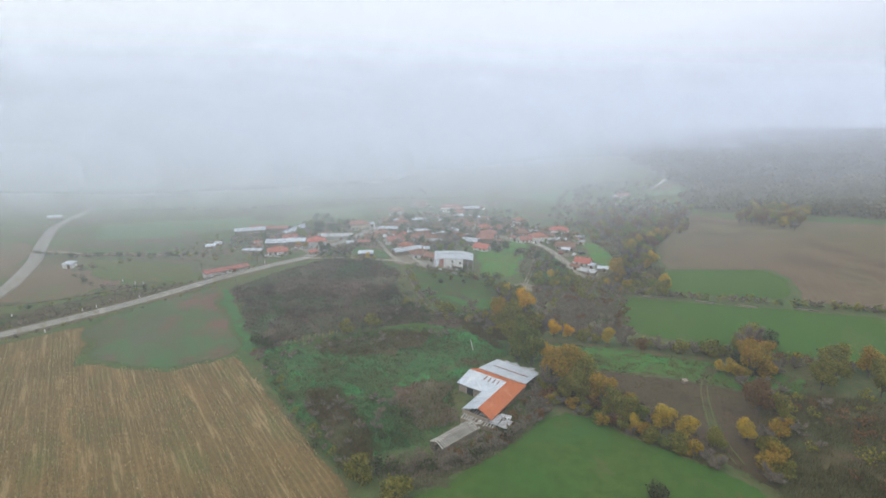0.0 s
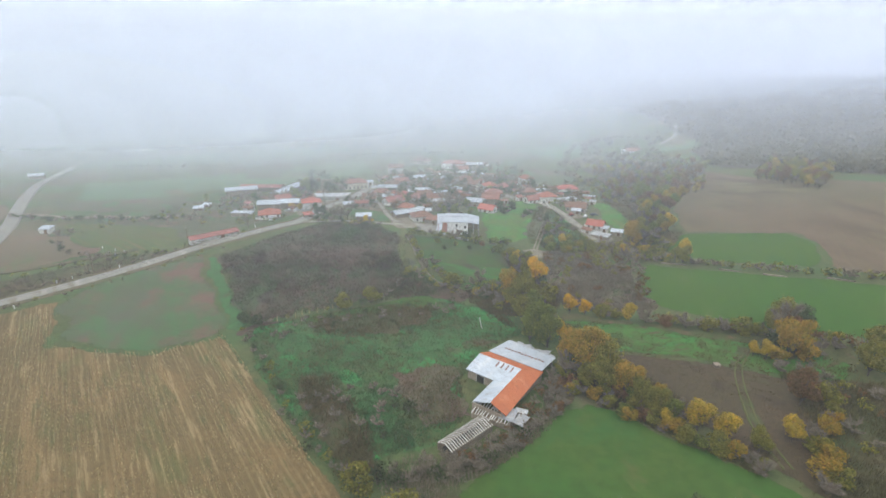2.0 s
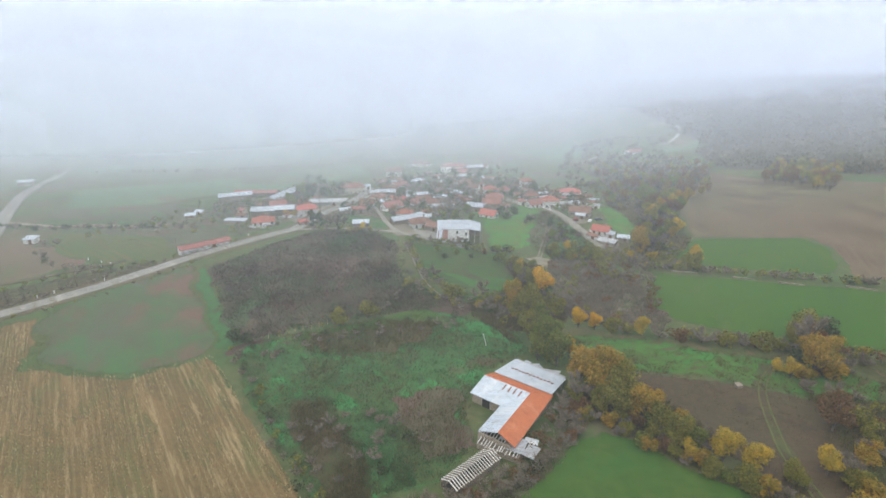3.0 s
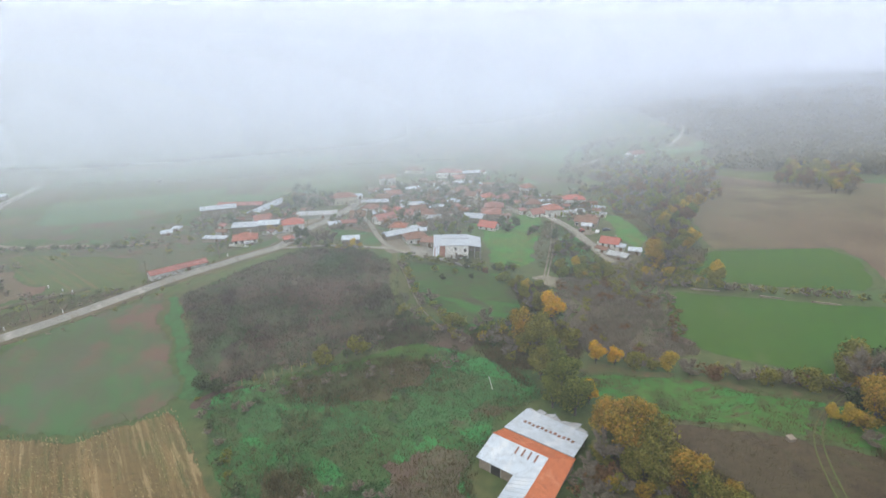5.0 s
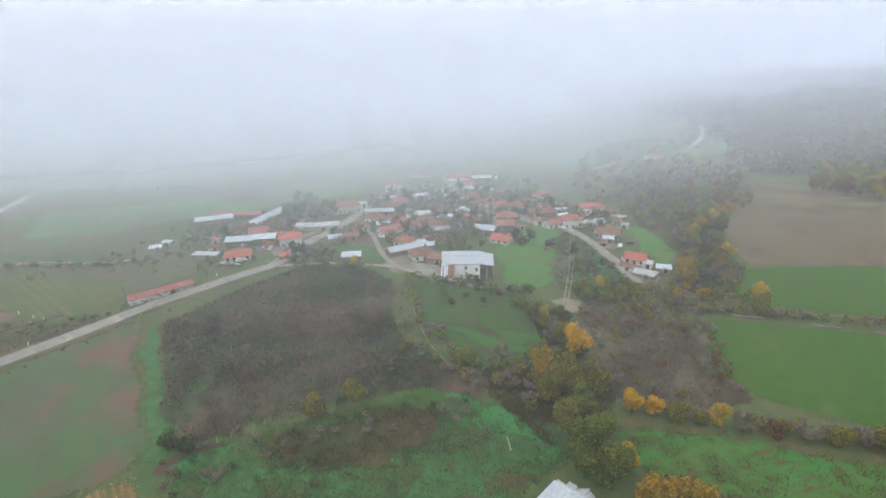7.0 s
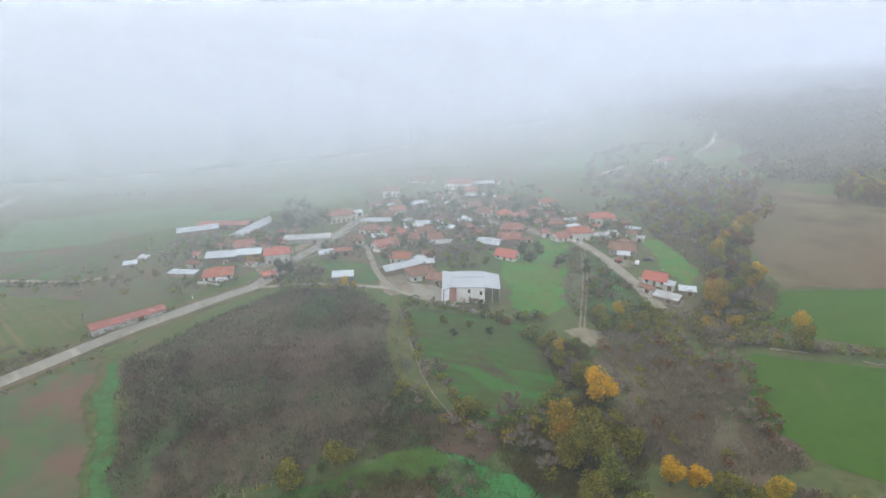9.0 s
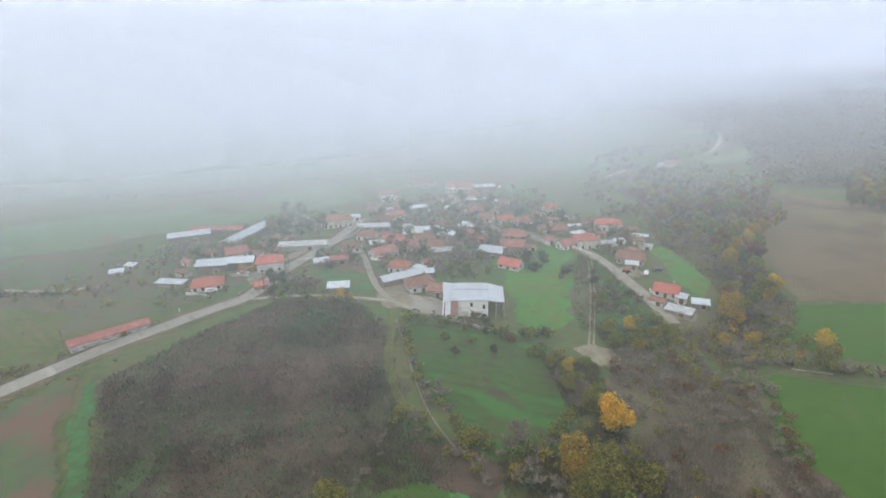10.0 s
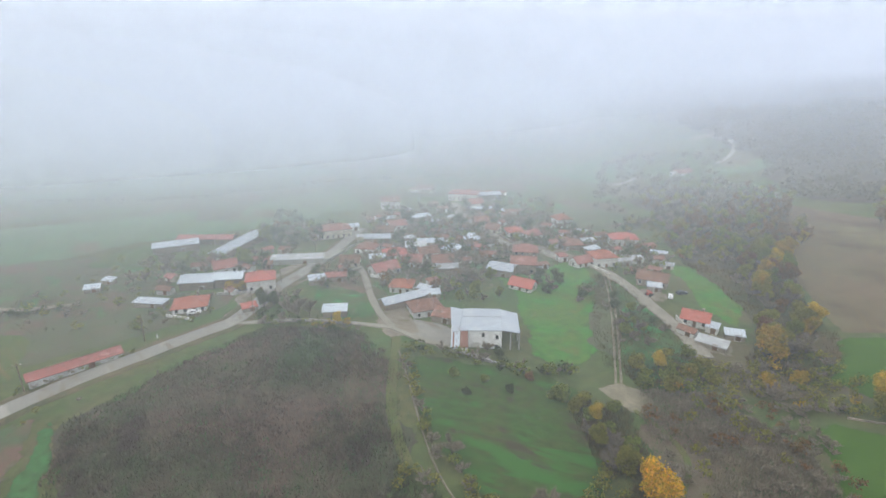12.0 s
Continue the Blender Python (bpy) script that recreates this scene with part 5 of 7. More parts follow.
def building(name, label, x, y, turn, w, d, h, roof="gable", rise=2.1, walls="render", cover="tile", over=0.5, wins=True, chimney=True, door=True, category="house", open_front=False):
    """A house or shed, its long side w along its own x; parts wall, roof, windows, door, chimney."""
    z = min(float(land(x + a, y + b)) for a in (-w / 2, w / 2) for b in (-d / 2, d / 2))
    z = max(z, float(land(x, y)) - 0.8)
    house = tagged(new(name), label, category)
    CLEAR.append((x, y, 0.5 * math.hypot(w, d) + 0.6))
    house.matrix_basis = pose(x, y, z, 0, 0, turn)
    X, Y, t = w / 2, d / 2, 0.35
    v = [(a, b, c) for c in (-1.0, h) for a, b in ((-X, -Y), (X, -Y), (X, Y), (-X, Y))]
    f = [(0, 1, 5, 4), (1, 2, 6, 5), (2, 3, 7, 6), (3, 0, 4, 7)]
    if open_front:
        f = f[1:]
    if roof == "gable":
        v += [(-X, 0, h + rise - 0.12), (X, 0, h + rise - 0.12)]
        f += [(5, 6, 9), (7, 4, 8)]
    elif roof == "shed":
        v += [(X, Y, h + rise - 0.12), (-X, Y, h + rise - 0.12)]
        f += [(5, 6, 8), (7, 4, 9), (6, 7, 9, 8)]
    wall = part("wall", mesh_of("wall", v, f, M[walls]), house)
    thick = wall.modifiers.new("thickness", "SOLIDIFY")
    thick.thickness, thick.offset = t, -1
    polys = roof_polys(roof, w, d, h, rise, over)
    top = part("roof", slabs("roof", polys, 0.16, M[cover]), house)
    caps, cf = [], []
    if roof == "gable":
        limb(caps, cf, (-X - over, 0, h + rise), (X + over, 0, h + rise), 0.14, 0.14)
    elif roof == "hip":
        k = max(0.3, X - Y)
        for sx in (-1, 1):
            for sy in (-1, 1):
                limb(caps, cf, polys[0][0] if (sx, sy) == (-1, -1) else (sx * (X + over), sy * (Y + over), polys[0][0][2]), (sx * k, 0, h + rise), 0.13, 0.13)
        limb(caps, cf, (-k, 0, h + rise), (k, 0, h + rise), 0.14, 0.14)
    if caps:
        part("ridge_cap", mesh_of("ridge_cap", caps, cf, M[cover]), top)
    if cover.startswith("sheet"):
        seams = []
        for i in range(int((w + 2 * over) / 1.1)):
            sx = -X - over + 0.5 + i * 1.1
            if roof == "shed":
                seams.append([(sx, -Y - over, polys[0][0][2] + 0.05), (sx + 0.08, -Y - over, polys[0][0][2] + 0.05), (sx + 0.08, Y + over, h + rise + 0.05), (sx, Y + over, h + rise + 0.05)])
            elif roof == "gable":
                for sy in (-1, 1):
                    q = [(sx, sy * (Y + over), polys[0][0][2] + 0.05), (sx + 0.08, sy * (Y + over), polys[0][0][2] + 0.05), (sx + 0.08, 0, h + rise + 0.05), (sx, 0, h + rise + 0.05)]
                    seams.append(q)
        if seams:
            part("seam", slabs("seam", seams, 0.06, M["sheet_dull"]), top)
    if wins:
        for storey in range(max(1, int(h / 2.7))):
            zz = 0.95 + storey * 2.8
            if zz + 1.3 > h:
                continue
            for side, n, span in ((0, int(w / 2.6), w), (2, int(w / 3.2), w), (1, int(d / 3.2), d), (3, int(d / 3.2), d)):
                for i in range(n):
                    p = -span / 2 + span * (i + 0.5) / n
                    if side in (0, 2) and storey == 0 and i == n // 2 and door and side == 0:
                        opening(house, "door", p, -Y, 0.05, 1.0, 2.05, 0, M["plank"], "dark timber door")
                        continue
                    at = {0: (p, -Y), 2: (p, Y), 1: (X, p), 3: (-X, p)}[side]
                    opening(house, "window", *at, zz, 0.95, 1.2, side, M["glass"])
    elif door and not open_front:
        opening(house, "door", 0.15 * w, -Y, 0.05, 1.6, 2.1, 0, M["plank"], "dark shed door")
    if chimney:
        cz = h + rise * 0.4
        st = part("chimney", boxes("chimney", [(-0.3, 0.3, -0.3, 0.3, 0, 1.9), (-0.42, 0.42, -0.42, 0.42, 1.9, 2.02)], M["stone"]), house)
        st.matrix_basis = pose(X * 0.45, Y * 0.35, cz)
    return house


HRNG = random.Random(9)


def row(items, **common):
    for it in items:
        name, label, x, y, turn, w, d, h, more = it
        if name == "house":
            h *= 0.88
            turn += HRNG.uniform(-24, 24)
        building(name, label, x, y, turn, w, d, h, **{**common, **more})


SHED = dict(wins=False, chimney=False, category="shed", roof="shed", rise=0.7, walls="stone", cover="sheet", over=0.3)
# wall colour taken dark to paint in the shade below the barn roofs
LONG = dict(wins=False, chimney=False, category="barn", rise=1.2, walls="wood", cover="sheet", over=0.4)
# the big white barn and its neighbours
row([
    ("barn", "long shed with an orange tiled roof beside the road", -105, 240.5, 44, 21, 4.6, 2.6, dict(LONG, walls="render", cover="tile", rise=1.0)),
    ("house", "low house with a red hipped roof", -92, 279, 20, 10.5, 9, 3.0, dict(roof="hip", cover="tile_bright", rise=2.0)),
    ("shed", "low shed with a flat white roof", -107, 281.5, -8, 11, 3.6, 2.4, dict(SHED, rise=0.3)),
    ("barn", "wide barn with pale metal roof sheets", -99, 301, 8, 12, 9, 4.0, LONG),
    ("barn", "barn with a pale metal roof", -88, 303, 8, 10, 8, 4.2, LONG),
    ("house", "house with a faded red roof behind barns", -98, 322, 35, 9, 8, 3.7, dict(cover="tile")),
    ("barn", "long barn with a bowed white roof", -137, 359, 25, 20, 9, 4.0, LONG),
    ("barn", "long stable with an orange roof", -128, 373, 0, 28, 7, 3.5, dict(LONG, cover="tile")),
    ("barn", "long white-roofed poultry shed behind barns", -108, 362, 78, 38, 8, 3.5, LONG),
    ("house", "two-storey white house with a red roof", -75, 299, 35, 10, 8.5, 5.6, dict(roof="hip", cover="tile_bright")),
    ("shed", "low shed with a red tiled roof", -86, 334, 8, 9, 4, 2.6, dict(SHED, cover="tile", roof="gable", rise=0.9)),
    ("barn", "long low barn with patched grey roofing", -71, 335, 6, 22, 7, 3.2, dict(LONG, walls="concrete", cover="sheet_dull")),
    ("house", "cream two-storey house with a faded red roof", -65.5, 386, 4, 17, 10, 5.8, dict(walls="cream", cover="tile", roof="hip")),
    ("shed", "small white-roofed outbuilding beside the lane", -55, 303, 20, 6, 4, 2.6, SHED),
    ("shed", "small shed with a red tiled roof", -48.5, 307, 8, 8, 4.5, 2.8, dict(SHED, cover="tile", roof="gable", rise=1.0)),
    ("shed", "shed with a pale metal roof beside the path", -42, 272.5, 6, 7.6, 4.2, 2.6, SHED),
    ("shed", "small orange-roofed shed beside the road", -71, 275.5, 30, 4.5, 3, 2.0, dict(SHED, cover="tile_bright")),
])
row([
    ("barn", "narrow barn with a white metal roof", -40, 371, 2, 13, 6, 4.0, LONG),
    ("house", "house with an orange tiled roof", -43, 354, 10, 9.5, 8, 3.8, dict(cover="tile", roof="hip")),
    ("house", "house with a red tiled roof", -29, 343, 8, 10.5, 8.5, 3.8, dict(roof="hip", cover="tile_bright")),
    ("house", "white house with a red tiled roof", -31, 318, 16, 11, 8, 3.6, {}),
    ("house", "small house with a bright red hipped roof", -22, 296.5, 12, 8, 7, 3.6, dict(roof="hip", cover="tile_bright", rise=1.8)),
    ("barn", "long shed with a pale blue metal roof", -21, 282.5, 32, 15, 5, 3.2, LONG),
    ("house", "low white house with a red hipped roof", -13, 277, 18, 10, 8.5, 3.6, dict(roof="hip", rise=1.8)),
    ("shed", "lean-to with old tiles beside the house", -6.5, 271, -20, 7, 5, 2.6, dict(SHED, cover="tile_old", rise=1.0)),
    ("house", "white two-storey house on the far side", -41.5, 452, 4, 12, 9, 5.8, dict(cover="tile_old")),
    ("house", "house with an orange roof on the crest", -22, 499, 0, 16, 10, 3.8, dict(roof="hip", walls="cream", cover="tile")),
    ("house", "large house with a faded red roof", 8, 475, -6, 20, 11, 5.6, dict(roof="hip", cover="tile")),
    ("house", "white house with a row of dark windows", 14, 446, 6, 9, 8, 5.6, dict(cover="tile")),
    ("barn", "barn with a white metal roof at the back", 26, 477, 8, 15, 8, 3.6, LONG),
    ("shed", "shed with a white metal roof", -2.5, 350, -40, 7.5, 8, 3.4, SHED),
    ("house", "house with a dark red roof", -7, 331, 4, 9, 7, 3.4, dict(cover="tile")),
    ("shed", "grey-roofed lean-to beside a house", -5, 321, 6, 9, 4, 2.4, dict(SHED, cover="sheet_dull")),
    ("house", "house with a dull red roof", -14, 345, 10, 9, 7, 3.6, dict(cover="tile")),
])
row([
    ("barn", "barn with a wide white metal roof", 17.5, 318, -22, 10.5, 9, 3.8, dict(LONG, walls="stone")),
    ("house", "bare brick two-storey house with a red roof", 27, 323, 8, 10, 8, 5.4, dict(walls="stone")),
    ("house", "tan stone house with a tiled roof", 30.5, 341, 4, 10.5, 9, 6.2, dict(walls="stone", roof="hip")),
    ("house", "low red-roofed annex of the brick house", 23.5, 301, -14, 9, 6, 2.8, dict(cover="tile_bright")),
    ("house", "house with a red tiled roof", 32, 387, 8, 9, 8, 3.6, dict(cover="tile_bright", roof="hip")),
    ("house", "house with a red tiled roof", 41.5, 381, 8, 10, 8, 3.6, dict(cover="tile", roof="hip")),
    ("house", "tall house with a bright red roof", 61, 405, 10, 8.5, 9, 6.0, dict(cover="tile_bright", roof="hip")),
    ("house", "stone house with a weathered red roof", 56, 360, -6, 10, 8, 4.0, dict(walls="stone", roof="hip")),
    ("house", "white house with a bright red roof", 63, 333, 14, 10, 9, 5.6, dict(roof="hip", cover="tile_bright")),
    ("house", "low white wing with a red roof", 53.5, 331, 14, 9, 6, 3.2, dict(cover="tile", chimney=False)),
    ("shed", "small white gatehouse beside the lane", 46.5, 338, 20, 4, 3.5, 2.8, dict(SHED, walls="render", cover="tile")),
    ("house", "white house with a red hipped roof", 84, 368, 14, 13, 9, 5.0, dict(roof="hip", cover="tile_bright")),
    ("house", "old house with a dark red roof", 75.5, 308, -18, 11, 7.5, 3.6, dict(cover="tile_old", walls="stone")),
    ("shed", "pale blue awning beside the house", 73.5, 301, -18, 5, 3, 2.4, SHED),
    ("house", "white house with a bright orange roof", 77.5, 275.5, -40, 8.2, 5.6, 3.2, dict(cover="tile_bright")),
    ("shed", "white outbuilding with a dark red roof", 71.5, 268, -50, 5.5, 3.4, 2.3, dict(SHED, walls="render", cover="tile_old", roof="gable", rise=0.9)),
    ("shed", "low shack with a patched pale sheet roof", 76, 261, -40, 8.5, 4.2, 1.9, dict(SHED, cover="sheet_dull")),
    ("shed", "shed with a pale sheet roof at the lane's end", 85.5, 266, -20, 5.5, 3.4, 2.0, SHED),
    ("shed", "small white store beside the house", 80.5, 270, -40, 3.5, 3, 2.4, dict(SHED, walls="render")),
    ("shed", "low shed with a white roof", -21, 418, 25, 13, 5, 3.0, SHED),
    ("house", "house with a faded red roof", -33, 401, 10, 10, 8, 3.6, dict(cover="tile")),
    ("shed", "grey metal-roofed store among houses", -20, 357, 5, 10, 7, 3.2, dict(SHED, cover="sheet_dull")),
    ("shed", "long grey metal-roofed store", -13, 364, 4, 13, 5, 3.2, dict(SHED, cover="sheet")),
    ("shed", "small white-walled outbuilding among trees", -57, 398, 20, 6, 4, 2.8, dict(SHED, walls="render")),
    ("shed", "low white-roofed store among gardens", -36, 336, 10, 7, 4, 2.6, SHED),
    ("shed", "white metal roof between two houses", -11, 289, 8, 6, 3, 2.6, SHED),
    ("house", "small tan house at the lane's bend", 15, 410, 15, 8, 7, 3.2, dict(walls="stone", cover="tile_old")),
    ("shed", "low white garden store", 8, 372, 5, 8, 3, 2.4, SHED),
    ("house", "small house with a weathered roof", 21, 392, -10, 7, 6, 3.6, dict(walls="cream", cover="tile_old")),
    ("shed", "white-walled byre beside the lane", 49, 362, 10, 7, 5, 3.0, dict(SHED, walls="render", cover="tile_old")),
    ("shed", "grey sheet-roofed store behind a house", 66, 366, 10, 7, 4, 2.8, dict(SHED, cover="sheet_dull")),
    ("shed", "small shed roofed with old tiles", 92, 357, 20, 7, 4, 2.6, dict(SHED, cover="tile_old", roof="gable", rise=1.0)),
    ("shed", "small concrete outbuilding on the slope", 72, 331, 10, 6, 3, 2.4, dict(SHED, walls="concrete", cover="sheet_dull")),
    ("house", "low house with a mossy tiled roof", -47, 330, 12, 8, 6, 3.2, dict(cover="tile_old", walls="cream")),
    ("house", "small house with a faded roof", -20, 330, 10, 8, 7, 3.8, dict(cover="tile")),
    ("house", "small house with an old tiled roof", -38, 388, 8, 9, 7, 3.8, dict(cover="tile_old", walls="stone")),
    ("shed", "grey tin-roofed store in a garden", -24, 372, 30, 6, 5, 2.8, dict(SHED, cover="sheet_dull")),
    ("shed", "white-roofed shed among bare trees", 18, 438, 5, 12, 3, 2.6, SHED),
    ("shed", "long low wall-like shed above the lane", 38, 432, 3, 12, 3, 2.4, dict(SHED, walls="cream", cover="tile_old")),
    ("shed", "small white shed beyond the gardens", -137.8, 297.7, 20, 5, 3, 2.0, SHED),
    ("shed", "small white shed beyond the gardens", -137, 306.5, -14, 4.5, 2.4, 2.0, SHED),
    ("house", "pale house alone on the far slope", 182, 526, 12, 18, 8, 3.0, dict(cover="tile")),
    ("barn", "white building far up the hill", 350, 1150, 10, 26, 12, 5, LONG),
    ("barn", "long white farm building on the far plain", -420, 684, 10, 13, 7, 4, LONG),
    ("barn", "white farm building on the far plain", -386, 682, 10, 11, 7, 4, LONG),
    ("barn", "white shed on the far plain", -320, 697, 0, 14, 6, 3, LONG),
    ("barn", "white shed beside the far road", -318, 417, 20, 10, 5, 3, LONG),
    ("shed", "small white hut in the fields", -192, 256, 0, 5, 4, 2.4, dict(SHED, walls="render")),
    ("barn", "white farm building in the mist", -512, 640, 0, 14, 8, 3.5, LONG),
    ("shed", "small grey hut on the plot", 71, 138, 10, 1.4, 1.1, 0.9, dict(SHED, walls="stone", cover="stone", rise=0.2, over=0.1, door=False)),
])

COVERS = {"sheet": "small outbuilding with a pale sheet roof", "sheet_dull": "small outbuilding with a patched grey sheet roof", "tile_old": "small outbuilding with weathered roof tiles", "tile": "small outbuilding with a red tiled roof", "rust": "small lean-to with a rusty sheet roof"}


def outbuildings(poly, count, seed):
    """Small sheds and lean-tos in the gaps between the houses."""
    rng = random.Random(seed)
    xs, ys = [p[0] for p in poly], [p[1] for p in poly]
    done = tries = 0
    while done < count and tries < 3000:
        tries += 1
        x, y, w, d = rng.uniform(min(xs), max(xs)), rng.uniform(min(ys), max(ys)), rng.uniform(3.5, 7.5), rng.uniform(2.6, 4.4)
        if inside(poly, np.array([x]), np.array([y]))[0] and all((x - a) ** 2 + (y - b) ** 2 > (c * 0.85 + 0.5 * w) ** 2 for a, b, c in CLEAR):
            cover = rng.choice(("sheet_dull", "tile_old", "tile", "rust", "tile_old", "tile", "sheet"))
            gable = rng.random() < 0.5
            building("shed", COVERS[cover], x, y, rng.uniform(-40, 40), w, d, rng.uniform(1.9, 2.6), **dict(SHED, cover=cover, walls=rng.choice(("stone", "render", "cream", "concrete")), roof="gable" if gable else "shed", rise=0.9 if gable else 0.5))
            done += 1


outbuildings(CORE, 34, 101)
outbuildings([(66, 300), (90, 318), (96, 372), (60, 392), (52, 366), (70, 340)], 10, 102)
outbuildings([(-112, 286), (-82, 286), (-72, 330), (-78, 380), (-118, 350)], 9, 103)
outbuildings([(-60, 420), (-44, 400), (30, 470), (40, 490), (-30, 500)], 7, 104)
# gardens and trees between the houses
grove([(-60, 300), (-45, 340), (-50, 420), (0, 450), (50, 430), (70, 380), (40, 345), (28, 340), (5, 300), (-10, 290)], 330, VILLAGE_TREES, 1.6, 3.6, 26, "bare and dark green village garden trees", 2.4, "village_trees")
grove([(-110, 310), (-70, 320), (-66, 400), (-100, 420), (-120, 390)], 60, VILLAGE_TREES, 2.0, 3.6, 27, "bare and dark green village garden trees", 4, "village_trees")
grove([(70, 310), (96, 336), (92, 380), (60, 390), (50, 365)], 60, VILLAGE_TREES, 1.8, 3.2, 28, "bare and dark green village garden trees", 4, "village_trees")
grove([(-60, 420), (10, 480), (60, 470), (70, 430), (0, 455), (-40, 430)], 26, VILLAGE_TREES, 2, 3.4, 29, "bare trees behind the last houses", 6, "village_trees")
grove([(24, 318), (40, 316), (42, 300), (30, 296)], 7, ["bare", "bush_dark"], 1.8, 2.6, 30, "trees in the paddock", 4)
grove([(0, 292), (16, 296), (14, 284), (-2, 286)], 6, ["green", "dark", "bare"], 1.6, 2.4, 31, "trees behind the barn", 3)
grove([(-150, 270), (-118, 262), (-112, 296), (-112, 330), (-165, 330)], 20, ["bush_green", "bush_bare", "bush_olive"], 1.0, 2.0, 38, "dark and bare garden bushes", 4, "garden_bushes")
grove([(-125, 300), (-108, 312), (-112, 350), (-150, 345)], 22, ["bare", "bush_green", "bare", "bush_bare"], 1.8, 3.0, 39, "bare trees round the barns", 4, "barn_trees")
grove([(-104, 262), (-82, 268), (-80, 290), (-104, 290)], 14, ["bush_green", "bush_dark", "bush_bare"], 1.0, 2.0, 40, "garden bushes beside the road", 3, "garden_bushes")
grove([(-72, 262), (-56, 266), (-52, 285), (-66, 288)], 14, ["bush_dark", "bare", "bush_bare"], 1.4, 2.6, 41, "bare trees at the road fork", 3, "fork_trees")

for kind, x, y, r in (("dark", -66.5, 276.5, 2.6), ("dark", -63.8, 278.5, 2.0), ("bush_gold", -84, 294, 2.6), ("bush_gold", -81, 296, 2.2), ("bare", -53, 268.5, 3.6), ("bare", -56.5, 270.5, 3.0), ("bare", -50, 271, 2.8), ("yellow", -40, 266, 1.6), ("bush_gold", -37, 265.5, 1.4),
                      ("green", -93, 329, 3.6), ("green", -90, 325, 2.8), ("green", -97, 371, 4.0), ("dark", -93, 374, 3.0), ("bush_dark", 32, 297, 2.6), ("bush_bare", 34.5, 299, 2.4), ("bush_dark", 44, 293, 2.4), ("bush_bare", 46, 296, 2.6), ("bush_bare", 42, 289, 2.0),
                      ("bush_bare", 6, 252, 2.2), ("bush_bare", -7, 250.5, 2.0), ("bush_dark", 9, 249.5, 1.8), ("bush_gold", 61, 244, 2.0), ("bare", 56, 268, 2.4), ("bare", 61, 281, 2.2), ("green", 12, 309, 2.4), ("bare", 7, 303, 3.0), ("bare", 2, 308, 3.2)):
    plant(kind, x, y, r, "trees and bushes among the houses")
grove([(99, 330), (112, 326), (135, 360), (150, 420), (120, 430), (98, 370)], 50, ["bush_russet", "bush_olive", "bush_bare", "bush_green"], 1.8, 3.0, 52, "brown and olive scrub on the ravine side", 3.4, "ravine_thicket")
grove([(51, 239), (67, 246), (85, 254), (101, 262), (106, 251), (106, 236), (92, 227), (78, 230), (57, 226)], 60, ["bush_olive", "bush_green", "bush_olive", "bush_bare", "bush_gold"], 1.3, 2.6, 54, "olive and yellowing bushes below the lane", 2.6, "lane_bushes")
grove([(-6, 98), (6, 101), (15, 107), (23, 118), (28, 130), (23, 129), (17, 119), (13, 112), (4, 104), (-5, 103)], 46, ["bush_bare", "bush_bare", "bush_russet"], 1.1, 1.9, 55, "dense grey-brown scrub around the ruin", 1.5, "ruin_scrub")
hedge([(-113, 231), (-106, 236.5), (-98, 244), (-92, 250)], 2.6, ["bush_russet", "bush_bare", "bush_green"], 0.8, 1.5, 56, "low shrubs between the shed and the road", 0.5)
grove([(-128, 300), (-100, 262), (-84, 270), (-92, 290), (-108, 300)], 16, ["bush_green", "bush_bare", "bush_olive"], 0.8, 1.6, 57, "garden bushes behind the road", 3, "garden_bushes")
grove([(66, 234), (82, 228), (80, 212), (72, 188), (70, 178), (66, 184), (74, 206)], 34, ["bush_bare", "bush_russet", "bush_bare"], 1.2, 2.2, 58, "bare and olive shrubs along the wheat edge", 2, "edge_shrubs")
hedge([(-155, 155), (-136, 178), (-118, 200), (-104, 218), (-95, 230)], 4.5, ["bush_bare", "bush_olive", "bush_bare"], 0.5, 1.2, 59, "low scrub along the road verge", 2.0)
hedge([(-164, 168), (-140, 195), (-122, 217), (-112, 229)], 3.2, ["bush_bare", "bush_green", "bush_bare"], 0.6, 1.4, 60, "low scrub along the road verge", 1.2)


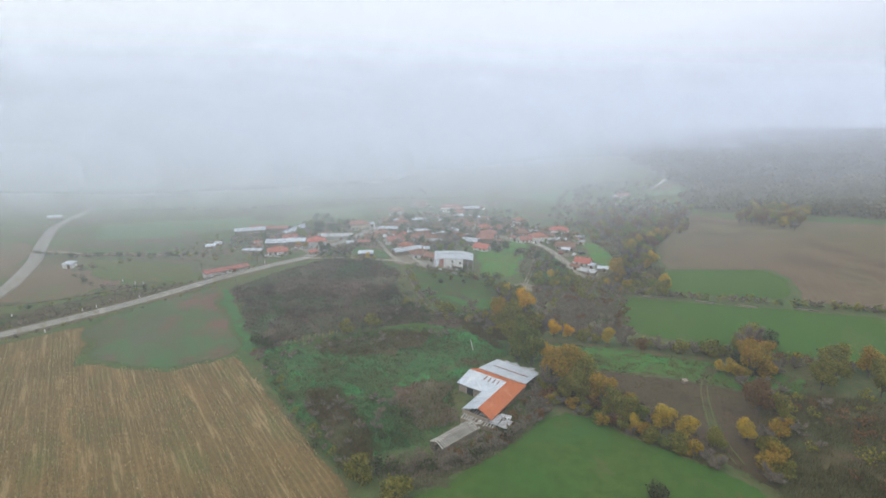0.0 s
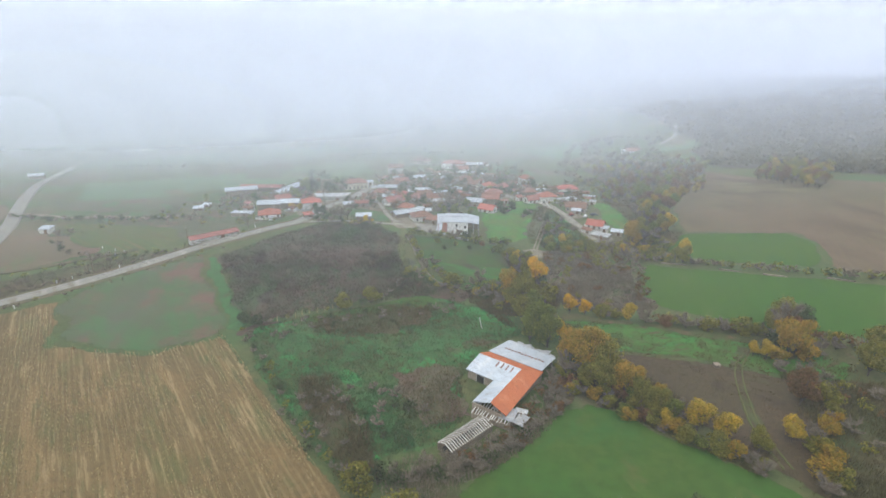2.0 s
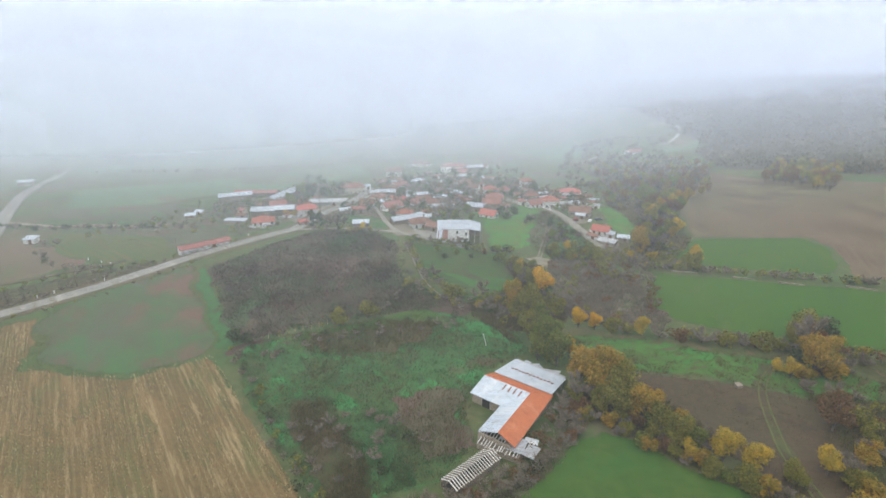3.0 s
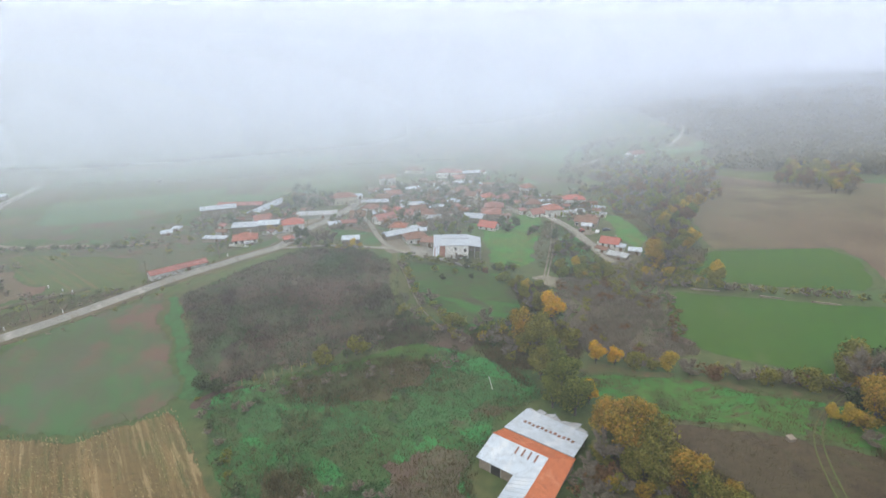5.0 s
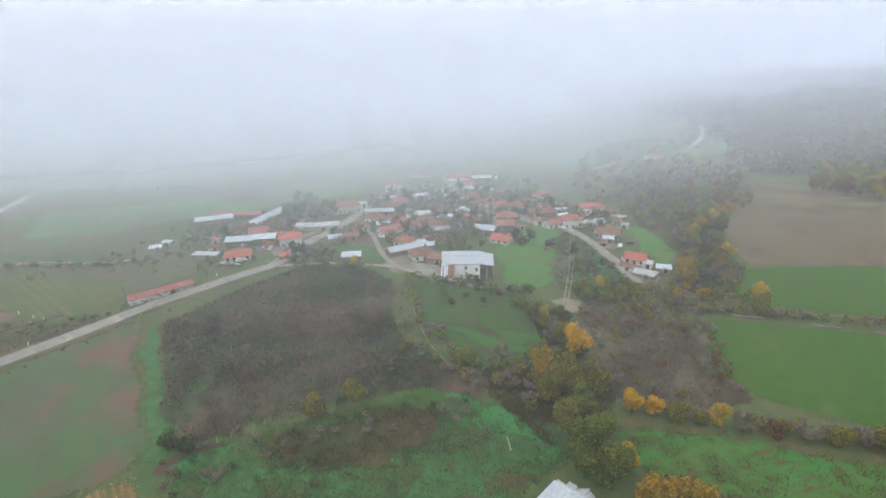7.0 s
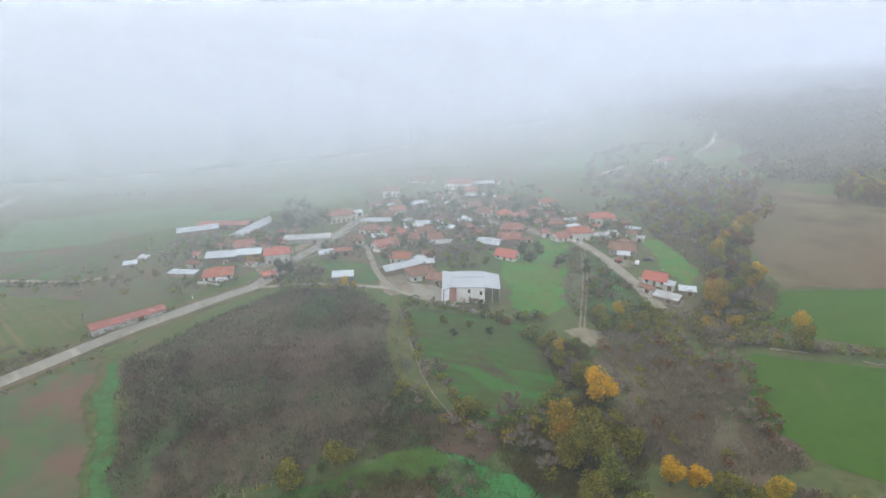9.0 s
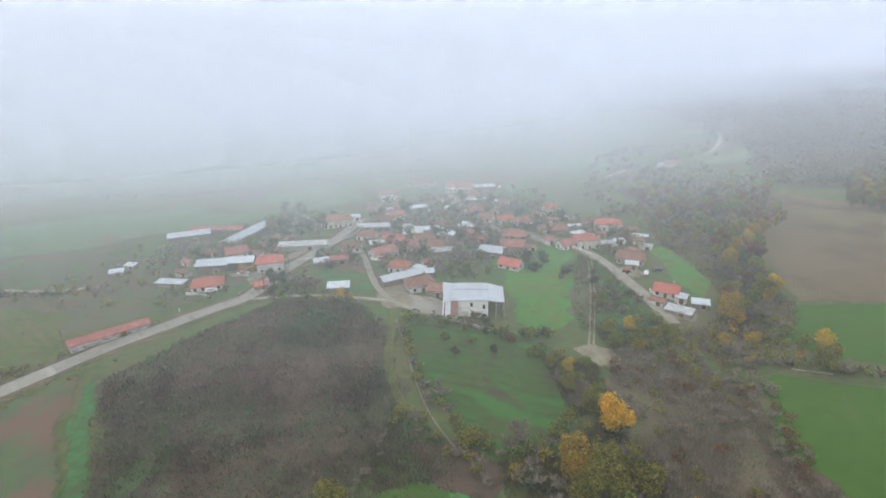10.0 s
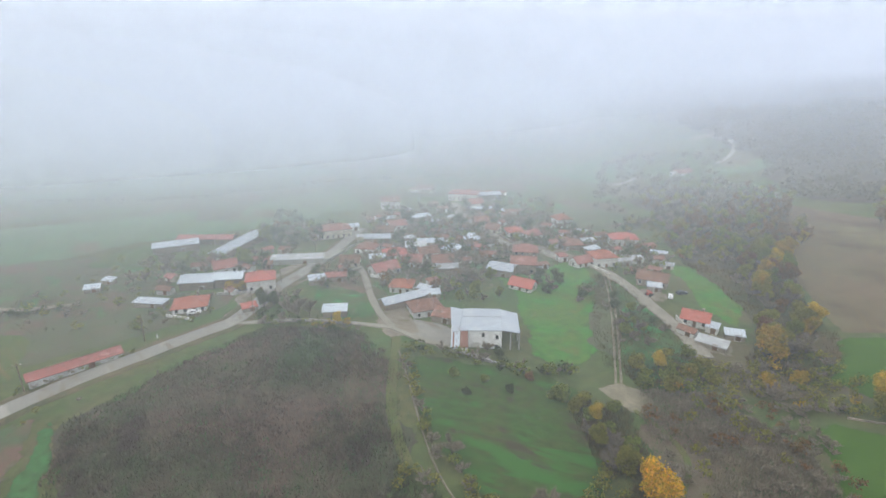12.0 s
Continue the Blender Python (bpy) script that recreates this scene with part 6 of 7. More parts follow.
# ---- the barn at the edge of the village ----
def big_barn():
    barn = tagged(new("barn"), "big white barn with a pale blue metal roof", "barn")
    barn.matrix_basis = pose(4.2, 253.8, float(land(4, 256)) - 0.4, 0, 0, -2)
    main = part("roof", slabs("roof", [[(-6.3, -0.45, 6.3), (6.2, -0.45, 6.3), (6.2, 12, 7.4), (-5.0, 12, 7.4)]], 0.16, M["sheet"]), barn)
    part("seam", slabs("seam", [[(-6.1 + i * 1.1, -0.45, 6.34), (-6.03 + i * 1.1, -0.45, 6.34), (-6.03 + i * 1.1, 11.9, 7.44), (-6.1 + i * 1.1, 11.9, 7.44)] for i in range(1, 12)], 0.05, M["sheet"]), main)
    part("ridge_cap", boxes("ridge_cap", [(-5.2, 6.3, 7.0, 7.25, 6.95, 7.12)], M["sheet_dull"]), main)
    part("side_roof", slabs("side_roof", [[(6.25, -0.3, 6.2), (11.3, 0.1, 5.3), (11.5, 11.4, 6.2), (6.25, 12, 7.2)]], 0.14, M["sheet"]), barn, "pale blue sheets over the open bay")
    part("lean_roof", slabs("lean_roof", [[(-6.4, -0.3, 6.1), (-5.1, 12, 7.1), (-9.2, 15.5, 6.3), (-8.8, 6, 5.7), (-8.5, 0, 5.4)]], 0.12, M["sheet"]), barn, "dented pale sheets of the lean-to")
    part("wall", boxes("wall", [(-3.9, 6.0, 0, 0.3, -1.2, 6.2), (5.7, 6.0, 0.3, 11.6, -1.2, 6.3), (-5.4, 6.0, 11.6, 11.9, -1.2, 7.2), (-5.9, -5.6, 0.3, 11.6, -1.2, 6.1), (-5.6, -3.9, 0, 0.3, -1.2, 6.1)], M["whitewash"]), barn)
    part("lean_wall", boxes("lean_wall", [(-8.7, -3.9, -2.9, -2.65, -1.2, 2.1), (-8.7, -8.45, -2.65, 6, -1.2, 2.2), (-8.7, -8.45, 0.1, 6, 2.2, 5.3)], M["whitewash"]), barn)
    part("wing_roof", slabs("wing_roof", [[(-8.9, -3.2, 2.1), (-6.3, -3.2, 2.2), (-6.1, -0.1, 5.9), (-8.6, -0.1, 5.4)]], 0.1, M["sheet"]), barn, "white corrugated lean-to roof")
    for x in (-8.3, -7.3):
        part("rust_streak", slabs("rust_streak", [[(x, -3.2, 2.17), (x + 0.45, -3.2, 2.19), (x + 0.5, -0.3, 5.55), (x + 0.1, -0.3, 5.5)]], 0.05, M["rust"]), barn, "rusty sheet in the lean-to roof")
    part("wing_roof", slabs("wing_roof", [[(-6.2, -3.3, 2.25), (-3.8, -3.3, 2.35), (-3.8, -0.1, 6.0), (-6.0, -0.1, 5.9)]], 0.1, M["rust"]), barn, "rusty corrugated lean-to roof")
    for x, y in ((8.6, 0.2), (11.1, 0.4), (11.2, 5.6)):
        part("post", boxes("post", [(x - 0.15, x + 0.15, y - 0.15, y + 0.15, -1.2, 5.3)], M["concrete"]), barn)
    part("side_wall", boxes("side_wall", [(6.0, 11.2, 10.9, 11.2, -1.2, 5.9)], M["stone"]), barn)
    for x, w_, z_, h_ in ((0.6, 0.7, 4.0, 1.2), (4.6, 0.8, 3.2, 1.4), (4.5, 0.9, 0.2, 1.2)):
        opening(barn, "window", x, 0, z_, w_, h_, 0, M["glass"])
    opening(barn, "door", -1.6, 0, -0.6, 2.2, 2.6, 0, M["frame"], "wide white door")


big_barn()


# ---- the stable with its orange and white roofs, and the ruin beside it ----
def stable():
    z0 = float(land(10, 128))
    st = tagged(new("stable"), "L-shaped stable roofed in orange tiles and white sheets", "stable")
    st.matrix_basis = pose(4.2, 132.1, z0, 0, 0, -38)
    e, r = 2.6, 4.3
    ru, rv, ou, ov = 12.6, 6.3, 16.0, 10.8   # ridge and outer eave of the two wings
    part("white_roof", slabs("white_roof", [[(0, 0, e), (8.3, 0, e), (ru, rv, r), (0, rv, r)], [(8.3, 0, e), (9.2, -10.1, e), (14.0, -10.1, r), (ru, rv, r)]], 0.12, M["sheet"]), st, "pale painted metal sheets")
    tiles = part("tile_roof", slabs("tile_roof", [[(0, rv, r), (ru, rv, r), (ou, ov, e), (0, ov, e)], [(ru, rv, r), (14.0, -10.1, r), (18.0, -10.1, e), (ou, ov, e)]], 0.14, M["tile_stable"]), st, "bright orange clay tiles")
    # tile courses, laid proud of the roof in strips
    courses = []
    for i in range(1, 17):
        k = i / 17
        z = r + (e - r) * k + 0.05
        v_ = rv + (ov - rv) * k
        u_ = ru + (ou - ru) * k
        courses.append([(0, v_ - 0.1, z + 0.03), (u_, v_ - 0.1, z + 0.03), (u_, v_ + 0.02, z), (0, v_ + 0.02, z)])
        courses.append([(u_ - 0.08, v_, z + 0.03), (u_ + 1.32 + 0.6 * k, -10.1, z + 0.03), (u_ + 1.42 + 0.6 * k, -10.1, z), (u_ + 0.02, v_, z)])
    part("tile_course", slabs("tile_course", courses, 0.05, M["tile_stable"]), tiles)
    seams = []
    for i in range(11):
        u = 0.5 + i * 1.02
        top = rv if u < 8.3 else rv
        low = 0 if u < 8.3 else (u - 8.3) / (ru - 8.3) * rv
        seams.append([(u, low, e + (r - e) * low / rv + 0.05), (u + 0.07, low, e + (r - e) * low / rv + 0.05), (u + 0.07, top, r + 0.05), (u, top, r + 0.05)])
    for i in range(11):
        v_ = -10.6 + i * 1.02
        lean_ = max(0, -v_) / 10.9
        seams.append([(8.3 + 0.9 * lean_, v_ + 0.07, e + 0.05), (8.3 + 0.9 * lean_, v_, e + 0.05), (ru + 1.1 * lean_, v_, r + 0.05), (ru + 1.1 * lean_, v_ + 0.07, r + 0.05)])
    part("seam", slabs("seam", seams, 0.05, M["sheet"]), st)
    v, f = [], []
    limb(v, f, (0, rv, r), (ru, rv, r), 0.13, 0.13)
    limb(v, f, (ru, rv, r), (14.0, -10.1, r), 0.13, 0.13)
    limb(v, f, (ru, rv, r), (ou, ov, e), 0.12, 0.12)
    part("ridge_cap", mesh_of("ridge_cap", v, f, M["tile_stable"]), st)
    part("back_roof", slabs("back_roof", [[(-0.2, ov + 0.15, 2.75), (15.6, ov + 0.15, 2.75), (15.0, 20.0, 2.0), (0.2, 20.6, 2.0)]], 0.1, M["sheet"]), st, "pale sheet lean-to roof")
    ragged = [[(0.4 + i * 2.0, 20.0, 2.0), (2.5 + i * 2.0, 20.0, 2.0), (2.4 + i * 2.0, 21.0 + 0.9 * (i % 3), 1.85), (0.6 + i * 2.0, 21.4 + 0.8 * (i % 2), 1.85)] for i in range(7)]
    part("loose_sheet", slabs("loose_sheet", ragged, 0.06, M["sheet_dull"]), st, "buckled loose roof sheets")
    part("wall", boxes("wall", [(0.4, 8.6, 0.4, 0.7, -0.5, e), (0.4, 0.7, 0.7, 18.2, -0.5, 1.95), (9.3, 9.6, -10.5, 0.4, -0.5, e), (9.6, 17.2, -10.5, -10.2, -0.5, e), (15.5, 15.8, -10.2, 10.6, -0.5, e - 0.1), (0.7, 15.5, 10.6, 11.5, -0.5, e - 0.1), (0.7, 14.8, 18.2, 18.5, -0.5, 1.9)], M["stone"]), st)
    for i in range(4):
        lid = part("skylight", boxes("skylight", [(-0.17, 0.17, -0.9, 0.9, 0, 0.06)], M["rust"]), st, "rusty slot in the sheet roof")
        lid.matrix_basis = pose(6.3 + i * 1.4, 4.9, e + 4.9 * (r - e) / rv + 0.03, math.degrees(math.atan2(r - e, rv)), 0, 0)
    for i in range(12):
        patch = part("skylight", boxes("skylight", [(-0.3, 0.3, -0.45, 0.45, 0, 0.05)], M["rust"]), st, "rusty patch on the lean-to roof")
        patch.matrix_basis = pose(2.4 + i * 1.0, 15.6 + 0.15 * math.sin(i * 2.1), 2.36, -6, 0, 4 * math.sin(i))
    # solid dark panels painted as the unlit inside
    opening(st, "door", 4.2, 0.4, 0, 2.2, 2.1, 0, M["dark"], "stable doorway filled with a painted dark panel")
    opening(st, "door", 9.3, -5, 0, 2.0, 2.1, 3, M["dark"], "stable doorway filled with a painted dark panel")


stable()


def ruin():
    ob = tagged(new("ruined_shed"), "roofless long shed with bare white rafters and battens", "ruin")
    ob.matrix_basis = pose(3.2, 108.3, float(land(3, 108)), 0, 0, 43.6)
    part("wall", boxes("wall", [(-6.2, 6.2, -2.0, -1.75, -0.4, 1.7), (-6.2, 6.2, 1.75, 2.0, -0.4, 1.7), (5.9, 6.2, -1.75, 1.75, -0.4, 2.2)], M["stone"]), ob)
    for i in range(20):
        x = -6.1 + i * 0.64
        k = 0.05 * math.sin(i * 1.7)
        part("rafter", slabs("rafter", [[(x, -2.15 + k, 1.75), (x + 0.19, -2.15 + k, 1.75), (x + 0.19 + k, 0, 2.65), (x + k, 0, 2.65)], [(x + 0.19, 2.15 + k, 1.75), (x, 2.15 + k, 1.75), (x + k, 0, 2.65), (x + 0.19 + k, 0, 2.65)]], 0.08, M["render"]), ob)
    # floor coloured near-black so the gaps between rafters read dark
    part("floor", boxes("floor", [(-6, 6, -1.75, 1.75, -0.3, 0.08)], M["dark"]), ob, "floor painted near-black under the rafters")
    part("ridge_beam", boxes("ridge_beam", [(-6.8, 6.6, -0.08, 0.08, 2.4, 2.56)], M["wood"]), ob)
    for sy in (-1.3, 1.3):
        part("purlin", boxes("purlin", [(-6.9, 6.5, sy - 0.07, sy + 0.07, 1.95, 2.08)], M["wood"]), ob)


ruin()


def collapsed_annex():
    """The fallen roof between the ruin and the stable: a skeleton of battens with sheets slid off it."""
    ob = tagged(new("collapsed_annex"), "collapsed lean-to of white battens and slipped roof sheets", "ruin")
    ob.matrix_basis = pose(10.0, 115.9, float(land(11, 116)), 0, 0, -30)
    part("wall", boxes("wall", [(-4.6, 4.6, -2.6, -2.3, -0.4, 1.3), (-4.6, -4.3, -2.3, 2.6, -0.4, 1.5), (4.3, 4.6, -2.3, 2.6, -0.4, 1.5)], M["stone"]), ob)
    for i in range(13):
        x = -4.4 + i * 0.7
        b = part("batten", boxes("batten", [(-0.09, 0.09, -2.9, 2.7, 0, 0.12)], M["render"]), ob)
        b.matrix_basis = pose(x, 0, 1.75 + 0.12 * math.sin(i * 1.9), 6 + 3 * math.sin(i * 2.3), 0, 4 * math.sin(i * 1.3))
    for y in (-2.1, 0.0, 2.2):
        part("purlin", boxes("purlin", [(-5.0, 4.8, y - 0.07, y + 0.07, 1.42 + 0.1 * y, 1.56 + 0.1 * y)], M["wood"]), ob)
    for x, y, w_, d_, t_, z in ((3.2, 0.2, 3.4, 4.0, 4, 2.0), (6.2, 0.2, 2.6, 3.4, -6, 1.6), (0.6, 1.4, 2.6, 2.4, 2, 2.15), (5.2, 2.9, 2.8, 1.6, 8, 1.75)):
        sh = part("loose_sheet", slabs("loose_sheet", [[(-w_ / 2, -d_ / 2, 0), (w_ / 2, -d_ / 2, 0.1), (w_ / 2, d_ / 2, 0.25), (-w_ / 2, d_ / 2, 0.12)]], 0.05, M["sheet_dull"]), ob, "fallen pale roof sheet")
        sh.matrix_basis = pose(x, y, z, 5, 3, t_)
    for x, y in ((6.2, 0.2), (5.2, 2.9)):
        part("post", boxes("post", [(x - 0.08, x + 0.08, y - 0.08, y + 0.08, -0.4, 1.6)], M["wood"]), ob)


collapsed_annex()

# ---- far woods, one mass ----
def far_wood(name, label, poly, count, r, seed, leaf, sprays=40, size=0.36):
    rng = np.random.default_rng(seed)
    xs, ys = [p[0] for p in poly], [p[1] for p in poly]
    x, y = rng.uniform(min(xs), max(xs), count * 5), rng.uniform(min(ys), max(ys), count * 5)
    keep = inside(poly, x, y)
    x, y = x[keep][:count], y[keep][:count]
    vs, fs, k = [], [], 0
    for a, b in zip(x, y):
        s = r * rng.uniform(0.6, 1.3)
        z = float(land(a, b))
        v, f = leaf_cloud([(a, b, z + s * 0.9, s), (a + s * 0.5, b, z + s * 1.3, s * 0.6), (a - s * 0.4, b + s * 0.4, z + s * 0.6, s * 0.7)], sprays, size * s, rng)
        vs.append(v)
        fs.append(f + k)
        k += len(v)
    tagged(new(name, quick_mesh(name, np.concatenate(vs), np.concatenate(fs), M["leaf_" + leaf])), label, "woods", kind="stuff")


HILL = [(215, 430), (330, 330), (420, 330), (700, 500), (760, 1100), (300, 1100), (240, 700), (235, 560)]
field("woodland_floor", "dull brown leaf-strewn floor of the hillside woods", HILL, M["woodfloor"], off=0.3, step=14, rag=8, feather=16)
far_wood("hill_woods", "dark autumn woods on the foggy hillside", HILL, 3600, 4.6, 71, "dull", 30, 0.31)
far_wood("valley_woods", "dull brown woods along the far valley", [(105, 400), (190, 430), (230, 560), (150, 620), (110, 520), (90, 450)], 120, 2.6, 72, "dull", 110, 0.2)
far_wood("far_hedges", "dark hedges and copses on the far plain", [(-500, 560), (-100, 540), (60, 600), (0, 820), (-500, 860)], 60, 2.2, 73, "dull", 60, 0.26)



# ---- small things: walls, poles, posts and vehicles ----
def low_wall(label, a, b, high, material, name="low_wall"):
    """A low wall from a to b, following the ground in short lengths."""
    n = max(1, int(math.hypot(b[0] - a[0], b[1] - a[1]) / 3))
    ob = tagged(new(name), label, "wall")
    ob.matrix_basis = pose(a[0], a[1], float(land(*a)))
    turn = math.degrees(math.atan2(b[1] - a[1], b[0] - a[0]))
    L = math.hypot(b[0] - a[0], b[1] - a[1]) / n
    for i in range(n):
        x, y = a[0] + (b[0] - a[0]) * (i + 0.5) / n, a[1] + (b[1] - a[1]) * (i + 0.5) / n
        seg = part("wall_length", boxes("wall_length", [(-L / 2, L / 2, -0.14, 0.14, -0.5, high), (-L / 2, L / 2, -0.19, 0.19, high, high + 0.08)], M[material]), ob)
        seg.matrix_basis = pose(x - a[0], y - a[1], float(land(x, y)) - float(land(*a)), 0, 0, turn)
    return ob


low_wall("low white wall beside the lane", (56, 331.5), (61.5, 318), 1.1, "render")
low_wall("pale kerb wall along the lane", (62, 316), (64.6, 294), 0.5, "concrete")
low_wall("white garden wall along the lane", (72.6, 279), (72.6, 267.5), 1.3, "render")
low_wall("pale concrete wall below the barn", (3, 247.5), (10, 244), 0.7, "concrete")
for a, b in (((111.5, 216), (118, 212)), ((125, 208.5), (132, 204.5)), ((146, 202.5), (154, 198.5)), ((92, 226), (101, 222.5))):
    low_wall("pale stone channel wall along the hedge", a, b, 0.4, "stone", "channel_wall")
low_wall("low white wall in front of the house", (-97, 272), (-87, 268.5), 0.9, "render")
for k, (x, y) in enumerate(((-36, 312), (-26, 326), (-16, 300), (-14, 338), (-34, 362), (4, 340), (10, 362), (28, 372), (-50, 318), (-8, 372), (40, 396), (60, 372), (68, 346), (84, 356), (-88, 290), (-84, 312), (6, 440), (-26, 440))):
    a, long = radians((k * 67) % 60 - 30 + 90 * (k % 2)), 6 + (k * 5) % 9
    low_wall("pale garden wall between the houses", (x, y), (x + long * math.cos(a), y + long * math.sin(a)), 1.1, ("render", "stone", "concrete")[k % 3], "garden_wall")
low_wall("stone wall along the village street", (-60, 330), (-50, 372), 1.0, "concrete")


def pole(x, y, high=8.0, arms=1):
    ob = tagged(new("utility_pole"), "grey timber utility pole with a crossarm", "pole", group="utility poles")
    ob.matrix_basis = pose(x, y, float(land(x, y)), 0, 0, 30)
    v, f = [], []
    limb(v, f, (0, 0, -0.8), (0, 0, high), 0.16, 0.11, 8)
    part("shaft", mesh_of("shaft", v, f, M["wood"]), ob)
    arm = part("crossarm", boxes("crossarm", [(-0.9, 0.9, -0.06, 0.06, high - 0.6, high - 0.48)], M["wood"]), ob)
    for dx in (-0.8, 0, 0.8):
        v, f = [], []
        limb(v, f, (dx, 0, high - 0.48), (dx, 0, high - 0.25), 0.05, 0.04)
        part("insulator", mesh_of("insulator", v, f, M["render"]), arm)


for x, y in ((-24, 281), (21.5, 311.5), (68.5, 335), (-69, 304), (-6.5, 288), (43, 331), (-68.5, 272), (-64, 339), (-94.6, 255), (-112, 231), (-135, 202), (5, 426)):
    pole(x, y)


def marker(x, y, high=1.1):
    ob = tagged(new("marker_post"), "short white roadside marker post", "post", group="roadside posts")
    ob.matrix_basis = pose(x, y, float(land(x, y)))
    part("post", boxes("post", [(-0.13, 0.13, -0.13, 0.13, -0.3, high)], M["render"]), ob)
    part("cap", boxes("cap", [(-0.16, 0.16, -0.16, 0.16, high, high + 0.1)], M["render"]), ob)


for x, y in ((-142, 192), (-139, 196), (-128, 207), (-141, 171), (-165, 186), (-138, 221), (-149, 230), (-92, 257), (-101, 244.5), (-136, 224), (-141, 226)):
    marker(x, y)

fence = tagged(new("post_fence"), "row of weathered timber posts along the bramble plot", "fence")
fence.matrix_basis = pose(-54.6, 161.8, float(land(-54.6, 161.8)))
for x, y, high in ((-54.6, 161.8, 1.5), (-53, 162.7, 1.7), (-50.4, 164.1, 1.3), (-48, 165.3, 1.6), (-46.3, 166.9, 1.5), (-44.3, 167.9, 1.8), (-42, 168.9, 1.7), (-40, 170.5, 1.6), (-37.6, 171.4, 1.5)):
    v, f = [], []
    limb(v, f, (0, 0, -0.4), (0.05, 0.03, high), 0.10, 0.07, 7)
    part("post", mesh_of("post", v, f, M["straw"]), fence).matrix_basis = pose(x + 54.6, y - 161.8, float(land(x, y)) - float(land(-54.6, 161.8)))
lean = tagged(new("leaning_post"), "pale timber post leaning in the meadow", "post")
lean.matrix_basis = pose(10.3, 158.8, float(land(10.3, 158.8)), 8, -14, 0)
lv, lf = [], []
limb(lv, lf, (0, 0, -0.5), (0, 0, 4.2), 0.13, 0.09, 8)
part("shaft", mesh_of("shaft", lv, lf, M["render"]), lean)

M["car_white"] = surface("white_car_paint", (0.75, 0.76, 0.78), (0.7, 0.71, 0.73), (0.62, 0.62, 0.64), rough=0.3, bump=0)
M["car_red"] = surface("red_tractor_paint", (0.5, 0.06, 0.04), (0.42, 0.06, 0.045), (0.3, 0.05, 0.04), rough=0.4, bump=0)
M["car_dark"] = surface("dark_car_paint", (0.05, 0.06, 0.075), (0.06, 0.065, 0.08), (0.04, 0.045, 0.05), rough=0.3, bump=0)
M["rubber"] = surface("tyre_rubber", (0.03, 0.03, 0.03), (0.035, 0.035, 0.035), (0.025, 0.025, 0.025), bump=0)


def wheel(parent, x, y, r, w):
    v, f = [], []
    limb(v, f, (x, y - w / 2, r), (x, y + w / 2, r), r, r, 14)
    v2 = [(x, y - w / 2, r), (x, y + w / 2, r)]
    k = len(v)
    v += v2
    f += [[k, i, (i + 1) % 14] for i in range(14)] + [[k + 1, 14 + (i + 1) % 14, 14 + i] for i in range(14)]
    return part("wheel", mesh_of("wheel", v, f, M["rubber"]), parent)


def car(x, y, turn, paint, label):
    ob = tagged(new("car"), label, "car")
    ob.matrix_basis = pose(x, y, float(land(x, y)) + 0.2, 0, 0, turn)
    prof = [(-2.1, 0.35), (2.1, 0.35), (2.1, 0.75), (1.1, 0.95), (0.45, 1.42), (-1.2, 1.45), (-1.95, 0.98), (-2.1, 0.9)]
    n = len(prof)
    v = [(a, s * (0.85 if z < 1.1 else 0.68), z) for s in (-1, 1) for a, z in prof]
    f = [list(range(n - 1, -1, -1)), list(range(n, 2 * n))] + [[i, (i + 1) % n, n + (i + 1) % n, n + i] for i in range(n)]
    part("body", mesh_of("body", v, f, M[paint]), ob)
    part("windscreen", slabs("windscreen", [[(1.0, -0.6, 1.03), (1.0, 0.6, 1.03), (0.52, 0.58, 1.39), (0.52, -0.58, 1.39)]], 0.02, M["glass"]), ob)
    for s in (-1, 1):
        part("side_window", boxes("side_window", [(-1.2, 0.5, s * 0.8 - 0.03, s * 0.8 + 0.03, 1.0, 1.34)], M["glass"]), ob)
        for wx in (-1.3, 1.3):
            wheel(ob, wx, s * 0.78, 0.32, 0.2)


car(-88.5, 273.5, 20, "car_white", "white car parked beside the red-roofed house")


def tractor(x, y, turn):
    ob = tagged(new("tractor"), "small red tractor parked on the grass", "tractor")
    ob.matrix_basis = pose(x, y, float(land(x, y)) + 0.1, 0, 0, turn)
    part("hood", boxes("hood", [(0.1, 1.6, -0.35, 0.35, 0.6, 1.25), (1.6, 1.68, -0.3, 0.3, 0.7, 1.15)], M["car_red"]), ob)
    part("cab", boxes("cab", [(-1.0, 0.1, -0.55, 0.55, 0.7, 1.2), (-1.05, 0.15, -0.6, 0.6, 2.1, 2.2), (-1.0, -0.92, -0.55, -0.47, 1.2, 2.1), (-1.0, -0.92, 0.47, 0.55, 1.2, 2.1), (0.02, 0.1, -0.55, -0.47, 1.2, 2.1), (0.02, 0.1, 0.47, 0.55, 1.2, 2.1)], M["car_red"]), ob)
    for s in (-1, 1):
        wheel(ob, -0.6, s * 0.8, 0.72, 0.36)
        wheel(ob, 1.2, s * 0.65, 0.42, 0.24)


tractor(69.8, 296, 35)
car(77.2, 294.6, 65, "car_white", "small white car parked on the grass below the house")
car(82.6, 297.5, 10, "car_dark", "dark blue car parked on the grass below the house")


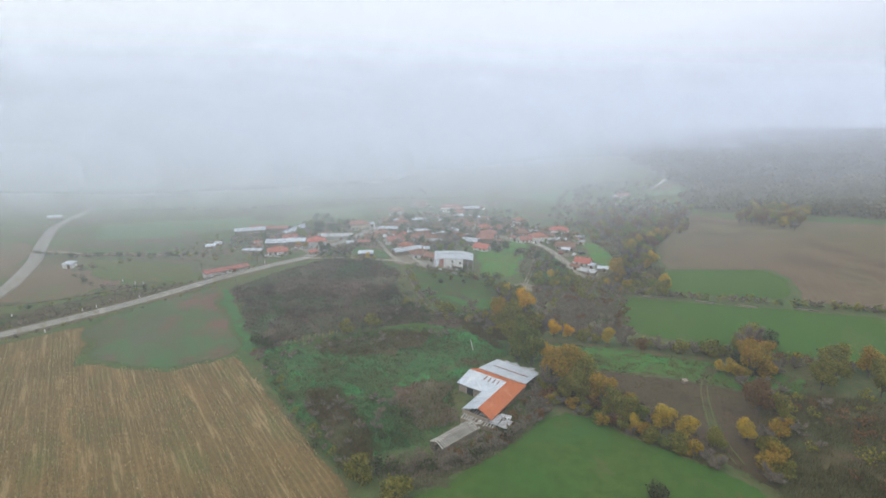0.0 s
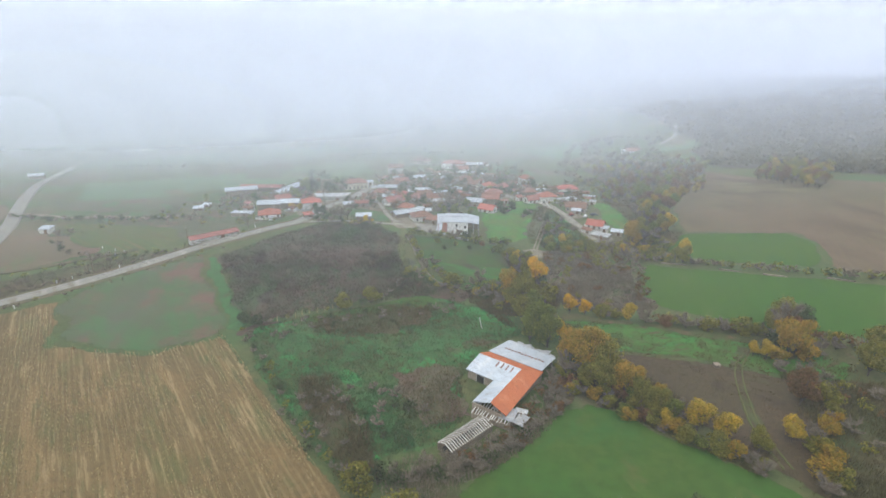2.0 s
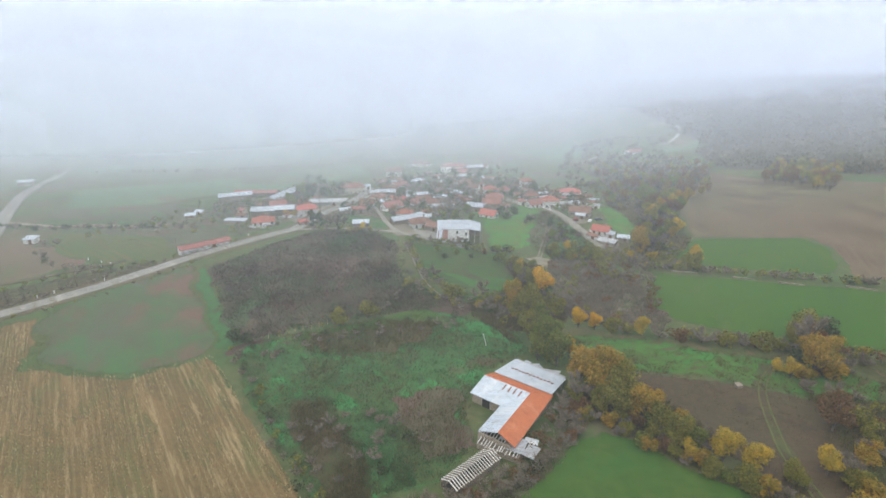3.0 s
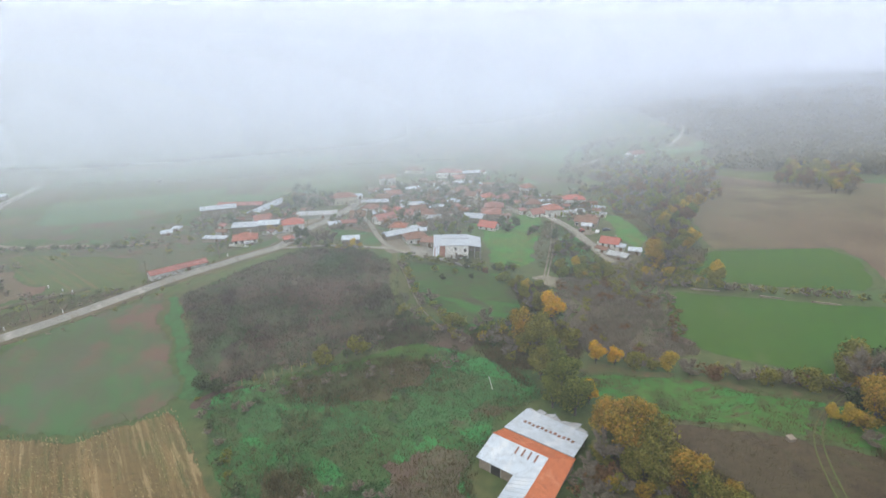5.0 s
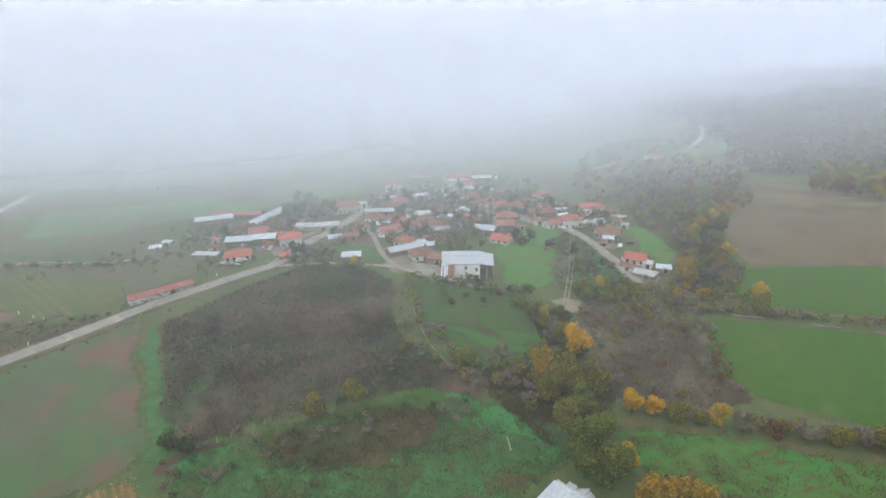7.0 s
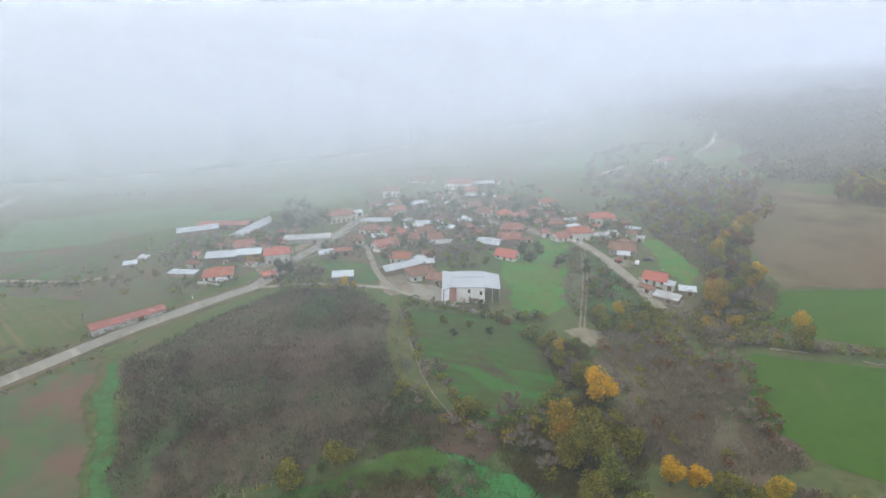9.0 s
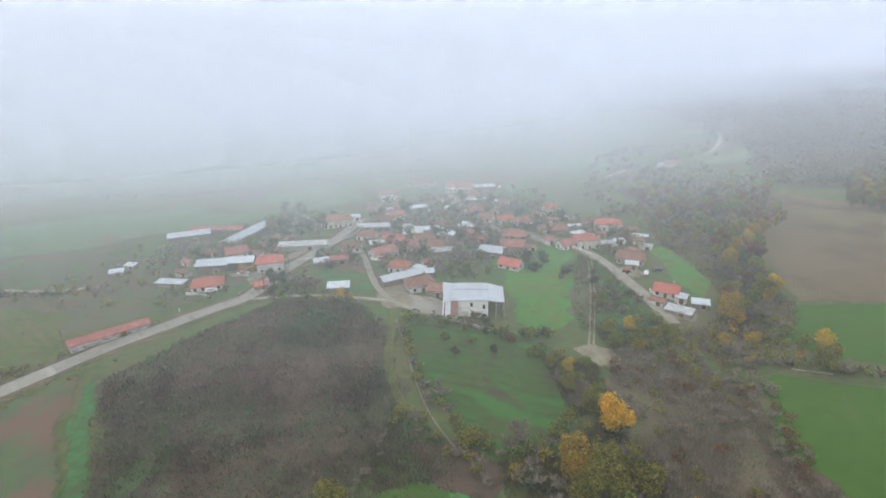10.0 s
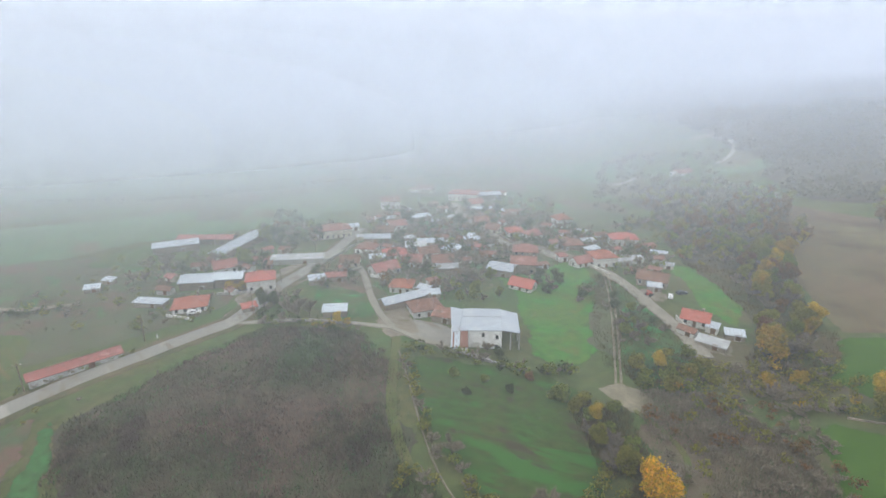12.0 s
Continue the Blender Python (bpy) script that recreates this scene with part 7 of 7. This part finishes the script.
# ---- low cloud: upright see-through sheets standing in for haze over the land ----
def mist_material(name, amount, low, top, tone, floor, west):
    """See-through haze colour for one sheet, shaded as if it faced the open sky."""
    m = bpy.data.materials.new(name)
    m.use_nodes = True
    n, l = m.node_tree.nodes, m.node_tree.links
    n.clear()
    out, mix, clear = n.new("ShaderNodeOutputMaterial"), n.new("ShaderNodeMixShader"), n.new("ShaderNodeBsdfTransparent")
    both, dif, tra = n.new("ShaderNodeAddShader"), n.new("ShaderNodeBsdfDiffuse"), n.new("ShaderNodeBsdfTranslucent")
    for s, z in ((dif, 1), (tra, -1)):
        s.inputs["Color"].default_value = (*tone, 1)
        way = n.new("ShaderNodeCombineXYZ")
        way.inputs["Z"].default_value = z
        l.new(way.outputs[0], s.inputs["Normal"])
    l.new(dif.outputs[0], both.inputs[0])
    l.new(tra.outputs[0], both.inputs[1])
    geo, sep = n.new("ShaderNodeNewGeometry"), n.new("ShaderNodeSeparateXYZ")
    l.new(geo.outputs["Position"], sep.inputs[0])
    lo, hi = n.new("ShaderNodeMapRange"), n.new("ShaderNodeMapRange")
    for q, (a, b, c, d) in ((lo, (floor, low, 0, 1)), (hi, (50 if top < 100 else 45, top, 1, 0))):
        q.interpolation_type = "SMOOTHSTEP"
        for k, v in zip(("From Min", "From Max", "To Min", "To Max"), (a, b, c, d)):
            q.inputs[k].default_value = v
        l.new(sep.outputs["Z"], q.inputs["Value"])
    noi, nr = n.new("ShaderNodeTexNoise"), n.new("ShaderNodeMapRange")
    noi.inputs["Scale"].default_value, noi.inputs["Detail"].default_value = 0.004, 2
    l.new(geo.outputs["Position"], noi.inputs["Vector"])
    nr.inputs["To Min"].default_value, nr.inputs["To Max"].default_value = amount * 0.97, amount * 1.03
    l.new(noi.outputs["Fac"], nr.inputs["Value"])
    east, bank = n.new("ShaderNodeMapRange"), n.new("ShaderNodeMath")  # thicker over the low western plain
    for k, v in zip(("From Min", "From Max", "To Min", "To Max"), (-260, 200, west, 0.85)):
        east.inputs[k].default_value = v
    l.new(sep.outputs["X"], east.inputs["Value"])
    bank.operation = "MULTIPLY"
    l.new(nr.outputs[0], bank.inputs[0])
    l.new(east.outputs[0], bank.inputs[1])
    p, q = n.new("ShaderNodeMath"), n.new("ShaderNodeMath")
    p.operation = q.operation = "MULTIPLY"
    l.new(lo.outputs[0], p.inputs[0])
    l.new(hi.outputs[0], p.inputs[1])
    l.new(p.outputs[0], q.inputs[0])
    l.new(bank.outputs[0], q.inputs[1])
    l.new(q.outputs[0], mix.inputs[0])
    l.new(clear.outputs[0], mix.inputs[1])
    l.new(both.outputs[0], mix.inputs[2])
    l.new(mix.outputs[0], out.inputs[0])
    return m


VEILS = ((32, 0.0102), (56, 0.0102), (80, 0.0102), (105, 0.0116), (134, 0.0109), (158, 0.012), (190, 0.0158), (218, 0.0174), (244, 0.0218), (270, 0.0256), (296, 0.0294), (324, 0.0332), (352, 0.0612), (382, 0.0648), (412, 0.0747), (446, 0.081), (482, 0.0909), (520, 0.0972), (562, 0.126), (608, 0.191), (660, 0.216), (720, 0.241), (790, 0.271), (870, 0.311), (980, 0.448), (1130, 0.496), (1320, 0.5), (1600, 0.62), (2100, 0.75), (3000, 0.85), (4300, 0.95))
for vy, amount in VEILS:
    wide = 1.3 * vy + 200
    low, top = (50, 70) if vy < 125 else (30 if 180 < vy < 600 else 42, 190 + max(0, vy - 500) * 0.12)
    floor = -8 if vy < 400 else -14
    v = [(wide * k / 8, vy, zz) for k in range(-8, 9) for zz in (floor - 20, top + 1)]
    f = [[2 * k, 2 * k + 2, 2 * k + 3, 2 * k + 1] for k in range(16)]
    # haze is put into the sheet colour: bluer from 420 m outwards
    tagged(new("mist_veil", mesh_of("mist_veil", v, f, mist_material("mist", amount, low, top, (0.595, 0.645, 0.675) if vy < 420 else (0.60, 0.655, 0.80), floor, 3.5 if vy < 500 else 2.0 if vy < 640 else 1.25))), "thin see-through sheet standing in for mist", "mist", group="low cloud", kind="stuff")
